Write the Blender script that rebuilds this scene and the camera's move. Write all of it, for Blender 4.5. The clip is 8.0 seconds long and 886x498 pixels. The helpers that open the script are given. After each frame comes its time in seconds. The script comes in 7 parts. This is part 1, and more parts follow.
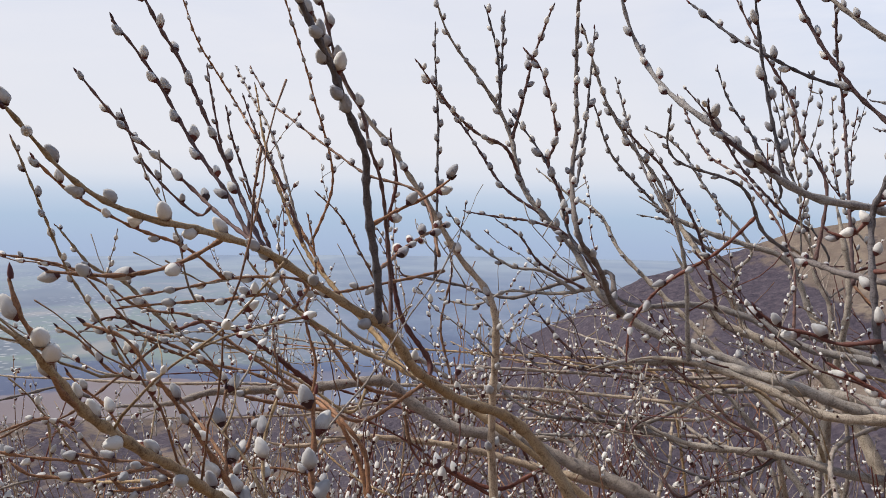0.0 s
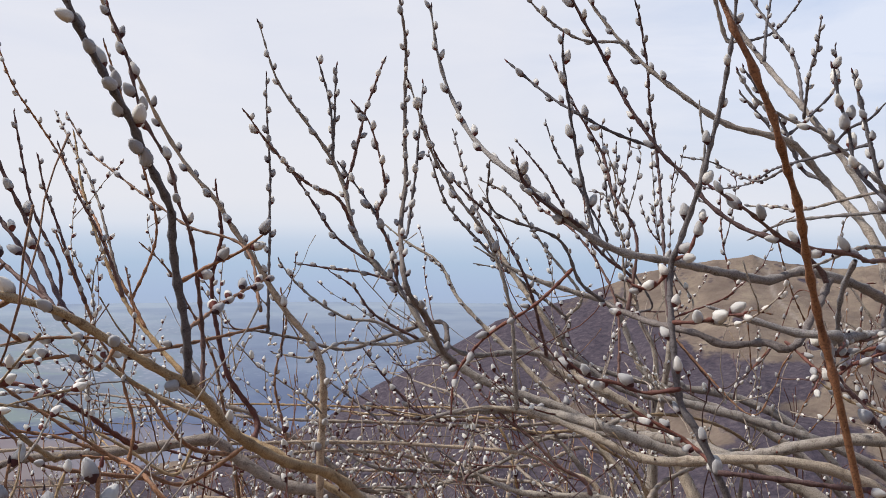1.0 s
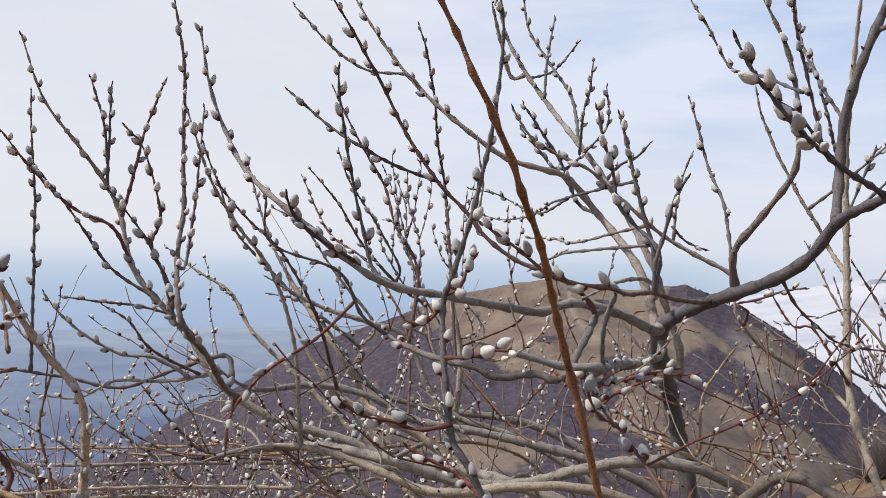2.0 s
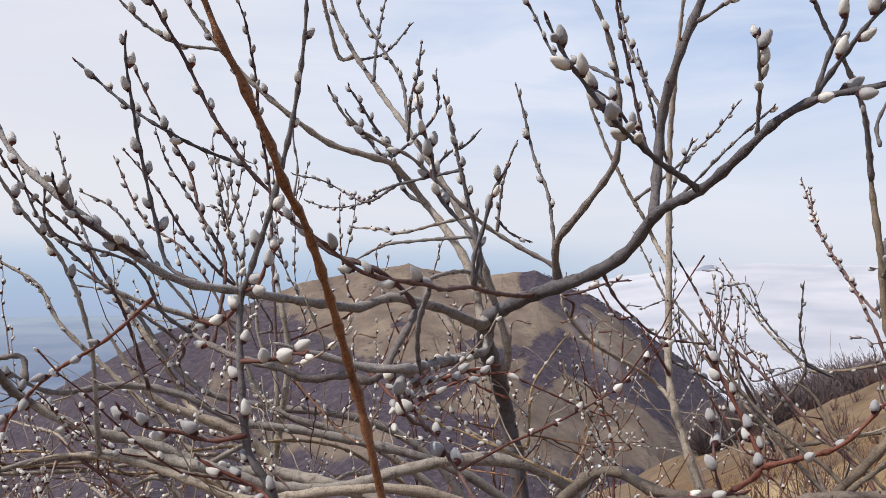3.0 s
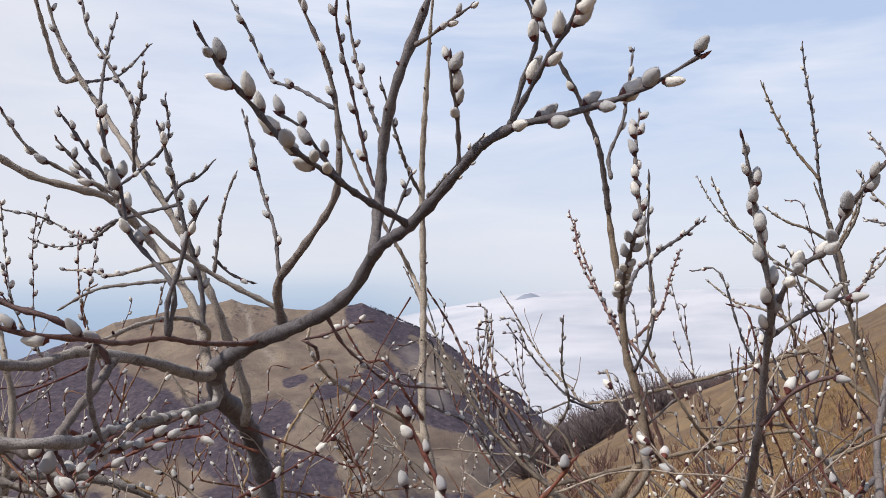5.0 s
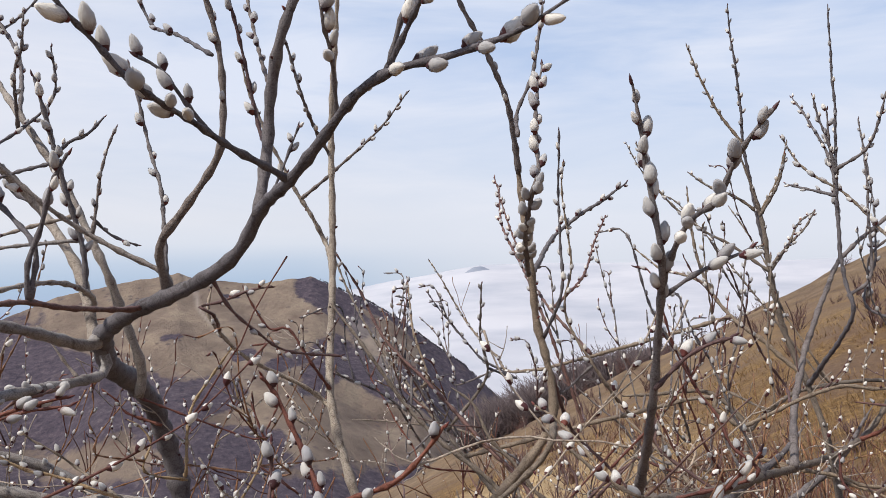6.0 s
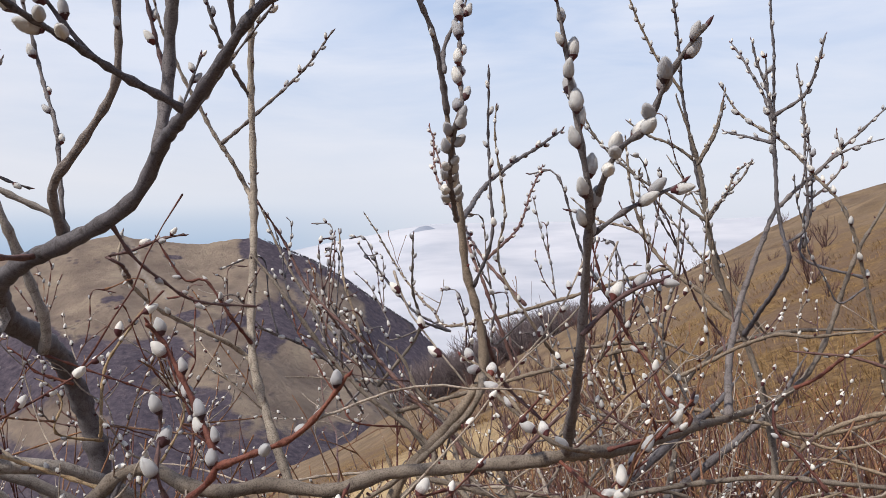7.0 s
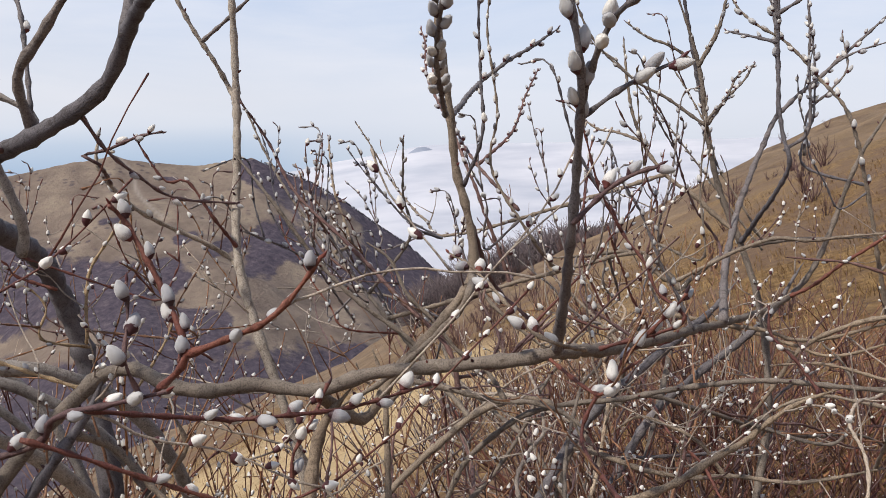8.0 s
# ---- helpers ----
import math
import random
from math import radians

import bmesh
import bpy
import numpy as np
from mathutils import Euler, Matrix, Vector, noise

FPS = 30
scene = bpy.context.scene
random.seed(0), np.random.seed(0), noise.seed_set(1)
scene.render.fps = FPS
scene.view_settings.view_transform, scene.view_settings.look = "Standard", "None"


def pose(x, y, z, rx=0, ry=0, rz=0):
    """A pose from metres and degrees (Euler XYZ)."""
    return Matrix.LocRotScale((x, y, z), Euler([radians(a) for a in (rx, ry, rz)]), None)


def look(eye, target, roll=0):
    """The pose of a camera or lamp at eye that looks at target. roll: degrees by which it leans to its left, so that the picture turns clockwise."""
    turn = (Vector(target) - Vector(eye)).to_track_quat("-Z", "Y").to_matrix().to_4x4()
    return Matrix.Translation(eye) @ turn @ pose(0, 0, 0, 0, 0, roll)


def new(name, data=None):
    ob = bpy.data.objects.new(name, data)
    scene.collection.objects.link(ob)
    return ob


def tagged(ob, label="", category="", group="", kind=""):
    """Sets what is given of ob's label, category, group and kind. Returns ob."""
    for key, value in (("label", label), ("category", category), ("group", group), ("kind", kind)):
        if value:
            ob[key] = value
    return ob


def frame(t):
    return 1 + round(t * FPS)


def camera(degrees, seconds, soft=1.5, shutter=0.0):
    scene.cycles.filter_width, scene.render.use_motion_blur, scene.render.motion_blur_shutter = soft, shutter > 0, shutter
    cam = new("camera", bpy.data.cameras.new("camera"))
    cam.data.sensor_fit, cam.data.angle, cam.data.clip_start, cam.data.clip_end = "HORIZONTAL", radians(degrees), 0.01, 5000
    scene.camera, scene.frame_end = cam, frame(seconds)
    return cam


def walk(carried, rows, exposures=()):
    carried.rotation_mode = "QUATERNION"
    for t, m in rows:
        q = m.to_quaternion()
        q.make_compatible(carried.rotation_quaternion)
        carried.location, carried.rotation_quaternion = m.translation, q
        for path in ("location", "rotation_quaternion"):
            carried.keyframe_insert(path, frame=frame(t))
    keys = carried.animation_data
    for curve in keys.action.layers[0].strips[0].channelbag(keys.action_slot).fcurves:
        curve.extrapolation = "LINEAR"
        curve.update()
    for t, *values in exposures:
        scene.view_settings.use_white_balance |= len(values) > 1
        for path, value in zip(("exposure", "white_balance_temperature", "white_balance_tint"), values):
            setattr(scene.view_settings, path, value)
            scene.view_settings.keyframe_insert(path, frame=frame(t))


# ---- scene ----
cam = camera(53.4, 8.0, soft=0.45)
PATH = [
    (0, (0.062, 0.006, 1.617), (-0.004, 2.001, 1.505), 0.7),
    (0.5, (0.074, 0.017, 1.621), (0.141, 2.016, 1.566), 0.7),
    (1, (0.109, 0.013, 1.629), (0.364, 1.997, 1.622), 0.5),
    (1.5, (0.143, 0.014, 1.636), (0.596, 1.961, 1.665), 0.5),
    (2, (0.158, 0.028, 1.643), (0.825, 1.913, 1.692), 0.4),
    (2.2, (0.171, 0.039, 1.646), (0.915, 1.895, 1.686), 0.2),
    (3.3, (0.259, 0.085, 1.655), (1.294, 1.796, 1.691), 0.6),
    (3.5, (0.274, 0.091, 1.658), (1.354, 1.774, 1.712), 0.6),
    (4, (0.316, 0.101, 1.662), (1.48, 1.725, 1.745), 0.3),
    (4.5, (0.355, 0.096, 1.664), (1.595, 1.662, 1.765), -0.4),
    (5, (0.404, 0.086, 1.663), (1.693, 1.612, 1.756), -0.9),
    (5.2, (0.423, 0.084, 1.663), (1.731, 1.595, 1.743), -1.1),
    (6.3, (0.507, 0.088, 1.641), (1.909, 1.515, 1.647), -1.0),
    (6.5, (0.519, 0.093, 1.637), (1.94, 1.5, 1.623), -1.1),
    (7, (0.549, 0.11, 1.63), (2.008, 1.477, 1.566), -1.2),
    (7.5, (0.569, 0.123, 1.618), (2.048, 1.465, 1.497), -1.1),
    (8, (0.581, 0.126, 1.599), (2.031, 1.482, 1.357), -1.3),
]
walk(cam, [(t, look(eye, target, roll)) for t, eye, target, roll in PATH])

# ---- world and light ----
SUN_EL, SUN_AZ = 54.0, 281.0
scene.view_settings.exposure = 0.0


def node(nt, kind, **values):
    n = nt.nodes.new(kind)
    for k, v in values.items():
        if k in n.inputs:
            n.inputs[k].default_value = v
    return n


def ramp(nt, fac, stops):
    n = nt.nodes.new("ShaderNodeValToRGB")
    els = n.color_ramp.elements
    while len(els) < len(stops):
        els.new(0.5)
    for e, (p, c) in zip(els, stops):
        e.position, e.color = p, (*c, 1) if len(c) == 3 else c
    nt.links.new(fac, n.inputs[0])
    return n.outputs[0]


def mix(nt, fac, a, b, blend="MIX"):
    n = nt.nodes.new("ShaderNodeMix")
    n.data_type, n.blend_type = "RGBA", blend
    for sock, v in ((n.inputs[0], fac), (n.inputs[6], a), (n.inputs[7], b)):
        if isinstance(v, (int, float)):
            sock.default_value = v
        elif isinstance(v, tuple):
            sock.default_value = (*v, 1)
        else:
            nt.links.new(v, sock)
    return n.outputs[2]


def make_world():
    w = bpy.data.worlds.new("sky")
    scene.world = w
    w.use_nodes = True
    nt = w.node_tree
    nt.nodes.clear()
    sky = nt.nodes.new("ShaderNodeTexSky")
    sky.sky_type, sky.sun_disc = "NISHITA", False
    sky.sun_elevation, sky.sun_rotation = radians(SUN_EL), radians(SUN_AZ)
    sky.altitude, sky.air_density, sky.dust_density = 1000, 1.0, 2.0
    blue = mix(nt, 1.0, sky.outputs[0], (0.10, 0.10, 0.10), "MULTIPLY")
    co = nt.nodes.new("ShaderNodeTexCoord")
    sep = nt.nodes.new("ShaderNodeSeparateXYZ")
    nt.links.new(co.outputs["Generated"], sep.inputs[0])
    # thin high cloud, drawn out sideways
    mp = nt.nodes.new("ShaderNodeMapping")
    mp.inputs["Scale"].default_value = (1.3, 1.3, 7.0)
    nt.links.new(co.outputs["Generated"], mp.inputs[0])
    nz = node(nt, "ShaderNodeTexNoise", Scale=2.2, Detail=7.0, Roughness=0.55, Distortion=0.4)
    nt.links.new(mp.outputs[0], nz.inputs["Vector"])
    veil = ramp(nt, nz.outputs[0], [(0.36, (0.25, 0.25, 0.25)), (0.62, (0.95, 0.95, 0.95))])
    cloud = mix(nt, veil, mix(nt, 0.65, blue, (0.52, 0.68, 1.0)), (0.75, 0.805, 0.94))
    # the veil closes over the valley and thins to the right
    side = nt.nodes.new("ShaderNodeVectorMath")
    side.operation = "DOT_PRODUCT"
    nt.links.new(co.outputs["Generated"], side.inputs[0])
    side.inputs[1].default_value = (math.sin(radians(70)), math.cos(radians(70)), 0)
    cloud = mix(nt, ramp(nt, side.outputs["Value"], [(0.50, (0.78, 0.78, 0.78)), (0.76, (0, 0, 0))]), cloud, (0.81, 0.812, 0.872))
    # pale haze at the horizon, blue distance below it
    hz = nt.nodes.new("ShaderNodeMapRange")
    nt.links.new(sep.outputs[2], hz.inputs[0])
    hz.inputs[1].default_value, hz.inputs[2].default_value = -0.10, 0.30
    haze = ramp(nt, hz.outputs[0], [(0.0, (0.36, 0.44, 0.60)), (0.12, (0.40, 0.50, 0.69)), (0.20, (0.44, 0.56, 0.73)),
                                    (0.262, (0.56, 0.65, 0.79)), (0.31, (0.71, 0.755, 0.845)), (0.38, (0.79, 0.80, 0.855)), (1.0, (0.80, 0.82, 0.88))])
    # the air over the cloud sea is white, over the valley blue
    dot = nt.nodes.new("ShaderNodeVectorMath")
    dot.operation = "DOT_PRODUCT"
    nt.links.new(co.outputs["Generated"], dot.inputs[0])
    dot.inputs[1].default_value = (math.sin(radians(62)), math.cos(radians(62)), 0)
    white = ramp(nt, hz.outputs[0], [(0.0, (0.62, 0.67, 0.76)), (0.22, (0.70, 0.74, 0.82)), (0.25, (0.71, 0.75, 0.84)), (0.32, (0.76, 0.79, 0.875)), (0.40, (0.79, 0.815, 0.89)), (1.0, (0.78, 0.815, 0.90))])
    haze = mix(nt, ramp(nt, dot.outputs["Value"], [(0.885, (0, 0, 0)), (0.975, (1, 1, 1))]), haze, white)
    up = ramp(nt, hz.outputs[0], [(0.26, (0, 0, 0)), (0.75, (1, 1, 1))])
    zen = ramp(nt, sep.outputs[2], [(0.36, (0, 0, 0)), (0.62, (1, 1, 1))])
    bg = nt.nodes.new("ShaderNodeBackground")
    nt.links.new(mix(nt, zen, mix(nt, up, haze, cloud), mix(nt, 0.5, blue, (0.19, 0.27, 0.43))), bg.inputs[0])
    bg.inputs[1].default_value = 1.0
    out = nt.nodes.new("ShaderNodeOutputWorld")
    nt.links.new(bg.outputs[0], out.inputs[0])


make_world()
sun_data = bpy.data.lights.new("sun", "SUN")
sun_data.energy, sun_data.angle, sun_data.color = 4.2, radians(2.5), (1.0, 0.915, 0.80)
sun = new("sun", sun_data)
sun.matrix_world = look((0, 0, 50), (-50 * math.sin(radians(SUN_AZ)) / math.tan(radians(SUN_EL)), -50 * math.cos(radians(SUN_AZ)) / math.tan(radians(SUN_EL)), 0))


# ---- materials ----
def material(name, rough=0.8):
    m = bpy.data.materials.new(name)
    m.use_nodes = True
    nt = m.node_tree
    b = nt.nodes["Principled BSDF"]
    b.inputs["Roughness"].default_value = rough
    b.inputs["Specular IOR Level"].default_value = 0.3
    return m, nt, b


def coords(nt, scale=(1, 1, 1)):
    g = nt.nodes.new("ShaderNodeNewGeometry")
    mp = nt.nodes.new("ShaderNodeMapping")
    mp.inputs["Scale"].default_value = scale
    nt.links.new(g.outputs["Position"], mp.inputs[0])
    return mp.outputs[0]


def noise_tex(nt, vec, scale, detail=4.0, rough=0.55, distort=0.0):
    n = node(nt, "ShaderNodeTexNoise", Scale=scale, Detail=detail, Roughness=rough, Distortion=distort)
    nt.links.new(vec, n.inputs["Vector"])
    return n.outputs[0]


def bump(nt, b, height, strength, dist):
    n = node(nt, "ShaderNodeBump", Strength=strength, Distance=dist)
    nt.links.new(height, n.inputs["Height"])
    nt.links.new(n.outputs[0], b.inputs["Normal"])


def bark(name, base, light, dark, rough=0.7):
    m, nt, b = material(name, rough)
    v = coords(nt)
    rnd = nt.nodes.new("ShaderNodeObjectInfo").outputs["Random"]
    big = noise_tex(nt, v, 11.0, 2.0)
    fine = noise_tex(nt, v, 620.0, 4.0, 0.6)
    c = mix(nt, ramp(nt, big, [(0.30, (0.15, 0.15, 0.15)), (0.72, (0.8, 0.8, 0.8))]), base, light)
    c = mix(nt, ramp(nt, fine, [(0.38, (1, 1, 1)), (0.52, (0, 0, 0))]), c, mix(nt, 0.55, c, dark))
    # darker scars and paler worn skin
    mid = noise_tex(nt, v, 75.0, 5.0, 0.7, 0.8)
    c = mix(nt, 1.0, c, ramp(nt, mid, [(0.34, (0.52, 0.48, 0.46)), (0.46, (0.95, 0.95, 0.95)), (0.62, (1.12, 1.12, 1.12)), (0.72, (1.4, 1.38, 1.34))]), "MULTIPLY")
    # pale lenticels and lichen specks
    vo = node(nt, "ShaderNodeTexVoronoi", Scale=190.0)
    nt.links.new(v, vo.inputs["Vector"])
    c = mix(nt, ramp(nt, vo.outputs["Distance"], [(0.06, (0.45, 0.45, 0.45)), (0.16, (0, 0, 0))]), c, tuple(min(1, 1.5 * x + 0.06) for x in light))
    hue = ramp(nt, rnd, [(0.0, (0.72, 0.74, 0.80)), (0.5, (1.0, 1.0, 1.0)), (1.0, (1.18, 1.10, 0.98))])
    nt.links.new(mix(nt, 1.0, c, hue, "MULTIPLY"), b.inputs["Base Color"])
    bump(nt, b, mix(nt, 0.65, fine, mid), 0.9, 0.0028)
    return m


BARK = {
    "g": bark("grey_olive_bark", (0.36, 0.295, 0.24), (0.56, 0.485, 0.41), (0.09, 0.058, 0.05)),
    "y": bark("yellow_olive_bark", (0.36, 0.25, 0.135), (0.55, 0.43, 0.28), (0.14, 0.06, 0.035)),
    "r": bark("red_brown_bark", (0.135, 0.046, 0.040), (0.215, 0.09, 0.066), (0.05, 0.018, 0.02), 0.5),
    "d": bark("dark_grey_bark", (0.135, 0.121, 0.130), (0.24, 0.222, 0.228), (0.038, 0.032, 0.037)),
    "s": bark("silver_grey_bark", (0.29, 0.255, 0.225), (0.50, 0.455, 0.405), (0.07, 0.052, 0.048)),
    "k": bark("cool_grey_bark", (0.235, 0.218, 0.215), (0.42, 0.398, 0.39), (0.058, 0.046, 0.05)),
    "b": bark("russet_bark", (0.19, 0.088, 0.053), (0.31, 0.168, 0.095), (0.06, 0.024, 0.022), 0.5),
    "o": bark("orange_brown_bark", (0.255, 0.125, 0.07), (0.39, 0.22, 0.125), (0.085, 0.032, 0.026), 0.5),
    "m": bark("grey_brown_bark", (0.18, 0.146, 0.118), (0.31, 0.258, 0.208), (0.048, 0.035, 0.03)),
    "p": bark("purple_brown_bark", (0.125, 0.066, 0.068), (0.205, 0.13, 0.115), (0.042, 0.02, 0.026), 0.5),
}


def fur_material(name, stops):
    m, nt, b = material(name, 0.95)
    tc = nt.nodes.new("ShaderNodeTexCoord").outputs["Object"]
    mp = nt.nodes.new("ShaderNodeMapping")
    mp.inputs["Scale"].default_value = (1, 1, 0.3)
    nt.links.new(tc, mp.inputs[0])
    hair = noise_tex(nt, mp.outputs[0], 21.0, 5.0, 0.7)
    rnd = nt.nodes.new("ShaderNodeObjectInfo").outputs["Random"]
    tone = ramp(nt, rnd, stops)
    c = mix(nt, ramp(nt, hair, [(0.34, (0.34, 0.34, 0.34)), (0.66, (0, 0, 0))]), tone, mix(nt, 0.5, tone, (0.36, 0.34, 0.35)))
    # short fur at the foot lets the dark scales through
    sep = nt.nodes.new("ShaderNodeSeparateXYZ")
    nt.links.new(tc, sep.inputs[0])
    foot = node(nt, "ShaderNodeMath")
    foot.operation = "MULTIPLY_ADD"
    nt.links.new(hair, foot.inputs[0])
    foot.inputs[1].default_value = 0.5
    nt.links.new(sep.outputs[2], foot.inputs[2])
    c = mix(nt, ramp(nt, foot.outputs[0], [(0.30, (0.8, 0.8, 0.8)), (0.62, (0, 0, 0))]), c, (0.20, 0.15, 0.165))
    nt.links.new(c, b.inputs["Base Color"])
    b.inputs["Sheen Weight"].default_value = 0.5
    b.inputs["Sheen Roughness"].default_value = 0.4
    b.inputs["Sheen Tint"].default_value = (1.0, 0.98, 0.98, 1)
    bump(nt, b, hair, 0.2, 0.05)
    return m


def scale_material():
    m, nt, b = material("bud_scale", 0.45)
    rnd = nt.nodes.new("ShaderNodeObjectInfo").outputs["Random"]
    v = coords(nt)
    n = noise_tex(nt, v, 300.0)
    c = ramp(nt, rnd, [(0.0, (0.036, 0.018, 0.027)), (0.6, (0.085, 0.026, 0.034)), (1.0, (0.19, 0.05, 0.038))])
    nt.links.new(mix(nt, n, c, mix(nt, 0.4, c, (0.10, 0.05, 0.04))), b.inputs["Base Color"])
    return m


FUR = fur_material("catkin_fur", [(0.0, (0.36, 0.365, 0.395)), (0.5, (0.53, 0.53, 0.535)), (1.0, (0.84, 0.825, 0.79))])
YOUNG_FUR = fur_material("young_catkin_fur", [(0.0, (0.68, 0.67, 0.65)), (1.0, (0.84, 0.83, 0.80))])
SCALE = scale_material()


def grass_ground():
    m, nt, b = material("dry_grass_ground", 0.95)
    v = coords(nt)
    fine = noise_tex(nt, v, 9.0, 8.0, 0.7)
    mid = noise_tex(nt, v, 0.55, 6.0, 0.6, 0.6)
    big = noise_tex(nt, v, 0.06, 4.0)
    c = ramp(nt, fine, [(0.32, (0.07, 0.038, 0.019)), (0.5, (0.205, 0.122, 0.050)), (0.70, (0.37, 0.245, 0.105))])
    c = mix(nt, ramp(nt, mid, [(0.42, (0, 0, 0)), (0.56, (0.85, 0.85, 0.85))]), c, mix(nt, fine, (0.08, 0.048, 0.036), (0.24, 0.155, 0.10)))
    c = mix(nt, ramp(nt, big, [(0.45, (0, 0, 0)), (0.7, (0.5, 0.5, 0.5))]), c, (0.36, 0.27, 0.16))
    # a ragged patch of paler straw colour on the slope
    gp = nt.nodes.new("ShaderNodeNewGeometry")
    patch_dist = nt.nodes.new("ShaderNodeVectorMath")
    patch_dist.operation = "DISTANCE"
    nt.links.new(gp.outputs["Position"], patch_dist.inputs[0])
    patch_dist.inputs[1].default_value = (7.6, 9.6, -3.1)
    edge = nt.nodes.new("ShaderNodeMath")
    edge.operation = "MULTIPLY_ADD"
    nt.links.new(mid, edge.inputs[0])
    edge.inputs[1].default_value = 5.0
    nt.links.new(patch_dist.outputs["Value"], edge.inputs[2])
    pale_mask = nt.nodes.new("ShaderNodeMapRange")
    nt.links.new(edge.outputs[0], pale_mask.inputs[0])
    pale_mask.inputs[1].default_value, pale_mask.inputs[2].default_value, pale_mask.inputs[3].default_value, pale_mask.inputs[4].default_value = 8.3, 5.0, 0.0, 0.9
    c = mix(nt, pale_mask.outputs[0], c, ramp(nt, fine, [(0.3, (0.40, 0.285, 0.15)), (0.7, (0.66, 0.505, 0.30))]))
    # the upper slope is duller: grey-brown haze painted in, growing with distance
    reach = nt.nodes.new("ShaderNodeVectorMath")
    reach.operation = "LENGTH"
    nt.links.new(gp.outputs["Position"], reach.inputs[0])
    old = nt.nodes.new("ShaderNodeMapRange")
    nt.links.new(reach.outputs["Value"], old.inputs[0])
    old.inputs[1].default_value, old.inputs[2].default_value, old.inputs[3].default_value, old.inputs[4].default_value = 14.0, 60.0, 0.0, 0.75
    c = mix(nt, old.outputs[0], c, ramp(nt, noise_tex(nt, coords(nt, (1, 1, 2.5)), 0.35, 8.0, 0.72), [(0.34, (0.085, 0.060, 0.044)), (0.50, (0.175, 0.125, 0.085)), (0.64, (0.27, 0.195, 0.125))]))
    # beyond the slope: valley fields, woods and villages, blue haze in their colours
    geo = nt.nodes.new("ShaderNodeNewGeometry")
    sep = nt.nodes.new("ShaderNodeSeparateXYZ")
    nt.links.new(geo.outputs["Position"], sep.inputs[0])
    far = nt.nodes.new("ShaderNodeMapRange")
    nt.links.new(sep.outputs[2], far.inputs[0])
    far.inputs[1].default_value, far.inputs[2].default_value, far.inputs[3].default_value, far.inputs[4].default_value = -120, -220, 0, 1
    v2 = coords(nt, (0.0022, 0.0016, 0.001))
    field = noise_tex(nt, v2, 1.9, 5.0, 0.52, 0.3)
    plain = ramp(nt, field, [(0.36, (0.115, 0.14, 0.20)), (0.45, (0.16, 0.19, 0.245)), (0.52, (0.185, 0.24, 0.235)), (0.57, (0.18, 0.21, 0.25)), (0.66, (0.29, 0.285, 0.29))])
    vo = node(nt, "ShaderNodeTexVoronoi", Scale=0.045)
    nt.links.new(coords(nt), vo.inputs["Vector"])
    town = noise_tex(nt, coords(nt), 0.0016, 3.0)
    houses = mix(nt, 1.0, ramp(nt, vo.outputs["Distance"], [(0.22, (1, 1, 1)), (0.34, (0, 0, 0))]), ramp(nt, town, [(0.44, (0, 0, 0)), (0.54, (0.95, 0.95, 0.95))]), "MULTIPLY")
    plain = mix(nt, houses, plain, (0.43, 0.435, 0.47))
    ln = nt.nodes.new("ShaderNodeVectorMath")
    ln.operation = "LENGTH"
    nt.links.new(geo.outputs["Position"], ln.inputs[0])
    # pinkish stubble at the mountain's foot, a wood strip painted haze-blue, then green fields
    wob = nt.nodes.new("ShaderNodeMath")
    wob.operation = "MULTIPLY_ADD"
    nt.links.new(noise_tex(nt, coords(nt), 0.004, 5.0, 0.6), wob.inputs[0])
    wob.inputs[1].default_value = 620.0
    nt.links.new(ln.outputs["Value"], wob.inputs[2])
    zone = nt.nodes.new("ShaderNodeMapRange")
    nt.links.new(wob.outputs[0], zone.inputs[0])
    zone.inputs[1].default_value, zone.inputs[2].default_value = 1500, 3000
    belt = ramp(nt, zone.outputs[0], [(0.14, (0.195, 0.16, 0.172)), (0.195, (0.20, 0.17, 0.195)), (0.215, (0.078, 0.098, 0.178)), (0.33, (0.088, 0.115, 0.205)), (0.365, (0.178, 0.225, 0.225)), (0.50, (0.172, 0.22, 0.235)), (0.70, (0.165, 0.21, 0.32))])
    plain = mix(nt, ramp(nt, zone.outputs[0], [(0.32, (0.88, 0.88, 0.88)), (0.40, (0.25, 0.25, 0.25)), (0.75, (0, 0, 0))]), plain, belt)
    # towards the mountain the valley is wooded hills, painted in haze blue
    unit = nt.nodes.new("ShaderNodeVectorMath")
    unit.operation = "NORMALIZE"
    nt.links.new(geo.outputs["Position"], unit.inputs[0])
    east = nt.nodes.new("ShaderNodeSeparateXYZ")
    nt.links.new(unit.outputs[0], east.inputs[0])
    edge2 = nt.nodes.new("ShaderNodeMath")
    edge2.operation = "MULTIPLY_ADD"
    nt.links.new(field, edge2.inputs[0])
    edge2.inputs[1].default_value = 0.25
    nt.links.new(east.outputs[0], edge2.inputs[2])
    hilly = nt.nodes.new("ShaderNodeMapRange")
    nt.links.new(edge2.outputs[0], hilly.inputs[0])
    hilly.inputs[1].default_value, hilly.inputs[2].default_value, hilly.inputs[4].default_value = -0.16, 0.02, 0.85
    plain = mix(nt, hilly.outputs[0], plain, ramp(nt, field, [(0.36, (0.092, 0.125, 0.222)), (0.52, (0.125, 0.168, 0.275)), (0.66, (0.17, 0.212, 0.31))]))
    # farther out a paler haze blue takes over the ground colour with distance
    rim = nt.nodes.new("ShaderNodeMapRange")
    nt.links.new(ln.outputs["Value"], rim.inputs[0])
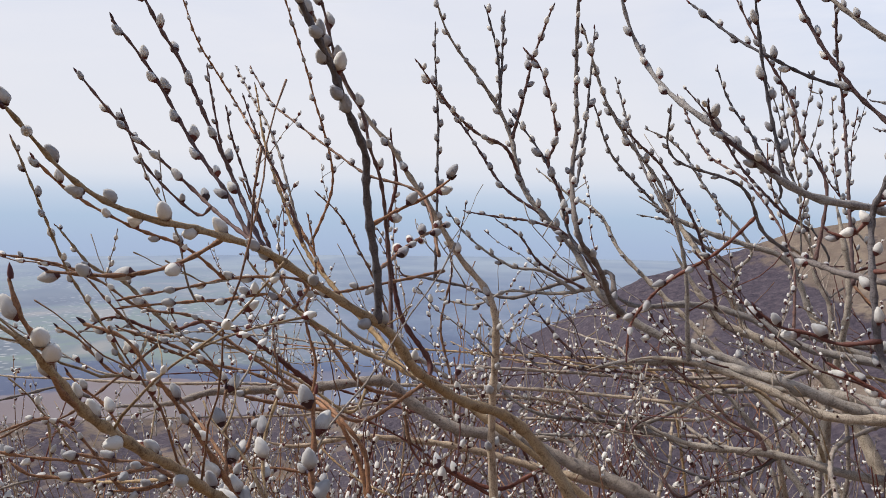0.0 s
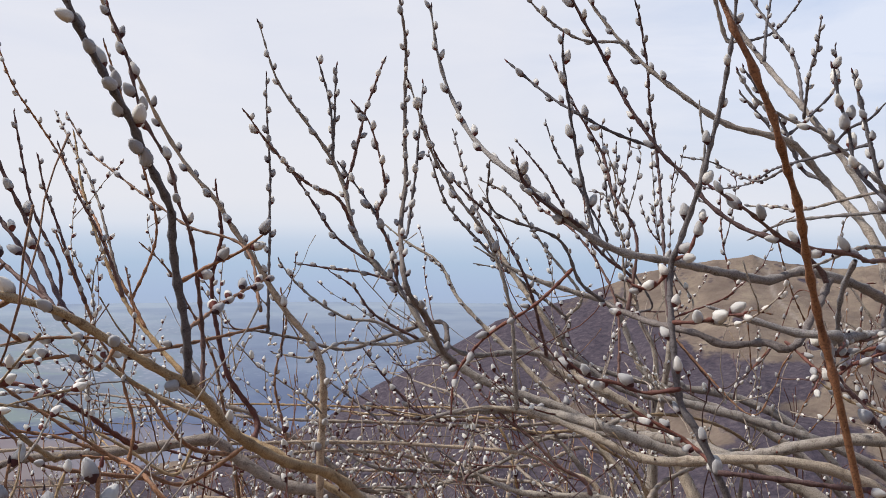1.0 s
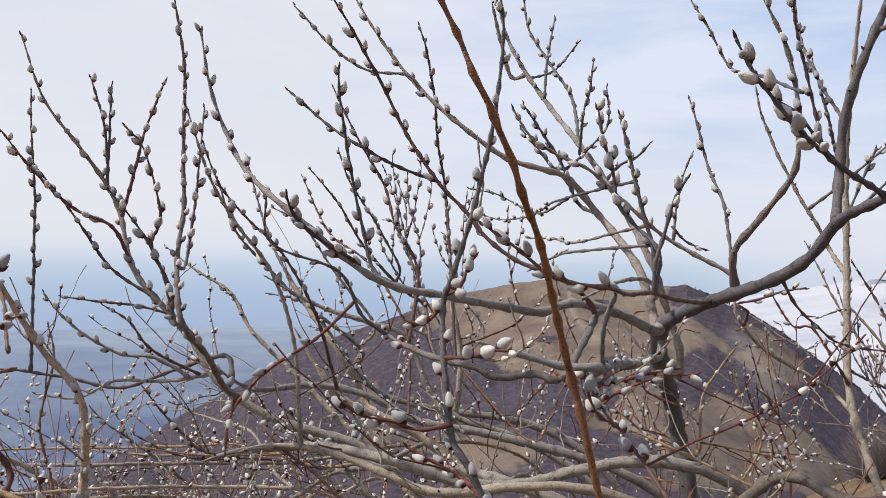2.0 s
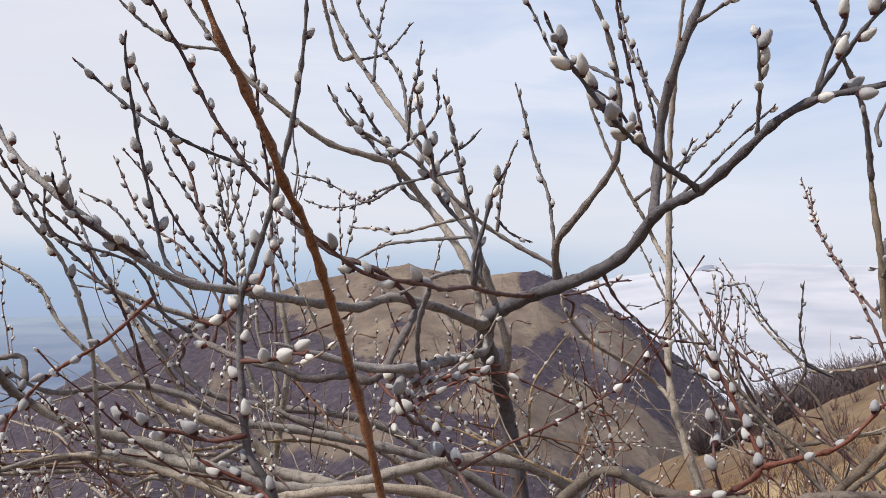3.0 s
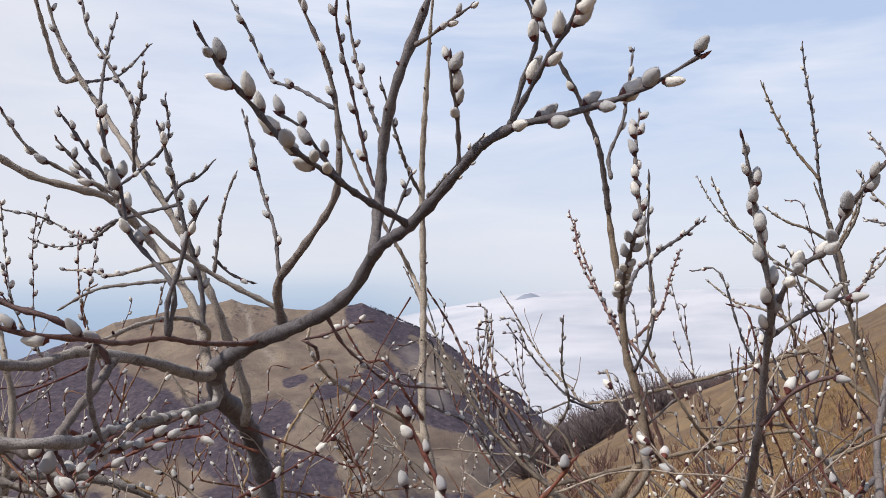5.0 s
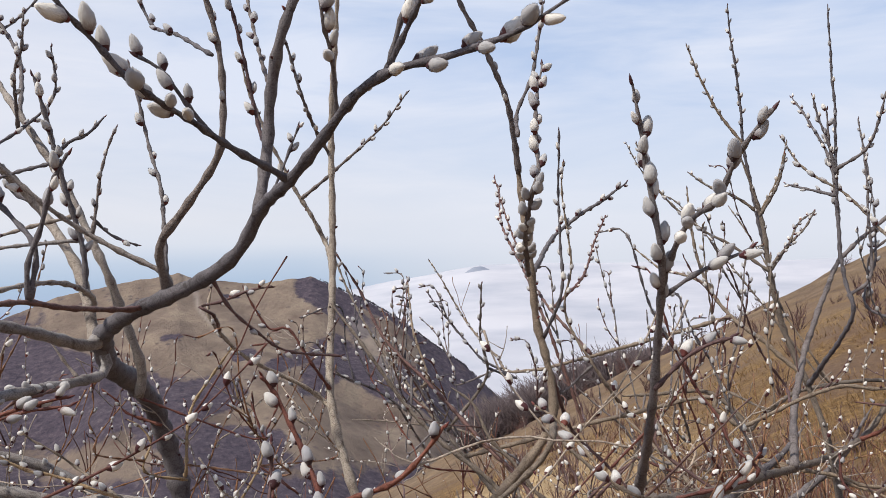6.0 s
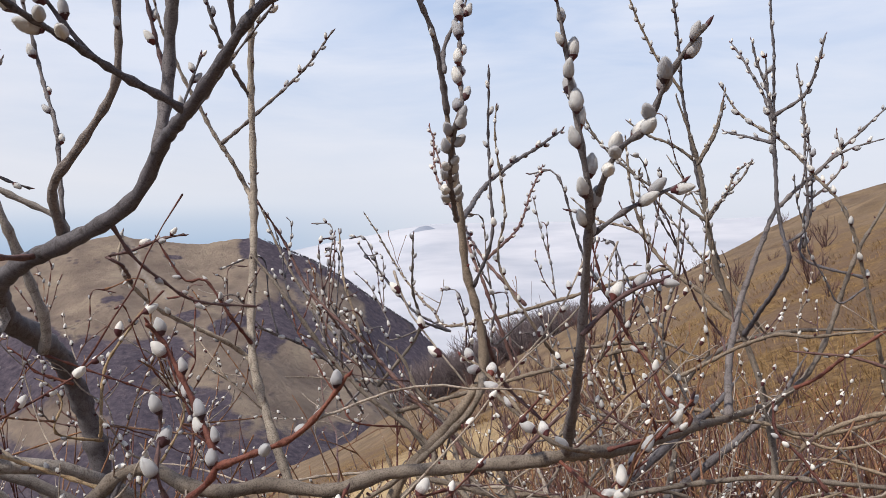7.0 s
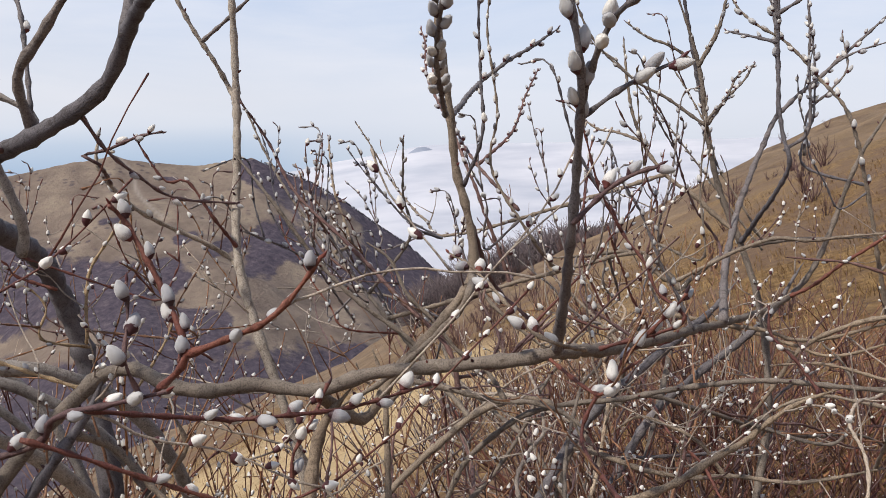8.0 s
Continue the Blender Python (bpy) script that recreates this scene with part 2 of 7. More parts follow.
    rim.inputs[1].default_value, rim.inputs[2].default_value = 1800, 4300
    far_haze = ramp(nt, noise_tex(nt, coords(nt, (0.0011, 0.0011, 0.001)), 1.6, 4.0), [(0.40, (0.205, 0.262, 0.365)), (0.60, (0.275, 0.335, 0.42))])
    plain = mix(nt, rim.outputs[0], plain, far_haze)
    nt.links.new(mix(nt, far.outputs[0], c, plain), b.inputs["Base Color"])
    bump(nt, b, fine, 0.9, 0.08)
    return m


def mountain_material():
    m, nt, b = material("heath_and_bare_wood", 0.95)
    at = nt.nodes.new("ShaderNodeAttribute")
    at.attribute_name = "wood"
    v = coords(nt)
    fine = noise_tex(nt, v, 0.16, 8.0, 0.7)
    mid = noise_tex(nt, v, 0.022, 6.0, 0.6)
    # the air's slight blue haze is mixed into the heath and wood colours
    grass = ramp(nt, mid, [(0.32, (0.135, 0.103, 0.088)), (0.50, (0.215, 0.168, 0.138)), (0.66, (0.30, 0.244, 0.19))])
    grass = mix(nt, ramp(nt, fine, [(0.52, (0, 0, 0)), (0.68, (0.6, 0.6, 0.6))]), grass, (0.17, 0.12, 0.108))
    wood = ramp(nt, fine, [(0.34, (0.044, 0.036, 0.056)), (0.54, (0.090, 0.073, 0.097)), (0.72, (0.165, 0.136, 0.150))])
    add = nt.nodes.new("ShaderNodeMath")
    add.operation = "ADD"
    nt.links.new(at.outputs["Fac"], add.inputs[0])
    sub = nt.nodes.new("ShaderNodeMath")
    sub.operation = "MULTIPLY_ADD"
    nt.links.new(mid, sub.inputs[0])
    sub.inputs[1].default_value, sub.inputs[2].default_value = 1.1, -0.55
    nt.links.new(sub.outputs[0], add.inputs[1])
    rag = nt.nodes.new("ShaderNodeMath")
    rag.operation = "MULTIPLY_ADD"
    nt.links.new(noise_tex(nt, v, 0.06, 8.0, 0.75), rag.inputs[0])
    rag.inputs[1].default_value = 0.75
    nt.links.new(add.outputs[0], rag.inputs[2])
    sel = ramp(nt, rag.outputs[0], [(0.78, (0, 0, 0)), (0.96, (1, 1, 1))])
    tr = nt.nodes.new("ShaderNodeAttribute")
    tr.attribute_name = "track"
    c = mix(nt, tr.outputs["Fac"], mix(nt, sel, grass, wood), (0.38, 0.335, 0.30))
    # scattered scrub on the open heath
    vo = node(nt, "ShaderNodeTexVoronoi", Scale=0.085)
    nt.links.new(v, vo.inputs["Vector"])
    patch = noise_tex(nt, v, 0.012, 3.0)
    scrub = mix(nt, 1.0, ramp(nt, vo.outputs["Distance"], [(0.16, (0.8, 0.8, 0.8)), (0.30, (0, 0, 0))]), ramp(nt, patch, [(0.50, (0, 0, 0)), (0.62, (1, 1, 1))]), "MULTIPLY")
    nt.links.new(mix(nt, scrub, c, (0.085, 0.066, 0.078)), b.inputs["Base Color"])
    bump(nt, b, fine, 0.8, 6.0)
    return m


def cloud_material():
    m, nt, b = material("cloud_sea", 1.0)
    v = coords(nt, (0.001, 0.001, 0.004))
    n = noise_tex(nt, v, 2.4, 6.0, 0.55)
    nt.links.new(ramp(nt, n, [(0.32, (0.42, 0.45, 0.53)), (0.62, (0.55, 0.565, 0.63))]), b.inputs["Base Color"])
    b.inputs["Specular IOR Level"].default_value = 0.0
    return m


def straw_material():
    m, nt, b = material("dry_grass_blades", 0.8)
    rnd = nt.nodes.new("ShaderNodeNewGeometry").outputs["Random Per Island"]
    nt.links.new(ramp(nt, rnd, [(0.0, (0.10, 0.054, 0.024)), (0.5, (0.24, 0.144, 0.06)), (1.0, (0.42, 0.28, 0.125))]), b.inputs["Base Color"])
    return m


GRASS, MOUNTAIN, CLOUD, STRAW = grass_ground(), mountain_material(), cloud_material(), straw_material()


# ---- helpers of this scene ----
def mesh_from(name, verts, faces, mats, smooth=True, face_mats=None):
    me = bpy.data.meshes.new(name)
    me.from_pydata([tuple(v) for v in verts], [], faces)
    for mt in mats:
        me.materials.append(mt)
    if face_mats is not None:
        me.polygons.foreach_set("material_index", face_mats)
    me.polygons.foreach_set("use_smooth", [smooth] * len(me.polygons))
    me.update()
    return me


def part(name, me, parent, label=""):
    ob = new(name, me)
    ob.parent = parent
    if label:
        ob["label"] = label
    return ob


SLOPE, FALL = 0.50, radians(-22.5)


def ground_z(x, y):
    """The meadow falls away ahead, ends in a shoulder, and drops to the valley floor."""
    s = x * math.sin(FALL) + y * math.cos(FALL)
    u = x * math.cos(FALL) - y * math.sin(FALL)
    r = math.hypot(x, y)
    z = -SLOPE * s if s > 0 else -0.66 * SLOPE * max(s, -60) - 0.1 * min(0.0, s + 60)
    z += min(1.0, r / 40) * (2.0 * noise.noise((x * 0.03, y * 0.03, 3.0)) + 0.8 * noise.noise((x * 0.11, y * 0.11, 6.0)) + 0.25 * noise.noise((x * 0.4, y * 0.4, 2.0))) + min(1.0, r / 4) * 0.09 * noise.noise((x * 0.7, y * 0.7, 1.0))
    over = max(0.0, u - 85.0 - 12 * noise.noise((s * 0.02, 5.0, 0.0)))
    z -= 0.010 * over * over
    floor = -300 + 3 * noise.noise((x * 0.002, y * 0.002, 7.0))
    return max(z, floor)


# ---- ground, mountains, cloud ----
def build_ground():
    na, radii = 300, [0.0]
    r = 0.4
    while r < 4850:
        radii.append(r)
        r *= 1.055
    verts, faces = [(0, 0, ground_z(0, 0))], []
    for r in radii[1:]:
        for k in range(na):
            a = 2 * math.pi * k / na
            x, y = r * math.sin(a), r * math.cos(a)
            verts.append((x, y, ground_z(x, y)))
    for k in range(na):
        faces.append((0, 1 + (k + 1) % na, 1 + k))
    for i in range(len(radii) - 2):
        for k in range(na):
            a, b = 1 + i * na + k, 1 + i * na + (k + 1) % na
            faces.append((a, b, b + na, a + na))
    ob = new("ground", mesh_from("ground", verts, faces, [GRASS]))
    tagged(ob, "steep meadow of dry tan grass above a hazy valley", "ground", kind="structure")


def profile(points, x):
    for (x0, y0), (x1, y1) in zip(points, points[1:]):
        if x <= x1:
            f = max(0.0, (x - x0) / (x1 - x0))
            return y0 + (y1 - y0) * f
    return points[-1][1]


RIDGE = [(-45, -13), (-30, -13.2), (-16, -13.8), (-8, -13.2), (-4, -12.4), (0, -10.9), (2.6, -9.2), (6.3, -7.4), (10.8, -4.75), (12, -4.4), (16.5, -2.9), (19.8, -1.55),
         (21, -1.3), (24.6, -0.6), (26.0, -0.45), (26.7, -0.25), (27.6, -0.6), (28.6, -0.75), (31.3, -1.05), (33.5, -0.8), (34.9, -0.65), (36.4, -1.4), (38.6, -2.4), (40.7, -3.7), (42.5, -5.1), (44.7, -6.6), (46.1, -8.0), (48.8, -10.6), (54, -15)]


# bare woods on the mountain: azimuth, elevation, half sizes, turn
WOODS = [(22.6, -8.3, 5.2, 2.3, -0.06), (19.0, -6.2, 3.2, 1.7, -0.3), (28.2, -8.2, 2.4, 1.3, 0.3), (33.0, -6.2, 1.5, 0.55, 0.4), (30.6, -5.6, 0.9, 0.35, 0.2), (35.5, -6.6, 1.3, 2.3, -0.35),
         (38.9, -7.2, 2.6, 1.3, -0.55), (37.0, -3.3, 2.3, 0.75, -0.62), (35.0, -1.5, 1.5, 0.75, -0.25), (43.2, -8.6, 2.8, 1.7, -0.75), (29.3, -11.6, 4.2, 1.7, 0.05), (26.2, -4.3, 0.8, 0.25, 0.1), (29.8, -1.9, 0.7, 0.2, -0.1)]


def build_mountain():
    az0, az1, na, nr = -45.0, 54.0, 620, 110
    verts, faces, wood, track = [], [], [], []
    for i in range(na + 1):
        az = az0 + (az1 - az0) * i / na
        broad = sum(profile(RIDGE, az + 0.7 * k) for k in range(-4, 5)) / 9
        top = profile(RIDGE, az) + 0.07 * noise.noise((az * 1.3, 2.0, 0.0)) + 0.035 * noise.noise((az * 6.0, 4.0, 0.0))
        for j in range(nr + 1):
            f = j / nr
            if f <= 0.86:
                g = f / 0.86
                r = 420 + (1150 - 420) * g
                low = -27.0
                e = low + (broad + (top - broad) * g ** 8 - low) * g ** 0.62
                # spurs and gullies that run down the flank
                k = 4 * g * (1 - g)
                x, y = r * math.sin(radians(az)), r * math.cos(radians(az))
                e += k * (1.9 * noise.noise((az * 0.20 + 0.8 * g, g * 1.2, 0.0)) + 0.9 * noise.noise((x * 0.012, y * 0.012, 2.0)) + 0.2 * noise.noise((x * 0.04, y * 0.04, 5.0)))
                z = 1.6 + r * math.tan(radians(min(e, top)))
            else:
                g = (f - 0.86) / 0.14
                r = 1150 + 500 * g
                z = 1.6 + 1150 * math.tan(radians(top)) - 330 * g ** 1.3
            verts.append((r * math.sin(radians(az)), r * math.cos(radians(az)), z))
            # bare woods: the left flank, the foot and the shaded right flank; open heath on the crown
            depth_below = top - math.degrees(math.atan2(z - 1.6, r))
            el = top - depth_below
            w = min(max(0.0, 0.5 + (17.0 - az) * 0.07), max(0.46, min(2.0, 0.5 + (az + 7.0) * 0.2)))
            for ca, ce, ra, re, turn in WOODS:
                p, q = az - ca, el - ce
                p, q = p * math.cos(turn) + q * math.sin(turn), q * math.cos(turn) - p * math.sin(turn)
                w += 0.84 * math.exp(-(p / ra) ** 4 - (q / re) ** 4)
            w += max(0.0, -11.5 - el) * (0.3 if az > -4.0 else 0.03) + (0.8 * math.exp(-(depth_below / 1.1) ** 2) if az > 36.0 else 0.0)
            w += 0.30 * noise.noise((az * 0.45, depth_below * 0.6, 8.0)) + 0.16 * noise.noise((az * 1.6, depth_below * 1.6, 3.0))
            wood.append(max(0.0, min(1.0, w)))
            line = 26.9 + 0.62 * depth_below + 0.25 * math.sin(depth_below * 2.2)
            scree = 37.4 - 0.62 * (el + 3.0) + 0.6 * noise.noise((el * 0.9, 1.0, 0.0))
            pale = 0.75 * math.exp(-((az - line) / 0.13) ** 2) if depth_below < 3.6 else 0.0
            pale += 0.42 * math.exp(-((az - scree) / 0.7) ** 2) * max(0.0, min(1.0, (-3.2 - el) * 1.2)) * max(0.0, min(1.0, el + 8.0))
            track.append(min(0.8, pale) if f <= 0.86 else 0.0)
    for i in range(na):
        for j in range(nr):
            a = i * (nr + 1) + j
            faces.append((a, a + nr + 1, a + nr + 2, a + 1))
    me = mesh_from("mountain", verts, faces, [MOUNTAIN])
    at = me.attributes.new("wood", "FLOAT", "POINT")
    at.data.foreach_set("value", wood)
    me.attributes.new("track", "FLOAT", "POINT").data.foreach_set("value", track)
    tagged(new("mountain", me), "rounded mountain of brown heath and bare purple woods", "mountain", kind="structure")


def build_cloud():
    az0, az1, na, nr = 34.0, 130.0, 260, 60
    verts, faces = [], []
    for i in range(na + 1):
        az = az0 + (az1 - az0) * i / na
        for j in range(nr + 1):
            f = j / nr
            r = 1300 + 3500 * f
            top = -0.2 - 1.5 * max(0.0, (46 - az) / 9.0)
            e = -10.5 + (top + 10.5) * f ** 0.55
            z = 1.6 + r * math.tan(radians(e)) + (1 - f * 0.6) * 16 * noise.noise((math.sin(radians(az)) * r * 0.004, math.cos(radians(az)) * r * 0.004, 0.0))
            verts.append((r * math.sin(radians(az)), r * math.cos(radians(az)), z))
    for i in range(na):
        for j in range(nr):
            a = i * (nr + 1) + j
            faces.append((a, a + nr + 1, a + nr + 2, a + 1))
    tagged(new("cloud_sea", mesh_from("cloud_sea", verts, faces, [CLOUD])), "soft white sea of cloud filling the valley", "cloud", kind="structure")


def build_peak():
    verts, faces, n = [], [], 40
    for i in range(n + 1):
        az = 43.6 + 4.4 * i / n
        f = (az - 45.75) / 1.6
        h = -1.6 + 1.3 * math.exp(-f * f * 1.1) + 0.05 * noise.noise((az * 4, 0, 0))
        for j, (r, e) in enumerate(((4350, -4.5), (4600, h), (4780, -4.5))):
            verts.append((r * math.sin(radians(az)), r * math.cos(radians(az)), 1.6 + r * math.tan(radians(e))))
    for i in range(n):
        for j in range(2):
            a = i * 3 + j
            faces.append((a, a + 3, a + 4, a + 1))
    # rock colour with the blue haze of its distance mixed in
    m, nt, b = material("far_hazed_rock", 1.0)
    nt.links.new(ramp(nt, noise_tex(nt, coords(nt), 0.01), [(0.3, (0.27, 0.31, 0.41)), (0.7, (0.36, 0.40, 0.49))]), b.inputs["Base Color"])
    tagged(new("distant_peak", mesh_from("distant_peak", verts, faces, [m])), "small peak hazed blue-grey rising through the cloud", "mountain", kind="structure")


build_ground()
build_mountain()
build_cloud()
build_peak()


# ---- willows ----
def spline(pts, step):
    """Points along a Catmull-Rom curve, about step metres apart, with a gentle crookedness."""
    p = [Vector(q) for q in pts]
    p = [p[0] * 2 - p[1]] + p + [p[-1] * 2 - p[-2]]
    out = []
    for a, b, c, d in zip(p, p[1:], p[2:], p[3:]):
        n = max(2, int((c - b).length / step))
        for i in range(n):
            t = i / n
            out.append(0.5 * (2 * b + (c - a) * t + (2 * a - 5 * b + 4 * c - d) * t * t + (3 * b - a - 3 * c + d) * t ** 3))
    out.append(p[-2])
    return out


def tube(path, r0, r1, rng, sides=8, knots=True, close=True):
    """A tapered, slightly uneven round branch along path. Gives verts, faces."""
    verts, faces, n = [], [], len(path)
    up = Vector((0.3, -0.5, 0.8))
    gap = max(3, int(0.03 / max(1e-4, (path[1] - path[0]).length)))
    ph = rng.random() * 9
    for i, q in enumerate(path):
        t = i / (n - 1)
        d = (path[min(i + 1, n - 1)] - path[max(i - 1, 0)]).normalized()
        side = d.cross(up)
        if side.length < 1e-3:
            side = d.orthogonal()
        side.normalize()
        up = side.cross(d).normalized()
        r = r0 + (r1 - r0) * t ** 0.8
        if r1 < 0.008 and t > 0.82:
            r += (0.0011 - r) * ((t - 0.82) / 0.18) ** 1.5
        r *= 1 + 0.07 * math.sin(ph + i * 0.9) + 0.05 * rng.uniform(-1, 1)
        if knots and i % gap == gap // 2:
            r = r * 1.14 + (0.0008 if r < 0.006 else 0.0005)
        for k in range(sides):
            a = 2 * math.pi * k / sides
            verts.append(q + (side * math.cos(a) + up * math.sin(a)) * r)
    for i in range(n - 1):
        for k in range(sides):
            a, b = i * sides + k, i * sides + (k + 1) % sides
            faces.append((a, b, b + sides, a + sides))
    if close:
        faces.append(tuple(range(sides))[::-1])
        tip = len(verts)
        verts.append(path[-1] + (path[-1] - path[-2]).normalized() * r1 * 1.6)
        for k in range(sides):
            faces.append(((n - 1) * sides + k, (n - 1) * sides + (k + 1) % sides, tip))
    return verts, faces


def catkin_mesh(seed, hairs):
    """An egg of silver fur, one unit long, in a dark bud scale, standing along z."""
    rng = random.Random(seed)
    seg, verts, faces, mats = 10, [], [], []
    fat = rng.uniform(0.88, 1.05)
    prof = [(h, r * fat * rng.uniform(0.95, 1.05)) for h, r in ((0.0, 0.13), (0.07, 0.205), (0.2, 0.28), (0.37, 0.315), (0.57, 0.292), (0.75, 0.23), (0.9, 0.14), (1.0, 0.04))]
    lean = rng.uniform(-0.12, 0.12)
    for h, r in prof:
        for k in range(seg):
            a = 2 * math.pi * k / seg
            rr = r * (1 + 0.09 * rng.uniform(-1, 1))
            verts.append((rr * math.cos(a) + lean * h * h * 2, rr * math.sin(a), h))
    for i in range(len(prof) - 1):
        for k in range(seg):
            a, b = i * seg + k, i * seg + (k + 1) % seg
            faces.append((a, b, b + seg, a + seg))
            mats.append(0)
    faces.append(tuple(range((len(prof) - 1) * seg, len(prof) * seg)))
    mats.append(0)
    for _ in range(hairs):
        h = rng.uniform(0.1, 0.97)
        r = profile(prof, h) * 0.95
        a = rng.uniform(0, 6.283)
        o = Vector((r * math.cos(a) + lean * h * h * 2, r * math.sin(a), h))
        d = Vector((math.cos(a) * 0.55, math.sin(a) * 0.55, 0.85)) + Vector((rng.uniform(-.3, .3), rng.uniform(-.3, .3), 0))
        w = Vector((-math.sin(a), math.cos(a), 0)) * 0.008
        n = len(verts)
        verts += [o - w, o + w, o + d.normalized() * rng.uniform(0.03, 0.07)]
        faces.append((n, n + 1, n + 2))
        mats.append(0)
    # bud scale: a snug cup round the foot, higher on one side
    high = rng.uniform(0.14, 0.30)
    n0, rows = len(verts), (0.0, 0.2, 0.45, 0.75, 1.0)
    for f in rows:
        for k in range(seg):
            a = 2 * math.pi * k / seg
            h = -0.12 + f * (0.12 + high * (0.55 + 0.45 * math.cos(a)))
            r = profile(prof, h) * 1.03 + 0.014 if h > 0 else 0.10 + 0.7 * (h + 0.12) * 0.6
            verts.append((r * math.cos(a), r * math.sin(a), h))
    for i in range(len(rows) - 1):
        for k in range(seg):
            a, b = n0 + i * seg + k, n0 + i * seg + (k + 1) % seg
            faces.append((a, b, b + seg, a + seg))
            mats.append(1)
    faces.append(tuple(range(n0, n0 + seg))[::-1])
    mats.append(1)
    return mesh_from("catkin", verts, faces, [FUR, SCALE], True, mats)


CATKINS = [catkin_mesh(s, 260) for s in (11, 12, 13, 14, 15, 16, 17)]


def bud_mesh():
    verts, faces, seg = [], [], 6
    prof = [(0, 0.18), (0.3, 0.24), (0.7, 0.15), (1.0, 0.02)]
    for h, r in prof:
        for k in range(seg):
            a = 2 * math.pi * k / seg
            verts.append((r * math.cos(a), r * math.sin(a), h))
    for i in range(len(prof) - 1):
        for k in range(seg):
            a, b = i * seg + k, i * seg + (k + 1) % seg
            faces.append((a, b, b + seg, a + seg))
    return mesh_from("bud", verts, faces, [SCALE])


BUD = bud_mesh()
SHRUBS = {}


def willow(key, x, y, label):
    e = new("willow_shrub")
    e.location = (x, y, ground_z(x, y))
    SHRUBS[key] = (e, random.Random(ord(key[0])))
    tagged(e, label, "willow shrub", group="willows in bud")
    return e


BRANCHES = []


def branch(key, colour, r0, r1, pts, cat=None, root=False):
    """One branch of a willow, from its foot to its tip; cat: spacing, length, where the catkins begin."""
    shrub, rng = SHRUBS[key]
    base = Vector(shrub.location)
    path = spline(pts, 0.008 if r0 < 0.006 else 0.012)
    r0, r1 = r0 * (0.84 if r0 > 0.006 else 0.93), r1 * 0.9
    if root:
        foot = base + Vector((rng.uniform(-.12, .12), rng.uniform(-.12, .12), 0))
        foot.z = ground_z(foot.x, foot.y) - 0.03
        top = path[0]
        d = (path[0] - path[2]).normalized()
        k = (foot - top).length
        under = []
        for i in range(24):
            t = i / 24
            c1, c2 = foot + Vector((0, 0, k * 0.3)), top + d * k * 0.35
            under.append(foot * (1 - t) ** 3 + c1 * 3 * t * (1 - t) ** 2 + c2 * 3 * t * t * (1 - t) + top * t ** 3)
        path = under + path
        r0 *= 1.25
    wob = rng.random() * 50
    amp = min(0.0025, 0.5 * r0)
    path = [q + amp * Vector((noise.noise((i * .13, wob, 0)), noise.noise((i * .13, wob, 5)), noise.noise((i * .13, wob, 9)))) for i, q in enumerate(path)]
    me = mesh_from("branch", *tube([q - base for q in path], r0, r1, rng, 10 if r0 > 0.006 else 7), [BARK[colour]])
    BRANCHES.append((key, path, r0, r1, bool(cat)))
    ob = part("shoot" if cat else "branch", me, shrub, "" if not cat else "thin shoot set with silvery catkins")
    run = [0.0]
    for a, b in zip(path, path[1:]):
        run.append(run[-1] + (b - a).length)
    at, turn = run[-1] * (cat[2] if cat else 1.0), rng.random() * 6.283

    def sit(me, name, dist, size, tilt, twist):
        i = next((k for k, v in enumerate(run) if v >= dist), len(run) - 1)
        i = max(1, min(i, len(run) - 1))
        d = (path[i] - path[i - 1]).normalized()
        o = d.orthogonal().normalized()
        n = Matrix.Rotation(twist, 3, d) @ o
        r = r0 + (r1 - r0) * (i / (len(run) - 1)) ** 0.8
        tilt += min(0.6, max(0.0, r - 0.0035) * 160)
        way = (d * math.cos(tilt) + n * math.sin(tilt) + Vector((0, 0, 0.22))).normalized()
        q = path[i] + n * (r * 0.8 + (0.1 * size[0] if name == "catkin" else 0)) - base
        rot = way.to_track_quat("Z", "X").to_matrix().to_4x4()
        c = part(name, me, ob)
        c.matrix_local = Matrix.Translation(q) @ rot @ Matrix.Rotation(rng.random() * 6.28, 4, "Z") @ Matrix.Diagonal((size[0], size[0], size[1], 1))

    if cat:
        gap, length, _ = cat
        length *= (1.4 if length < 0.0165 else 0.98) if key == "B" else 1.0
        while at < run[-1] - 0.004:
            size = 0.85 * length * rng.uniform(0.8, 1.12) * (0.75 if at > run[-1] * 0.93 else 1)
            sit(CATKINS[rng.randrange(7)], "catkin", at, (size * rng.uniform(0.92, 1.12) * (1.12 if key in "AB" else 0.98), size), radians(rng.uniform(16, 36)), turn)
            at += gap * rng.uniform(0.85, 1.5)
            turn += math.pi + rng.uniform(-0.9, 0.9)
        sit(BUD, "bud", run[-1] - 0.001, (length * 0.35, length * 0.42), radians(8), turn)
    else:
        at = 0.08
        while r1 > 0.002 and at < run[-1] - 0.02 and len(run) < 400:
            at += rng.uniform(0.03, 0.08)
            if rng.random() < 0.6:
                sit(BUD, "bud", min(at, run[-1]), (0.008, 0.006), radians(55), rng.random() * 6.28)
    return ob


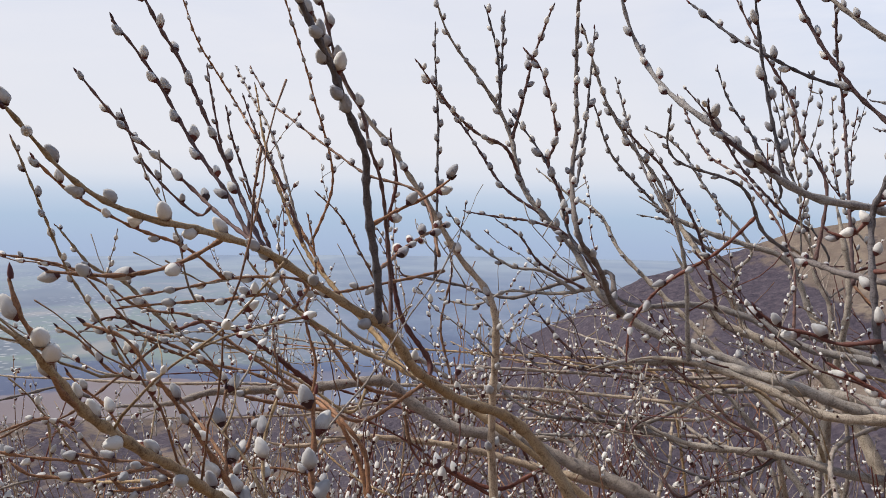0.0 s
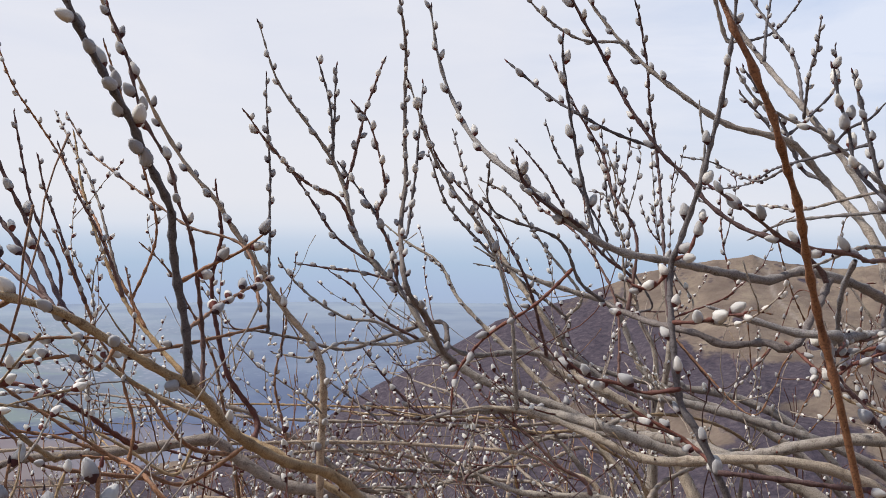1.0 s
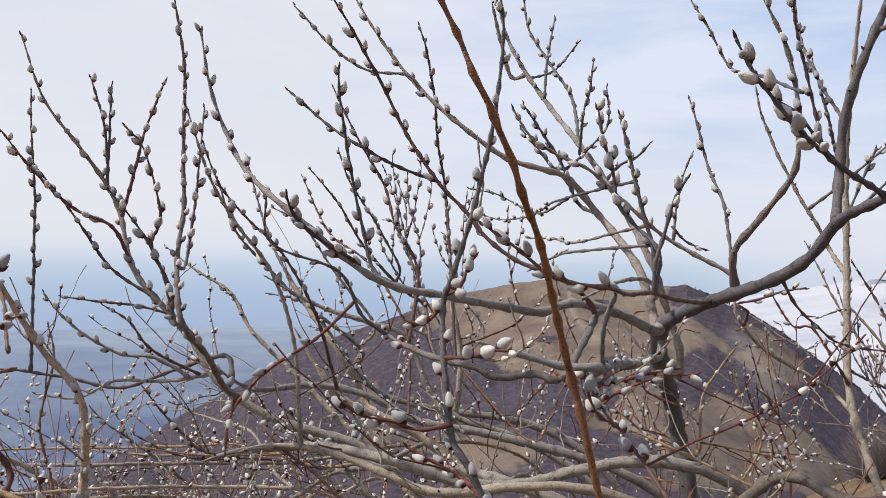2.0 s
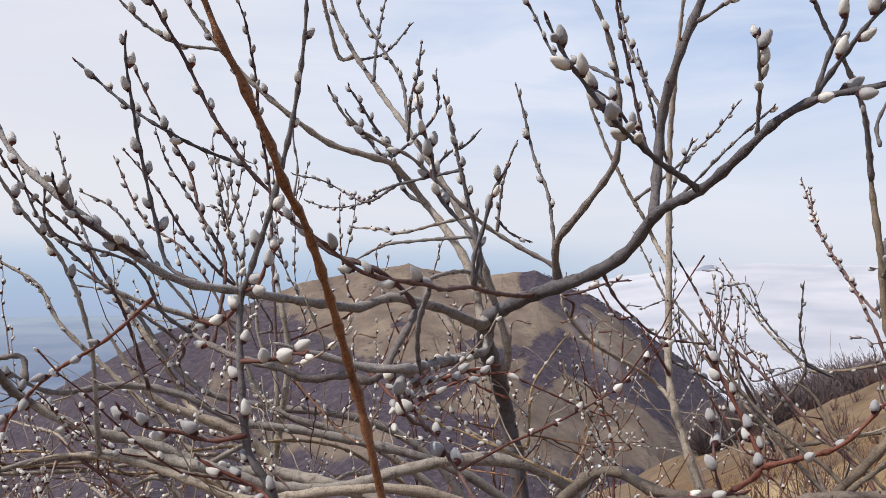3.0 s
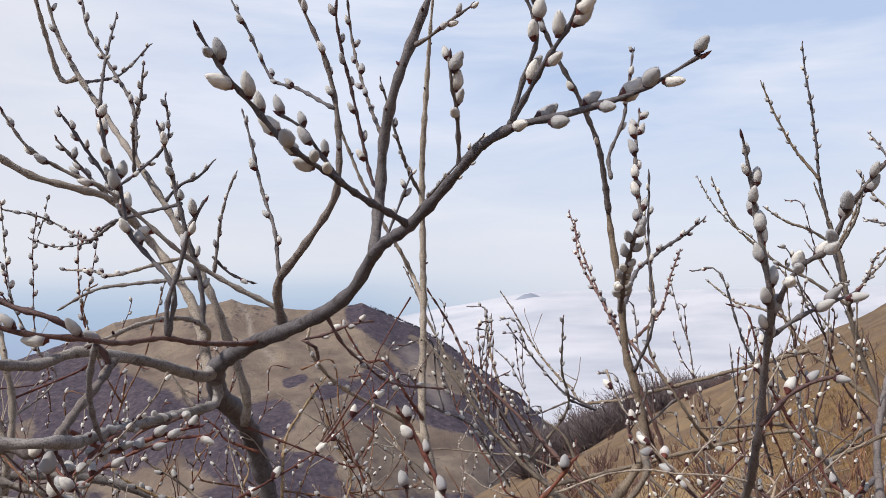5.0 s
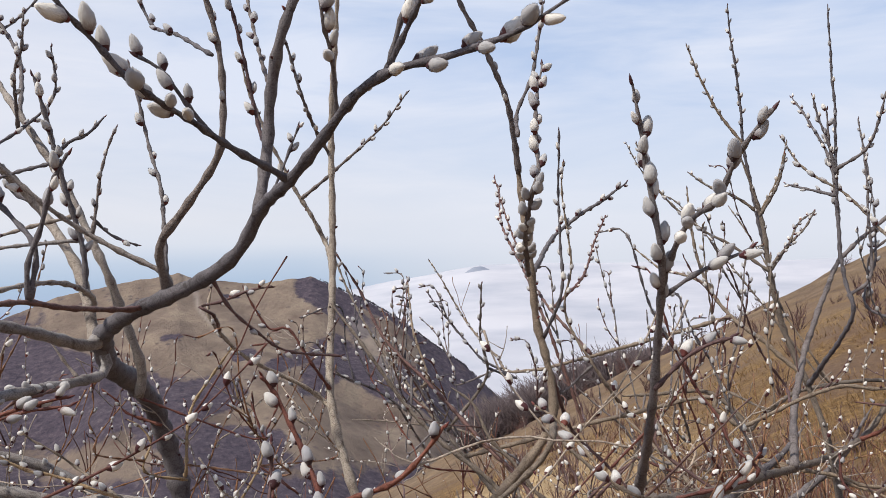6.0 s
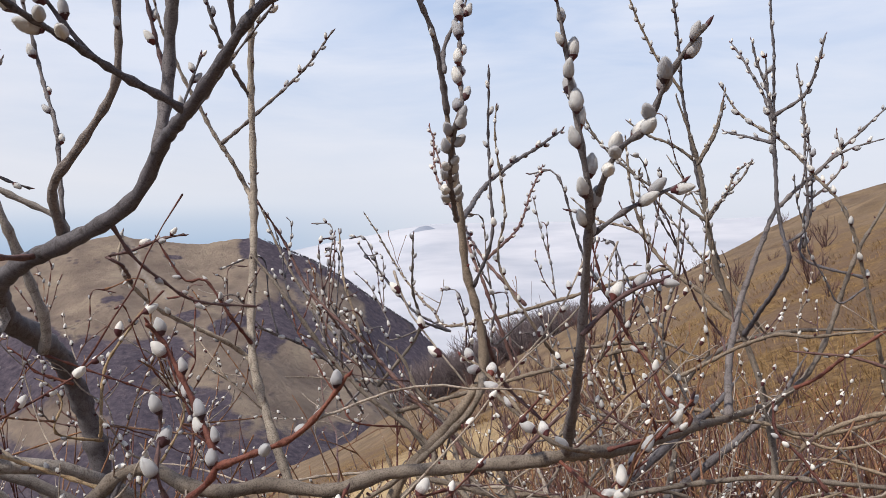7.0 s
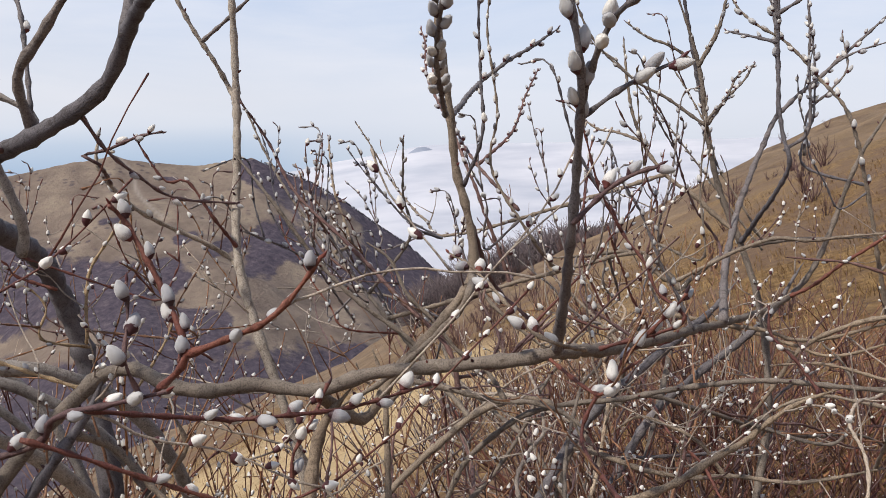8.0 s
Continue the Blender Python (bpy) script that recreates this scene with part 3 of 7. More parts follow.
willow("A", 0.75, 1.75, "pussy willow shrub with olive leaning stems and silvery catkins")
willow("B", 1.35, 1.75, "pussy willow shrub with grey upswept shoots and silvery catkins")
willow("C", 1.08, 1.30, "pussy willow with a dark elbowed trunk and fat catkins")
willow("D", 1.32, 1.22, "pussy willow with one pale straight pole-like stem")
willow("E", 1.15, 0.95, "pussy willow with a long low grey limb and upright shoots")
branch("A", "g", 0.0168, 0.0065, [(0.38, 1.638, 1.071), (0.245, 1.665, 1.124), (0.137, 1.674, 1.163), (0.028, 1.67, 1.184), (-0.048, 1.672, 1.225), (-0.103, 1.672, 1.268), (-0.187, 1.657, 1.262), (-0.29, 1.633, 1.257), (-0.409, 1.6, 1.258), (-0.484, 1.571, 1.24), (-0.591, 1.53, 1.243)], root=True)
branch("A", "y", 0.0108, 0.0019, [(0.206, 1.229, 1.201), (0.165, 1.232, 1.264), (0.116, 1.218, 1.315), (0.046, 1.157, 1.355), (-0.003, 1.083, 1.403), (-0.027, 1.039, 1.452), (-0.046, 1.01, 1.474), (-0.073, 0.984, 1.495), (-0.119, 0.955, 1.531), (-0.155, 0.924, 1.56), (-0.188, 0.891, 1.576), (-0.214, 0.846, 1.588), (-0.231, 0.804, 1.595), (-0.245, 0.75, 1.61), (-0.259, 0.695, 1.633), (-0.266, 0.657, 1.655), (-0.269, 0.62, 1.678)], cat=(0.034, 0.023, 0.80), root=True)
branch("A", "d", 0.0052, 0.0024, [(-0.046, 1.01, 1.474), (-0.045, 0.997, 1.535), (-0.051, 0.979, 1.587), (-0.052, 0.959, 1.63), (-0.053, 0.938, 1.666), (-0.068, 0.891, 1.714), (-0.082, 0.842, 1.761), (-0.098, 0.788, 1.806), (-0.113, 0.737, 1.852), (-0.128, 0.685, 1.898), (-0.143, 0.634, 1.944)], cat=(0.017, 0.022, 0.42))
branch("A", "o", 0.0022, 0.0016, [(-0.051, 0.979, 1.587), (-0.019, 1.003, 1.606), (0.013, 1.005, 1.622), (0.037, 0.995, 1.64)], cat=(0.024, 0.022, 0.20))
branch("A", "o", 0.0023, 0.0016, [(-0.045, 0.997, 1.535), (-0.018, 1.184, 1.559), (0.022, 1.324, 1.581)], cat=(0.024, 0.022, 0.30))
branch("A", "p", 0.0027, 0.0013, [(-0.032, 1.032, 1.458), (-0.035, 1.048, 1.531), (-0.043, 1.02, 1.631), (-0.054, 0.998, 1.675), (-0.063, 0.993, 1.713), (-0.088, 0.984, 1.761), (-0.102, 0.971, 1.82), (-0.121, 0.96, 1.873)], cat=(0.022, 0.018, 0.45))
branch("A", "g", 0.0078, 0.0016, [(0.097, 1.374, 1.317), (0.101, 1.367, 1.402), (0.096, 1.368, 1.454), (0.081, 1.379, 1.483), (0.047, 1.381, 1.522), (0.016, 1.383, 1.57), (-0.007, 1.385, 1.609), (-0.043, 1.397, 1.661), (-0.065, 1.399, 1.696), (-0.098, 1.41, 1.732), (-0.119, 1.421, 1.759), (-0.144, 1.423, 1.799), (-0.164, 1.415, 1.838), (-0.185, 1.399, 1.887), (-0.205, 1.391, 1.928), (-0.217, 1.384, 1.961), (-0.233, 1.376, 1.997), (-0.249, 1.368, 2.034)], cat=(0.026, 0.018, 0.45), root=True)
branch("A", "p", 0.0029, 0.0018, [(-0.141, 0.936, 1.548), (-0.18, 0.975, 1.567), (-0.226, 1.026, 1.623), (-0.271, 1.053, 1.676), (-0.303, 1.059, 1.73), (-0.32, 1.049, 1.762), (-0.339, 1.037, 1.793), (-0.358, 1.024, 1.82)], cat=(0.026, 0.021, 0.35))
branch("A", "p", 0.0030, 0.0018, [(-0.119, 0.955, 1.531), (-0.179, 1.026, 1.557), (-0.229, 1.087, 1.63), (-0.26, 1.086, 1.699), (-0.295, 1.076, 1.78), (-0.312, 1.065, 1.812), (-0.336, 1.057, 1.86), (-0.357, 1.047, 1.9), (-0.377, 1.038, 1.94)], cat=(0.028, 0.020, 0.35))
branch("A", "o", 0.0033, 0.0015, [(-0.207, 1.596, 1.48), (-0.276, 1.661, 1.586), (-0.363, 1.854, 1.688), (-0.489, 2.004, 1.846), (-0.529, 1.886, 1.951), (-0.553, 1.86, 2.034), (-0.585, 1.788, 2.128)], cat=(0.026, 0.015, 0.40))
branch("A", "g", 0.0029, 0.0013, [(-0.252, 1.625, 1.533), (-0.315, 1.693, 1.715), (-0.384, 1.795, 1.811), (-0.465, 1.953, 1.905)], cat=(0.024, 0.013, 0.30))
branch("A", "o", 0.0025, 0.0013, [(0.016, 1.244, 1.537), (-0.018, 1.367, 1.624), (-0.108, 1.421, 1.655), (-0.181, 1.472, 1.703), (-0.247, 1.521, 1.748), (-0.298, 1.572, 1.787), (-0.347, 1.616, 1.853)], cat=(0.026, 0.015, 0.40))
branch("A", "o", 0.0027, 0.0013, [(-0.241, 1.64, 1.528), (-0.2, 1.649, 1.65), (-0.234, 1.634, 1.805), (-0.257, 1.616, 1.894), (-0.28, 1.595, 1.976)], cat=(0.026, 0.015, 0.30))
branch("A", "p", 0.0026, 0.0014, [(-0.18, 0.975, 1.567), (-0.223, 1.016, 1.59), (-0.274, 1.053, 1.626), (-0.316, 1.038, 1.668), (-0.35, 1.022, 1.703), (-0.388, 1, 1.756)], cat=(0.026, 0.018, 0.35))
branch("A", "p", 0.0018, 0.0011, [(-0.245, 1.032, 1.605), (-0.268, 1.055, 1.595), (-0.305, 1.043, 1.629), (-0.331, 1.032, 1.665), (-0.354, 1.041, 1.715)], cat=(0.026, 0.014, 0.30))
branch("A", "o", 0.0020, 0.0012, [(-0.236, 1.06, 1.517), (-0.265, 1.002, 1.558), (-0.304, 0.936, 1.585), (-0.347, 0.897, 1.617), (-0.375, 0.871, 1.653)], cat=(0.026, 0.018, 0.30))
branch("A", "y", 0.0025, 0.0011, [(-0.437, 1.342, 1.398), (-0.407, 1.195, 1.381), (-0.418, 1.146, 1.435), (-0.444, 1.09, 1.522), (-0.449, 1.036, 1.6), (-0.477, 1.02, 1.682)], cat=(0.028, 0.014, 0.30))
branch("A", "o", 0.0024, 0.0018, [(-0.188, 0.891, 1.576), (-0.227, 0.888, 1.553), (-0.254, 0.867, 1.543), (-0.288, 0.853, 1.539), (-0.317, 0.841, 1.541), (-0.342, 0.83, 1.544)], cat=(0.028, 0.022, 0.30))
branch("A", "o", 0.0021, 0.0014, [(-0.141, 1.099, 1.509), (-0.156, 1.076, 1.482), (-0.183, 1.072, 1.499), (-0.235, 1.058, 1.493), (-0.279, 1.044, 1.491), (-0.347, 1.019, 1.486)], cat=(0.026, 0.017, 0.25))
branch("A", "o", 0.0022, 0.0014, [(0.023, 1.264, 1.515), (-0.124, 1.134, 1.494), (-0.15, 1.081, 1.517), (-0.197, 1.071, 1.52), (-0.236, 1.06, 1.517), (-0.279, 1.046, 1.508), (-0.348, 1.02, 1.496)], cat=(0.026, 0.017, 0.25))
branch("A", "y", 0.0058, 0.0025, [(-0.139, 0.753, 1.344), (-0.162, 0.687, 1.397), (-0.183, 0.636, 1.433), (-0.198, 0.593, 1.465), (-0.206, 0.563, 1.498), (-0.211, 0.533, 1.525), (-0.229, 0.525, 1.542)], cat=(0.034, 0.024, 0.45), root=True)
branch("A", "o", 0.0025, 0.0015, [(-0.198, 0.593, 1.465), (-0.204, 0.563, 1.491), (-0.209, 0.555, 1.518), (-0.213, 0.534, 1.542), (-0.22, 0.533, 1.565)], cat=(0.020, 0.024, 0.35))
branch("A", "o", 0.0032, 0.0016, [(-0.154, 0.827, 1.317), (-0.183, 0.816, 1.377), (-0.21, 0.8, 1.429), (-0.231, 0.789, 1.462), (-0.251, 0.786, 1.488), (-0.282, 0.775, 1.502)], cat=(0.026, 0.022, 0.30), root=True)
branch("A", "o", 0.0024, 0.0019, [(-0.145, 0.737, 1.357), (-0.07, 0.7, 1.365), (-0.067, 0.711, 1.396), (-0.066, 0.716, 1.413), (-0.068, 0.722, 1.435), (-0.068, 0.727, 1.454)], cat=(0.026, 0.023, 0.30))
branch("A", "y", 0.0016, 0.0011, [(-0.154, 0.827, 1.317), (-0.122, 0.786, 1.335), (-0.127, 0.796, 1.368), (-0.127, 0.805, 1.397), (-0.118, 0.815, 1.43)], cat=(0.022, 0.020, 0.30))
branch("A", "o", 0.0017, 0.0012, [(-0.168, 0.821, 1.347), (-0.174, 0.843, 1.386), (-0.179, 0.849, 1.412), (-0.177, 0.853, 1.428)], cat=(0.022, 0.020, 0.20))
branch("A", "y", 0.0070, 0.0029, [(0.125, 1.415, 1.238), (0.033, 1.43, 1.298), (-0.064, 1.474, 1.334), (-0.16, 1.471, 1.381), (-0.235, 1.465, 1.433), (-0.282, 1.459, 1.476), (-0.318, 1.454, 1.523)], root=True)
branch("A", "y", 0.0058, 0.0019, [(-0.046, 1.466, 1.327), (-0.108, 1.527, 1.383), (-0.177, 1.577, 1.446), (-0.246, 1.621, 1.524), (-0.297, 1.663, 1.617), (-0.339, 1.7, 1.715), (-0.368, 1.732, 1.837)], cat=(0.030, 0.013, 0.55))
branch("A", "r", 0.0053, 0.0024, [(-0.011, 1.45, 1.314), (-0.007, 1.479, 1.344), (-0.057, 1.488, 1.419), (-0.077, 1.495, 1.504), (-0.083, 1.498, 1.571), (-0.069, 1.5, 1.648), (-0.079, 1.495, 1.733)], cat=(0.030, 0.012, 0.60))
branch("A", "o", 0.0046, 0.0021, [(-0.066, 1.672, 1.239), (-0.132, 1.559, 1.286), (-0.194, 1.565, 1.365), (-0.235, 1.564, 1.406), (-0.275, 1.563, 1.466), (-0.306, 1.562, 1.546), (-0.344, 1.553, 1.646)], cat=(0.030, 0.014, 0.40))
branch("A", "r", 0.0055, 0.0021, [(-0.228, 1.647, 1.26), (-0.282, 1.592, 1.318), (-0.34, 1.536, 1.377), (-0.405, 1.521, 1.399), (-0.467, 1.497, 1.381), (-0.545, 1.472, 1.413), (-0.593, 1.448, 1.386)], cat=(0.030, 0.013, 0.50))
branch("A", "y", 0.0053, 0.0021, [(-0.349, 1.617, 1.257), (-0.357, 1.564, 1.27), (-0.421, 1.508, 1.351), (-0.477, 1.498, 1.41), (-0.531, 1.485, 1.469), (-0.581, 1.466, 1.499), (-0.629, 1.448, 1.566)], cat=(0.030, 0.014, 0.40))
branch("A", "g", 0.0110, 0.0049, [(0.352, 1.792, 1.036), (0.215, 1.816, 1.06), (0.085, 1.831, 1.089), (-0.046, 1.834, 1.109), (-0.188, 1.822, 1.116), (-0.302, 1.798, 1.102), (-0.393, 1.784, 1.127)], root=True)
branch("A", "g", 0.0090, 0.0038, [(0.323, 1.797, 1.041), (0.272, 1.924, 1.091), (0.186, 1.934, 1.099), (0.059, 1.96, 1.192), (-0.005, 1.967, 1.228), (-0.069, 1.97, 1.265), (-0.183, 1.966, 1.302), (-0.286, 1.962, 1.39)])
branch("A", "o", 0.0042, 0.0021, [(-0.067, 1.134, 1.228), (-0.077, 1.15, 1.283), (-0.104, 1.156, 1.318), (-0.143, 1.207, 1.336), (-0.175, 1.252, 1.333)], root=True)
branch("B", "s", 0.0132, 0.0022, [(0.773, 1.456, 1.278), (0.708, 1.521, 1.286), (0.631, 1.574, 1.288), (0.533, 1.614, 1.329), (0.426, 1.647, 1.363), (0.346, 1.669, 1.407), (0.295, 1.693, 1.457), (0.259, 1.722, 1.525), (0.199, 1.74, 1.59), (0.161, 1.763, 1.645), (0.138, 1.8, 1.737), (0.109, 1.796, 1.804), (0.062, 1.768, 1.868), (0.008, 1.736, 1.939), (-0.018, 1.708, 2.018), (-0.026, 1.7, 2.046)], cat=(0.028, 0.015, 0.66), root=True)
branch("B", "p", 0.0040, 0.0017, [(0.138, 1.8, 1.737), (0.159, 1.792, 1.815), (0.179, 1.779, 1.903), (0.213, 1.759, 1.997)], cat=(0.024, 0.015, 0.30))
branch("B", "p", 0.0040, 0.0017, [(0.159, 1.767, 1.654), (0.124, 1.719, 1.718), (0.064, 1.675, 1.744), (0.011, 1.625, 1.795), (-0.038, 1.571, 1.857)], cat=(0.024, 0.015, 0.30))
branch("B", "d", 0.0035, 0.0017, [(0.113, 1.797, 1.794), (0.116, 1.784, 1.892), (0.119, 1.767, 1.984)], cat=(0.024, 0.014, 0.30))
branch("B", "d", 0.0029, 0.0017, [(0.114, 1.791, 1.838), (0.106, 1.781, 1.914), (0.083, 1.766, 1.994)], cat=(0.024, 0.013, 0.30))
branch("B", "p", 0.0033, 0.0017, [(0.199, 1.74, 1.59), (0.121, 1.765, 1.645), (0.053, 1.781, 1.746), (-0.011, 1.792, 1.831)], cat=(0.026, 0.013, 0.30))
branch("B", "d", 0.0035, 0.0017, [(-0.013, 1.809, 1.451), (-0.01, 1.804, 1.678), (-0.011, 1.796, 1.792), (-0.017, 1.785, 1.88), (-0.017, 1.771, 1.962)], cat=(0.026, 0.013, 0.30))
branch("B", "d", 0.0067, 0.0025, [(0.346, 1.669, 1.407), (0.309, 1.577, 1.443), (0.275, 1.486, 1.501), (0.232, 1.415, 1.56), (0.226, 1.477, 1.644), (0.238, 1.531, 1.739), (0.237, 1.543, 1.818), (0.238, 1.544, 1.931), (0.231, 1.526, 2.014), (0.216, 1.505, 2.092)], cat=(0.019, 0.017, 0.30))
branch("B", "d", 0.0030, 0.0015, [(0.226, 1.477, 1.644), (0.244, 1.555, 1.652), (0.257, 1.569, 1.742), (0.266, 1.577, 1.841), (0.272, 1.584, 1.92)], cat=(0.022, 0.014, 0.30))
branch("B", "d", 0.0029, 0.0014, [(0.266, 1.472, 1.513), (0.228, 1.496, 1.556), (0.203, 1.499, 1.642), (0.168, 1.499, 1.708), (0.125, 1.497, 1.764)], cat=(0.022, 0.015, 0.30))
branch("B", "p", 0.0029, 0.0014, [(0.222, 1.497, 1.578), (0.217, 1.498, 1.613), (0.188, 1.499, 1.679), (0.201, 1.496, 1.727), (0.175, 1.487, 1.828), (0.146, 1.483, 1.865)], cat=(0.022, 0.015, 0.35))
branch("B", "d", 0.0049, 0.0024, [(0.675, 2.107, 1.407), (0.667, 2.05, 1.461), (0.542, 2.081, 1.562), (0.451, 2.099, 1.654), (0.383, 2.095, 1.732), (0.338, 2.074, 1.848)], cat=(0.024, 0.013, 0.40))
branch("B", "d", 0.0042, 0.0024, [(0.548, 2.151, 1.564), (0.506, 2.242, 1.671), (0.478, 2.334, 1.776), (0.441, 2.404, 1.946)], cat=(0.024, 0.013, 0.40))
branch("B", "s", 0.0042, 0.0021, [(0.667, 2.05, 1.461), (0.701, 2.043, 1.514), (0.616, 2.07, 1.63), (0.538, 2.086, 1.746), (0.468, 2.097, 1.786)], cat=(0.024, 0.013, 0.40))
branch("B", "p", 0.0030, 0.0020, [(0.688, 1.723, 1.351), (0.702, 1.792, 1.516), (0.648, 1.886, 1.653), (0.573, 1.968, 1.728), (0.525, 2.04, 1.859)], cat=(0.024, 0.013, 0.40))
branch("B", "d", 0.0034, 0.0020, [(0.752, 2.042, 1.614), (0.743, 1.992, 1.656), (0.682, 2.007, 1.768), (0.632, 2.014, 1.844), (0.604, 2.012, 1.919)], cat=(0.024, 0.013, 0.40))
branch("B", "s", 0.0089, 0.0032, [(0.648, 2.204, 1.279), (0.564, 2.278, 1.368), (0.458, 2.349, 1.479), (0.403, 2.402, 1.582), (0.316, 2.453, 1.642), (0.241, 2.498, 1.705)], cat=(0.030, 0.012, 0.60), root=True)
branch("B", "s", 0.0113, 0.0035, [(0.983, 1.978, 1.295), (0.858, 2.034, 1.31), (0.721, 2.088, 1.352), (0.635, 2.124, 1.454), (0.558, 2.149, 1.561), (0.466, 2.168, 1.586)], cat=(0.030, 0.012, 0.70), root=True)
branch("C", "k", 0.0094, 0.0019, [(0.954, 1.234, 1.561), (0.923, 1.203, 1.551), (0.838, 1.147, 1.578), (0.777, 1.12, 1.592), (0.731, 1.116, 1.6), (0.688, 1.119, 1.587), (0.622, 1.082, 1.595), (0.569, 1.05, 1.604), (0.513, 1.017, 1.612), (0.439, 1.004, 1.626), (0.378, 1.001, 1.661), (0.328, 1.007, 1.704), (0.285, 1.065, 1.753), (0.262, 1.115, 1.811), (0.245, 1.125, 1.867), (0.233, 1.129, 1.932)], cat=(0.024, 0.018, 0.62))
branch("C", "p", 0.0025, 0.0017, [(0.401, 1.002, 1.648), (0.377, 0.995, 1.664), (0.35, 0.99, 1.679), (0.324, 0.985, 1.702), (0.312, 0.967, 1.722)], cat=(0.016, 0.018, 0.10))
branch("B", "d", 0.0046, 0.0019, [(0.524, 0.913, 1.387), (0.506, 0.922, 1.429), (0.492, 0.937, 1.463), (0.486, 0.952, 1.536), (0.49, 0.968, 1.604), (0.497, 0.957, 1.636), (0.512, 0.941, 1.693), (0.523, 0.936, 1.743), (0.534, 0.926, 1.8), (0.537, 0.915, 1.854), (0.535, 0.904, 1.907), (0.527, 0.897, 1.948)], cat=(0.034, 0.020, 0.55), root=True)
branch("B", "r", 0.0022, 0.0016, [(0.487, 0.954, 1.546), (0.501, 0.911, 1.55), (0.51, 0.871, 1.56), (0.514, 0.834, 1.564)], cat=(0.017, 0.020, 0.30))
branch("B", "r", 0.0019, 0.0013, [(0.491, 0.97, 1.604), (0.471, 0.976, 1.582), (0.45, 0.983, 1.588)], cat=(0.017, 0.020, 0.40))
branch("B", "r", 0.0019, 0.0013, [(0.494, 0.969, 1.615), (0.503, 0.945, 1.624), (0.509, 0.943, 1.643), (0.517, 0.94, 1.658)], cat=(0.017, 0.020, 0.30))
branch("C", "k", 0.0093, 0.0021, [(0.949, 1.236, 1.545), (0.949, 1.277, 1.626), (0.944, 1.307, 1.668), (0.921, 1.377, 1.742), (0.863, 1.371, 1.799), (0.807, 1.364, 1.814), (0.752, 1.38, 1.832), (0.686, 1.393, 1.873), (0.627, 1.427, 1.932), (0.57, 1.472, 2.014), (0.512, 1.503, 2.119)], cat=(0.030, 0.018, 0.62))
branch("C", "p", 0.0038, 0.0022, [(0.765, 1.109, 1.583), (0.752, 1.108, 1.605), (0.703, 1.098, 1.636), (0.661, 1.133, 1.655), (0.623, 1.163, 1.69), (0.598, 1.186, 1.73), (0.56, 1.2, 1.773), (0.523, 1.218, 1.834), (0.495, 1.229, 1.895), (0.458, 1.227, 1.959), (0.409, 1.203, 2.019)], cat=(0.026, 0.020, 0.50))
branch("C", "d", 0.0025, 0.0017, [(0.569, 1.206, 1.767), (0.572, 1.234, 1.773), (0.51, 1.227, 1.791), (0.456, 1.213, 1.814), (0.417, 1.25, 1.848), (0.366, 1.285, 1.899)], cat=(0.026, 0.019, 0.40))
branch("C", "k", 0.0026, 0.0017, [(0.613, 1.438, 1.953), (0.59, 1.44, 1.973), (0.527, 1.457, 1.978), (0.47, 1.462, 2.012), (0.404, 1.457, 2.074)], cat=(0.026, 0.018, 0.30))
branch("C", "d", 0.0027, 0.0016, [(0.464, 1.035, 1.622), (0.441, 1.085, 1.642), (0.428, 1.096, 1.698), (0.412, 1.093, 1.768), (0.404, 1.088, 1.809), (0.396, 1.082, 1.849), (0.392, 1.074, 1.888)], cat=(0.025, 0.019, 0.30))
branch("C", "p", 0.0026, 0.0014, [(0.526, 1.212, 1.538), (0.546, 1.233, 1.642), (0.52, 1.259, 1.708), (0.508, 1.278, 1.767), (0.467, 1.288, 1.841), (0.435, 1.302, 1.912)], cat=(0.024, 0.016, 0.30))
branch("C", "p", 0.0030, 0.0022, [(0.716, 1.532, 1.478), (0.742, 1.662, 1.787), (0.715, 1.634, 1.883), (0.699, 1.608, 1.965), (0.671, 1.577, 2.052), (0.645, 1.542, 2.088)], cat=(0.022, 0.018, 0.20))
branch("B", "s", 0.0042, 0.0019, [(0.425, 1.469, 1.354), (0.408, 1.456, 1.53), (0.371, 1.46, 1.64), (0.317, 1.459, 1.712), (0.271, 1.452, 1.79), (0.234, 1.434, 1.892)], cat=(0.030, 0.015, 0.40))
branch("B", "p", 0.0038, 0.0016, [(0.55, 1.768, 1.405), (0.489, 1.679, 1.555), (0.423, 1.669, 1.672), (0.357, 1.643, 1.732), (0.303, 1.611, 1.788), (0.271, 1.582, 1.862)], cat=(0.026, 0.012, 0.30))
branch("B", "p", 0.0047, 0.0020, [(0.837, 2.064, 1.557), (0.752, 2.042, 1.614), (0.673, 2.063, 1.708), (0.619, 2.071, 1.8), (0.552, 2.077, 1.879)], cat=(0.026, 0.012, 0.30))
branch("C", "d", 0.0030, 0.0012, [(0.514, 1.279, 1.548), (0.473, 1.267, 1.577), (0.433, 1.244, 1.641), (0.337, 1.237, 1.679), (0.324, 1.199, 1.745)], cat=(0.026, 0.012, 0.30))
branch("B", "s", 0.0095, 0.0085, [(0.831, 1.306, 1.32), (0.751, 1.36, 1.291), (0.661, 1.398, 1.298), (0.566, 1.437, 1.329), (0.497, 1.509, 1.338), (0.431, 1.574, 1.334), (0.341, 1.635, 1.316)], root=True)
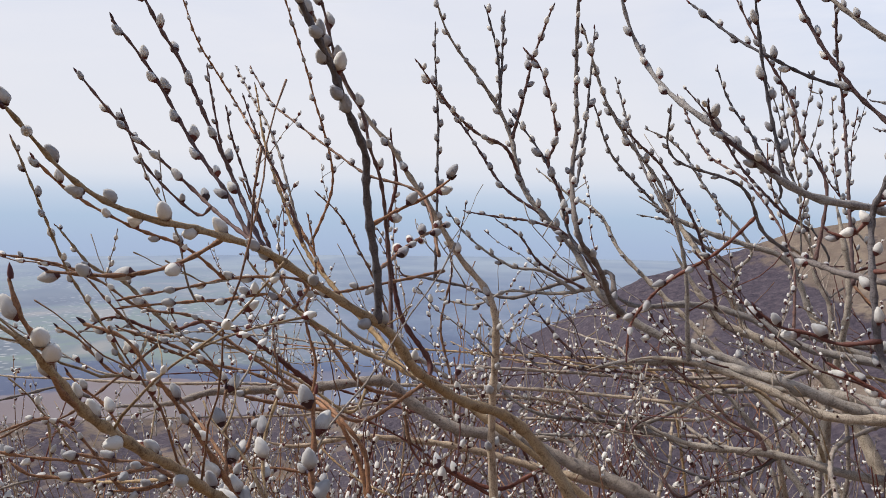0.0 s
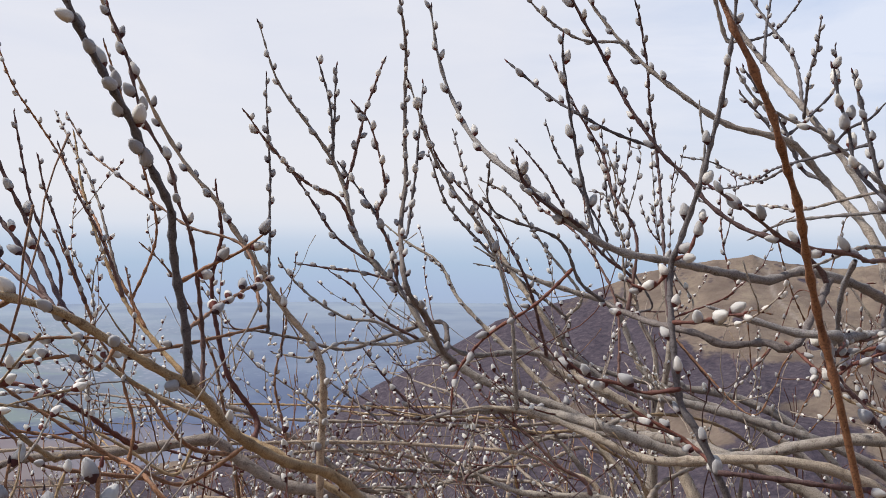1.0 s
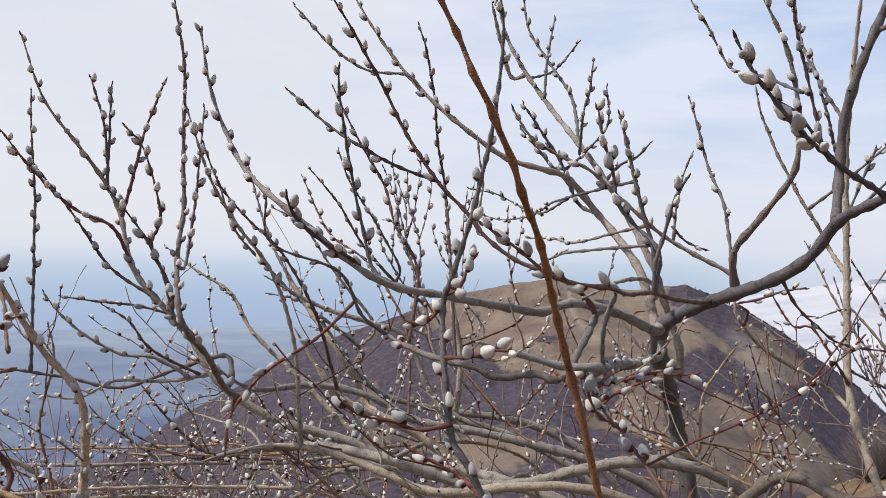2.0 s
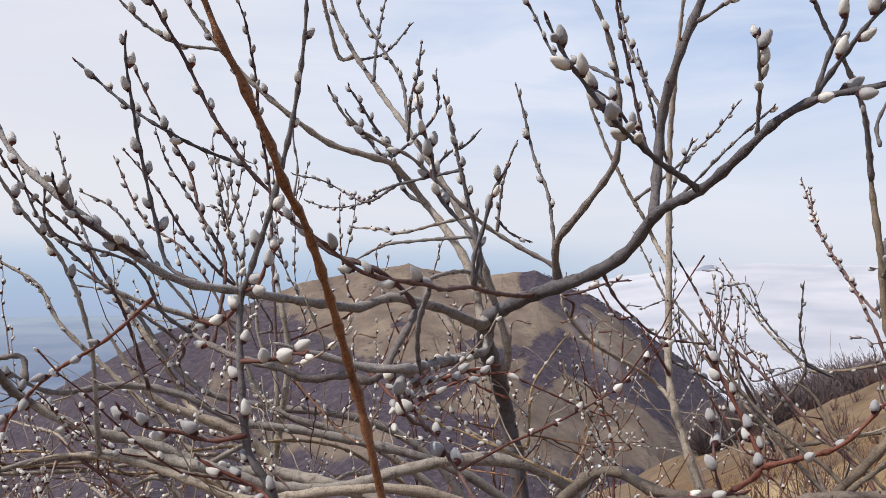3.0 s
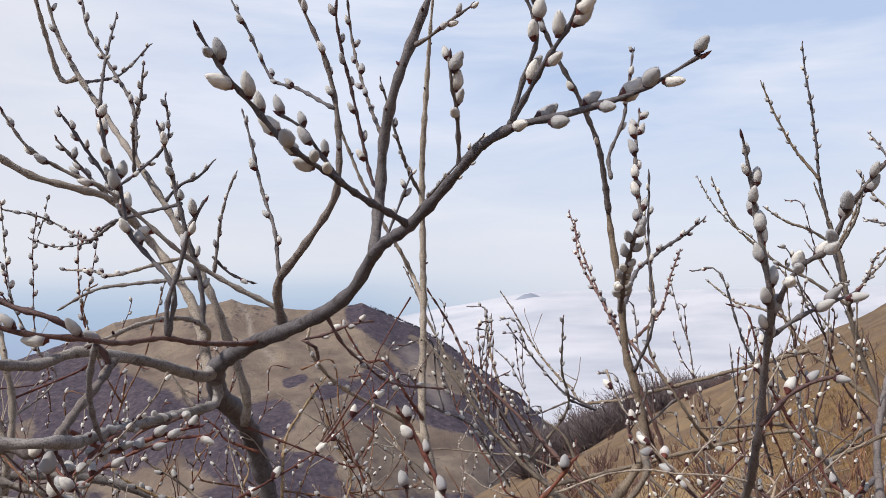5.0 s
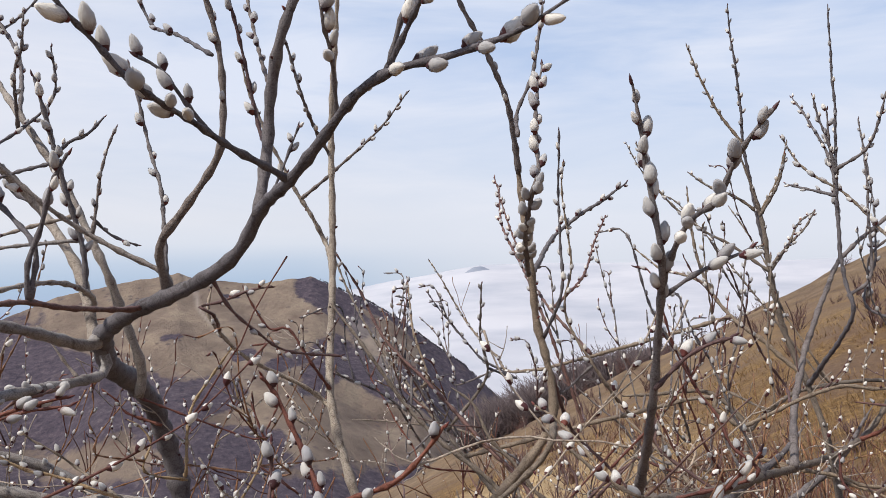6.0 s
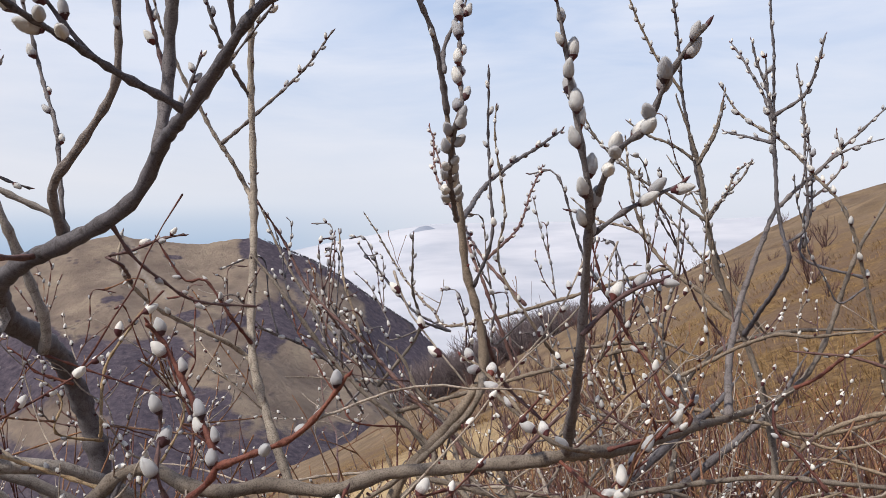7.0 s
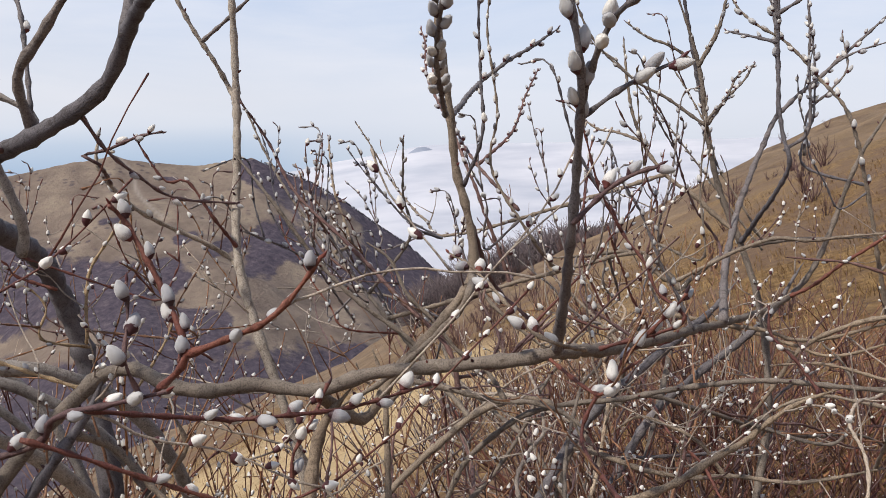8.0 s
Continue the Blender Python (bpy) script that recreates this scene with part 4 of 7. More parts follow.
branch("B", "s", 0.0104, 0.0055, [(0.971, 1.594, 1.287), (0.841, 1.661, 1.316), (0.705, 1.716, 1.342), (0.609, 1.752, 1.391), (0.511, 1.778, 1.414), (0.384, 1.748, 1.412), (0.307, 1.712, 1.461)], root=True)
branch("B", "s", 0.0090, 0.0051, [(0.952, 1.827, 1.28), (0.815, 1.892, 1.339), (0.747, 1.933, 1.488), (0.662, 1.96, 1.526), (0.551, 1.987, 1.564), (0.44, 2.008, 1.627)], root=True)
branch("C", "d", 0.0054, 0.0040, [(0.777, 1.12, 1.592), (0.673, 1.02, 1.513), (0.641, 1.036, 1.514), (0.596, 1.055, 1.509), (0.57, 1.068, 1.521), (0.55, 1.097, 1.526), (0.531, 1.183, 1.533), (0.512, 1.288, 1.55)], cat=(0.020, 0.020, 0.80))
branch("C", "r", 0.0025, 0.0017, [(0.46, 1.26, 1.598), (0.401, 1.238, 1.548), (0.348, 1.244, 1.514), (0.31, 1.246, 1.48), (0.285, 1.243, 1.443), (0.279, 1.235, 1.4)], cat=(0.020, 0.020, 0.30))
branch("B", "r", 0.0026, 0.0016, [(0.487, 0.926, 1.476), (0.461, 0.964, 1.466), (0.432, 0.975, 1.476), (0.402, 0.984, 1.482), (0.378, 0.993, 1.5)], cat=(0.018, 0.021, 0.40))
branch("B", "r", 0.0026, 0.0016, [(0.519, 0.915, 1.398), (0.516, 0.965, 1.406), (0.499, 0.974, 1.418), (0.472, 0.987, 1.433), (0.458, 0.994, 1.442)], cat=(0.018, 0.019, 0.30))
branch("C", "d", 0.0208, 0.0141, [(1.238, 1.566, 1.21), (1.233, 1.571, 1.25), (1.219, 1.572, 1.302), (1.192, 1.556, 1.367), (1.138, 1.498, 1.435), (1.07, 1.411, 1.477), (0.999, 1.313, 1.512), (0.955, 1.237, 1.559)], root=True)
branch("C", "d", 0.0141, 0.0024, [(0.955, 1.237, 1.559), (0.949, 1.147, 1.589), (0.965, 1.086, 1.61), (0.98, 1.004, 1.633), (0.996, 0.956, 1.664), (0.994, 0.903, 1.709), (0.959, 0.795, 1.729), (0.953, 0.727, 1.763), (0.949, 0.677, 1.793), (0.957, 0.637, 1.809), (0.967, 0.603, 1.811), (0.977, 0.574, 1.815), (0.985, 0.528, 1.821), (0.981, 0.498, 1.826), (0.985, 0.467, 1.838)], cat=(0.018, 0.024, 0.78))
branch("C", "d", 0.0029, 0.0017, [(0.957, 0.649, 1.805), (0.952, 0.616, 1.834), (0.945, 0.584, 1.859), (0.944, 0.559, 1.88), (0.938, 0.54, 1.901), (0.936, 0.533, 1.919)], cat=(0.017, 0.024, 0.30))
branch("C", "d", 0.0024, 0.0015, [(0.954, 0.639, 1.812), (0.96, 0.63, 1.848), (0.954, 0.607, 1.878), (0.946, 0.606, 1.902), (0.93, 0.611, 1.93)], cat=(0.020, 0.022, 0.35))
branch("C", "d", 0.0023, 0.0016, [(0.954, 0.711, 1.776), (0.931, 0.687, 1.822), (0.911, 0.671, 1.844), (0.906, 0.668, 1.866)], cat=(0.013, 0.021, 0.45))
branch("C", "d", 0.0019, 0.0009, [(0.987, 0.873, 1.716), (1.006, 0.85, 1.745), (1.008, 0.804, 1.778), (1.012, 0.768, 1.802), (1.011, 0.737, 1.819)], cat=(0.016, 0.010, 0.25))
branch("C", "d", 0.0039, 0.0017, [(0.959, 0.795, 1.729), (0.895, 0.782, 1.751), (0.844, 0.768, 1.771), (0.781, 0.736, 1.788), (0.748, 0.732, 1.816), (0.721, 0.725, 1.837), (0.694, 0.714, 1.862)], cat=(0.015, 0.024, 0.40))
branch("C", "d", 0.0078, 0.0054, [(0.991, 0.906, 1.702), (1.017, 0.924, 1.779), (1.018, 0.919, 1.838), (1.014, 0.888, 1.897), (1.032, 0.867, 1.97), (1.041, 0.846, 2.019)])
branch("C", "d", 0.0025, 0.0014, [(1.025, 0.875, 1.943), (1.036, 0.856, 1.951), (1.051, 0.839, 1.967), (1.069, 0.817, 1.985)], cat=(0.016, 0.016, 0.40))
branch("C", "d", 0.0025, 0.0015, [(1.018, 0.919, 1.838), (1.058, 1.009, 1.917), (1.079, 1.07, 2.003), (1.061, 1.057, 2.072)], cat=(0.024, 0.017, 0.30))
branch("C", "p", 0.0026, 0.0015, [(1.017, 0.924, 1.779), (1.034, 0.969, 1.807), (1.023, 0.984, 1.894), (0.998, 0.985, 1.992), (0.991, 0.968, 2.043)], cat=(0.024, 0.017, 0.25))
branch("C", "d", 0.0068, 0.0022, [(0.974, 1.078, 1.614), (0.949, 1.046, 1.672), (0.963, 1.015, 1.714), (0.978, 0.977, 1.761), (0.979, 0.959, 1.795), (0.981, 0.958, 1.871), (0.97, 0.964, 1.933), (0.945, 0.974, 1.994), (0.933, 0.981, 2.034)], cat=(0.024, 0.016, 0.55))
branch("C", "d", 0.0022, 0.0014, [(0.937, 0.9, 1.866), (0.936, 0.975, 1.901), (0.94, 1.046, 1.93), (0.923, 1.072, 1.992), (0.914, 1.098, 2.035)], cat=(0.020, 0.015, 0.30))
branch("C", "d", 0.0027, 0.0019, [(0.971, 1.079, 1.639), (0.985, 1.118, 1.741), (0.991, 1.166, 1.808), (0.986, 1.181, 1.865), (0.979, 1.195, 1.914)], cat=(0.030, 0.020, 0.30))
branch("C", "k", 0.0038, 0.0019, [(0.968, 1.068, 1.614), (0.973, 1.083, 1.639), (0.927, 1.109, 1.669), (0.889, 1.129, 1.695), (0.847, 1.126, 1.723), (0.815, 1.138, 1.754), (0.772, 1.141, 1.788), (0.727, 1.154, 1.81), (0.69, 1.163, 1.835), (0.663, 1.164, 1.872)], cat=(0.024, 0.019, 0.50))
branch("C", "p", 0.0035, 0.0022, [(0.947, 1.1, 1.601), (0.92, 1.088, 1.6), (0.835, 1.026, 1.608), (0.787, 0.996, 1.617), (0.723, 0.955, 1.616), (0.674, 0.906, 1.623), (0.623, 0.911, 1.63), (0.594, 0.914, 1.641), (0.554, 0.906, 1.669), (0.521, 0.921, 1.693)], cat=(0.026, 0.024, 0.60))
branch("C", "d", 0.0030, 0.0020, [(0.787, 0.996, 1.617), (0.785, 0.992, 1.653), (0.797, 0.991, 1.69), (0.802, 0.981, 1.728), (0.807, 0.972, 1.746), (0.813, 0.966, 1.761)], cat=(0.018, 0.021, 0.60))
branch("C", "d", 0.0030, 0.0021, [(0.787, 0.996, 1.617), (0.794, 0.997, 1.669), (0.783, 1.035, 1.704), (0.763, 1.045, 1.733), (0.754, 1.046, 1.781), (0.738, 1.041, 1.817), (0.729, 1.039, 1.854)], cat=(0.018, 0.024, 0.45))
branch("C", "k", 0.0080, 0.0039, [(1.046, 1.325, 1.46), (1.048, 1.322, 1.506), (1.018, 1.324, 1.596), (0.992, 1.328, 1.666), (0.967, 1.394, 1.774), (0.934, 1.475, 1.88), (0.917, 1.558, 1.96), (0.886, 1.611, 2.041), (0.864, 1.648, 2.116), (0.841, 1.656, 2.204)], cat=(0.026, 0.016, 0.70))
branch("C", "d", 0.0036, 0.0022, [(0.934, 1.475, 1.88), (0.959, 1.549, 1.98), (0.943, 1.627, 2.073), (0.919, 1.662, 2.139), (0.912, 1.674, 2.214)], cat=(0.022, 0.017, 0.25))
branch("C", "d", 0.0030, 0.0020, [(0.957, 1.418, 1.804), (0.977, 1.396, 1.834), (0.996, 1.374, 1.846), (1.015, 1.36, 1.871)], cat=(0.020, 0.012, 0.30))
branch("C", "d", 0.0032, 0.0017, [(0.911, 1.57, 1.978), (0.93, 1.593, 2.074), (0.955, 1.612, 2.154)], cat=(0.020, 0.012, 0.30))
branch("C", "d", 0.0028, 0.0017, [(0.893, 1.599, 2.023), (0.957, 1.638, 2.047), (0.988, 1.647, 2.073), (1.027, 1.645, 2.12)], cat=(0.020, 0.013, 0.40))
branch("C", "k", 0.0077, 0.0054, [(0.966, 1.255, 1.538), (0.966, 1.257, 1.508), (0.831, 1.137, 1.51), (0.71, 1.012, 1.517), (0.643, 0.885, 1.537), (0.604, 0.897, 1.539), (0.561, 0.909, 1.552), (0.518, 0.918, 1.565)])
branch("C", "k", 0.0033, 0.0026, [(0.686, 0.922, 1.617), (0.692, 0.958, 1.576), (0.709, 0.991, 1.537), (0.733, 1.02, 1.501)])
branch("C", "k", 0.0042, 0.0023, [(0.964, 1.279, 1.595), (0.931, 1.209, 1.615), (0.873, 1.162, 1.633), (0.807, 1.119, 1.628), (0.753, 1.091, 1.614), (0.729, 1.081, 1.608)])
branch("C", "k", 0.0029, 0.0018, [(0.926, 1.214, 1.686), (0.855, 1.287, 1.678), (0.824, 1.331, 1.671), (0.79, 1.384, 1.643)])
branch("C", "k", 0.0025, 0.0018, [(0.919, 1.216, 1.717), (0.883, 1.255, 1.705), (0.843, 1.316, 1.691), (0.832, 1.376, 1.698), (0.814, 1.426, 1.701)], cat=(0.020, 0.014, 0.40))
branch("C", "p", 0.0025, 0.0015, [(0.919, 1.218, 1.508), (0.846, 1.138, 1.505), (0.821, 1.148, 1.499), (0.795, 1.156, 1.477)], cat=(0.026, 0.020, 0.10))
branch("B", "p", 0.0026, 0.0014, [(0.701, 0.814, 1.386), (0.687, 0.908, 1.461), (0.657, 0.902, 1.479), (0.643, 0.9, 1.497), (0.634, 0.896, 1.519), (0.634, 0.899, 1.531)], cat=(0.018, 0.022, 0.35))
branch("C", "b", 0.0036, 0.0018, [(0.481, 0.623, 1.526), (0.472, 0.622, 1.559), (0.461, 0.615, 1.585), (0.448, 0.604, 1.614), (0.433, 0.584, 1.637), (0.418, 0.565, 1.659), (0.41, 0.559, 1.675), (0.396, 0.541, 1.687), (0.386, 0.532, 1.699), (0.381, 0.53, 1.71), (0.37, 0.526, 1.729), (0.362, 0.522, 1.744), (0.35, 0.52, 1.762), (0.343, 0.523, 1.781), (0.313, 0.526, 1.841)], root=True)
branch("C", "r", 0.0036, 0.0019, [(0.971, 1.265, 1.507), (0.814, 1.127, 1.511), (0.723, 1.008, 1.51), (0.681, 0.977, 1.486), (0.659, 0.956, 1.467)], cat=(0.022, 0.020, 0.40))
branch("D", "s", 0.0079, 0.0039, [(1.298, 1.127, 1.276), (1.293, 1.154, 1.342), (1.293, 1.193, 1.444), (1.327, 1.236, 1.587), (1.343, 1.251, 1.683), (1.346, 1.254, 1.8), (1.339, 1.24, 1.916), (1.33, 1.214, 2.038), (1.314, 1.175, 2.17)], root=True)
branch("D", "s", 0.0048, 0.0024, [(1.336, 1.244, 1.64), (1.399, 1.345, 1.68), (1.375, 1.357, 1.736), (1.34, 1.373, 1.8), (1.311, 1.382, 1.858), (1.276, 1.386, 1.935), (1.256, 1.382, 1.993)])
branch("D", "d", 0.0033, 0.0014, [(1.36, 1.364, 1.763), (1.392, 1.314, 1.807), (1.433, 1.275, 1.857), (1.455, 1.251, 1.888), (1.48, 1.218, 1.941)], cat=(0.016, 0.014, 0.40))
branch("D", "s", 0.0049, 0.0021, [(1.293, 1.177, 1.403), (1.329, 1.254, 1.424), (1.279, 1.269, 1.463), (1.209, 1.292, 1.503), (1.168, 1.296, 1.543), (1.144, 1.298, 1.576), (1.15, 1.297, 1.624)], cat=(0.026, 0.014, 0.60))
branch("D", "p", 0.0028, 0.0019, [(1.162, 1.296, 1.551), (1.112, 1.225, 1.58), (1.096, 1.233, 1.591), (1.117, 1.212, 1.598), (1.14, 1.177, 1.613), (1.158, 1.144, 1.619)], cat=(0.020, 0.016, 0.60))
branch("C", "p", 0.0022, 0.0012, [(0.983, 0.996, 1.638), (1.009, 0.996, 1.599), (1.042, 0.993, 1.57), (1.078, 0.987, 1.546), (1.139, 0.959, 1.536)], cat=(0.024, 0.012, 0.40))
branch("E", "m", 0.0090, 0.0041, [(1.164, 0.877, 1.334), (1.267, 0.907, 1.268), (1.311, 0.893, 1.318), (1.362, 0.877, 1.361), (1.419, 0.865, 1.42), (1.43, 0.866, 1.463), (1.429, 0.877, 1.522), (1.424, 0.889, 1.569), (1.41, 0.889, 1.669), (1.403, 0.898, 1.77), (1.369, 0.884, 1.857)])
branch("E", "d", 0.0045, 0.0024, [(1.403, 0.898, 1.77), (1.369, 0.884, 1.857), (1.325, 0.881, 1.922), (1.28, 0.891, 1.996), (1.237, 0.892, 2.066)], cat=(0.040, 0.016, 0.30))
branch("E", "d", 0.0029, 0.0017, [(1.333, 0.836, 1.808), (1.35, 0.852, 1.841), (1.369, 0.842, 1.889), (1.381, 0.84, 1.938), (1.388, 0.837, 1.99)], cat=(0.022, 0.015, 0.40))
branch("E", "d", 0.0035, 0.0017, [(1.369, 0.854, 1.63), (1.235, 0.741, 1.675), (1.175, 0.677, 1.718), (1.182, 0.675, 1.742), (1.201, 0.693, 1.783), (1.221, 0.709, 1.826), (1.245, 0.719, 1.867)], cat=(0.011, 0.020, 0.20))
branch("E", "d", 0.0039, 0.0031, [(1.416, 0.889, 1.629), (1.666, 1.052, 1.691), (1.742, 1.055, 1.728), (1.819, 1.056, 1.761), (1.891, 1.06, 1.794)], cat=(0.026, 0.017, 0.50))
branch("E", "p", 0.0031, 0.0019, [(1.753, 1.045, 1.481), (1.779, 1.173, 1.572), (1.931, 1.364, 1.66), (1.96, 1.434, 1.753), (1.992, 1.496, 1.845)], cat=(0.021, 0.018, 0.30))
branch("E", "p", 0.0033, 0.0020, [(1.737, 1.05, 1.355), (1.712, 1.112, 1.535), (1.78, 1.228, 1.638), (1.837, 1.331, 1.722), (1.918, 1.414, 1.815)], cat=(0.022, 0.017, 0.30))
branch("E", "p", 0.0031, 0.0018, [(1.775, 1.152, 1.557), (1.899, 1.173, 1.614), (2.001, 1.22, 1.684), (2.104, 1.264, 1.746)], cat=(0.017, 0.013, 0.20))
branch("E", "m", 0.0049, 0.0024, [(2.227, 1.032, 1.522), (2.074, 1.467, 1.388), (2.139, 1.646, 1.41), (2.2, 1.823, 1.501), (2.175, 1.873, 1.597), (2.161, 1.912, 1.654)], cat=(0.026, 0.014, 0.30))
branch("E", "m", 0.0034, 0.0016, [(1.626, 1.29, 1.33), (1.693, 1.246, 1.43), (1.669, 1.237, 1.509), (1.651, 1.214, 1.608)], cat=(0.026, 0.014, 0.30))
branch("E", "m", 0.0037, 0.0019, [(1.634, 1.391, 1.396), (1.706, 1.428, 1.411), (1.724, 1.487, 1.502), (1.757, 1.538, 1.573), (1.785, 1.575, 1.617)], cat=(0.022, 0.014, 0.30))
branch("E", "m", 0.0046, 0.0019, [(1.578, 1.011, 1.17), (1.632, 1.325, 1.35), (1.635, 1.407, 1.408), (1.626, 1.498, 1.495), (1.627, 1.572, 1.576), (1.612, 1.651, 1.715)], cat=(0.026, 0.013, 0.40))
branch("E", "d", 0.0069, 0.0019, [(1.31, 0.65, 1.38), (1.234, 0.586, 1.459), (1.187, 0.547, 1.518), (1.17, 0.529, 1.575), (1.149, 0.511, 1.614), (1.125, 0.494, 1.649), (1.111, 0.491, 1.685), (1.103, 0.492, 1.722), (1.094, 0.492, 1.758), (1.083, 0.491, 1.789)], cat=(0.013, 0.021, 0.62))
branch("E", "d", 0.0030, 0.0016, [(1.147, 0.51, 1.623), (1.126, 0.48, 1.661), (1.098, 0.447, 1.681), (1.088, 0.422, 1.691), (1.083, 0.407, 1.713), (1.078, 0.389, 1.734), (1.082, 0.375, 1.751)], cat=(0.013, 0.021, 0.30))
branch("E", "d", 0.0022, 0.0017, [(1.152, 0.513, 1.614), (1.167, 0.49, 1.634), (1.17, 0.465, 1.645), (1.182, 0.444, 1.655)], cat=(0.013, 0.020, 0.50))
branch("E", "p", 0.0022, 0.0017, [(1.175, 0.537, 1.53), (1.214, 0.526, 1.557), (1.227, 0.506, 1.57), (1.235, 0.493, 1.574)], cat=(0.015, 0.023, 0.50))
branch("E", "m", 0.0084, 0.0047, [(0.999, 1.062, 1.336), (1.018, 1.051, 1.353), (1.041, 1.024, 1.359), (1.056, 0.981, 1.344), (1.082, 0.944, 1.338), (1.125, 0.922, 1.34), (1.167, 0.867, 1.334), (1.207, 0.829, 1.348), (1.246, 0.772, 1.358), (1.283, 0.693, 1.369), (1.31, 0.65, 1.38), (1.475, 0.674, 1.351), (1.868, 0.761, 1.297), (2.095, 0.776, 1.281), (2.307, 0.804, 1.278), (2.394, 0.787, 1.331), (2.459, 0.768, 1.431), (2.515, 0.746, 1.546), (2.606, 0.721, 1.639), (2.694, 0.694, 1.735)], root=True)
branch("E", "d", 0.0085, 0.0034, [(1.934, 0.764, 1.294), (2.095, 0.836, 1.373), (2.251, 0.871, 1.498), (2.419, 0.892, 1.615), (2.517, 0.891, 1.668), (2.631, 0.838, 1.754), (2.748, 0.736, 1.887)], cat=(0.040, 0.016, 0.70))
branch("E", "d", 0.0039, 0.0024, [(2.45, 0.892, 1.631), (2.446, 0.894, 1.738), (2.432, 0.898, 1.854), (2.412, 0.898, 1.965)], cat=(0.026, 0.023, 0.30))
branch("E", "d", 0.0027, 0.0018, [(2.631, 0.838, 1.754), (2.644, 0.796, 1.775), (2.659, 0.742, 1.791)], cat=(0.026, 0.021, 0.40))
branch("E", "m", 0.0045, 0.0023, [(2.383, 0.641, 1.235), (2.307, 0.686, 1.593), (2.305, 0.755, 1.701), (2.3, 0.819, 1.774), (2.289, 0.894, 1.83), (2.283, 0.94, 1.899)], cat=(0.028, 0.020, 0.35))
branch("E", "d", 0.0035, 0.0018, [(2.593, 0.757, 1.485), (2.551, 0.876, 1.532), (2.585, 0.867, 1.643), (2.599, 0.875, 1.768), (2.602, 0.893, 1.893)], cat=(0.026, 0.020, 0.30))
branch("E", "d", 0.0035, 0.0018, [(2.561, 0.876, 1.55), (2.582, 0.879, 1.643), (2.613, 0.842, 1.692), (2.638, 0.817, 1.741), (2.646, 0.833, 1.817)], cat=(0.026, 0.020, 0.40))
branch("E", "m", 0.0085, 0.0036, [(2.254, 0.882, 1.386), (2.244, 0.925, 1.498), (2.219, 0.939, 1.617), (2.206, 0.953, 1.742), (2.175, 0.98, 1.871)], cat=(0.040, 0.012, 0.60), root=True)
branch("E", "m", 0.0036, 0.0018, [(2.219, 0.939, 1.617), (2.182, 1.006, 1.674), (2.148, 1.062, 1.715), (2.1, 1.124, 1.794), (2.065, 1.153, 1.893)], cat=(0.020, 0.014, 0.40))
branch("E", "m", 0.0036, 0.0018, [(2.25, 0.955, 1.618), (2.292, 0.928, 1.677), (2.328, 0.912, 1.711), (2.359, 0.906, 1.743)], cat=(0.020, 0.014, 0.30))
branch("E", "m", 0.0036, 0.0018, [(2.207, 0.952, 1.731), (2.218, 0.918, 1.793), (2.217, 0.901, 1.856)], cat=(0.020, 0.014, 0.30))
branch("E", "m", 0.0055, 0.0026, [(2.252, 0.888, 1.405), (2.24, 0.973, 1.475), (2.233, 1.033, 1.52), (2.226, 1.089, 1.597), (2.225, 1.122, 1.71), (2.232, 1.133, 1.804)], cat=(0.022, 0.013, 0.50))
branch("E", "m", 0.0038, 0.0021, [(2.228, 1.076, 1.58), (2.262, 1.103, 1.59), (2.298, 1.195, 1.611), (2.329, 1.274, 1.625), (2.334, 1.349, 1.678)], cat=(0.022, 0.014, 0.40))
branch("E", "m", 0.0031, 0.0013, [(1.781, 0.985, 1.377), (1.688, 0.97, 1.446), (1.656, 1.022, 1.554), (1.662, 1.014, 1.642), (1.647, 1.019, 1.763), (1.644, 1.012, 1.812)], cat=(0.020, 0.014, 0.30))
branch("B", "r", 0.0025, 0.0018, [(0.872, 0.67, 1.433), (0.878, 0.638, 1.463), (0.878, 0.653, 1.495), (0.872, 0.668, 1.525), (0.863, 0.682, 1.553), (0.855, 0.682, 1.562)], cat=(0.013, 0.0104, 0.25))
branch("B", "r", 0.0025, 0.0015, [(0.879, 0.639, 1.463), (0.89, 0.608, 1.476), (0.9, 0.577, 1.49), (0.911, 0.562, 1.508), (0.921, 0.547, 1.531)], cat=(0.020, 0.0104, 0.30))
branch("B", "p", 0.0028, 0.0024, [(0.512, 0.885, 1.395), (0.796, 0.778, 1.382), (0.83, 0.731, 1.414), (0.852, 0.691, 1.427), (0.872, 0.65, 1.439)], cat=(0.026, 0.0126, 0.30))
branch("B", "p", 0.0014, 0.0009, [(0.862, 0.67, 1.433), (0.851, 0.667, 1.46), (0.861, 0.679, 1.487), (0.863, 0.682, 1.51)], cat=(0.014, 0.0120, 0.35))
branch("B", "r", 0.0019, 0.0012, [(0.813, 0.754, 1.398), (0.975, 0.695, 1.31), (1.003, 0.693, 1.35), (1.025, 0.689, 1.379), (1.037, 0.687, 1.4)], cat=(0.022, 0.0126, 0.30))
branch("B", "r", 0.0020, 0.0014, [(0.841, 0.711, 1.421), (0.926, 0.7, 1.396), (0.967, 0.672, 1.392), (1.029, 0.65, 1.39), (1.099, 0.629, 1.397)], cat=(0.022, 0.0126, 0.30))
branch("E", "r", 0.0021, 0.0015, [(1.303, 0.661, 1.377), (1.249, 0.559, 1.366), (1.266, 0.546, 1.396), (1.284, 0.528, 1.422), (1.3, 0.509, 1.447), (1.306, 0.503, 1.457)], cat=(0.016, 0.022, 0.40))
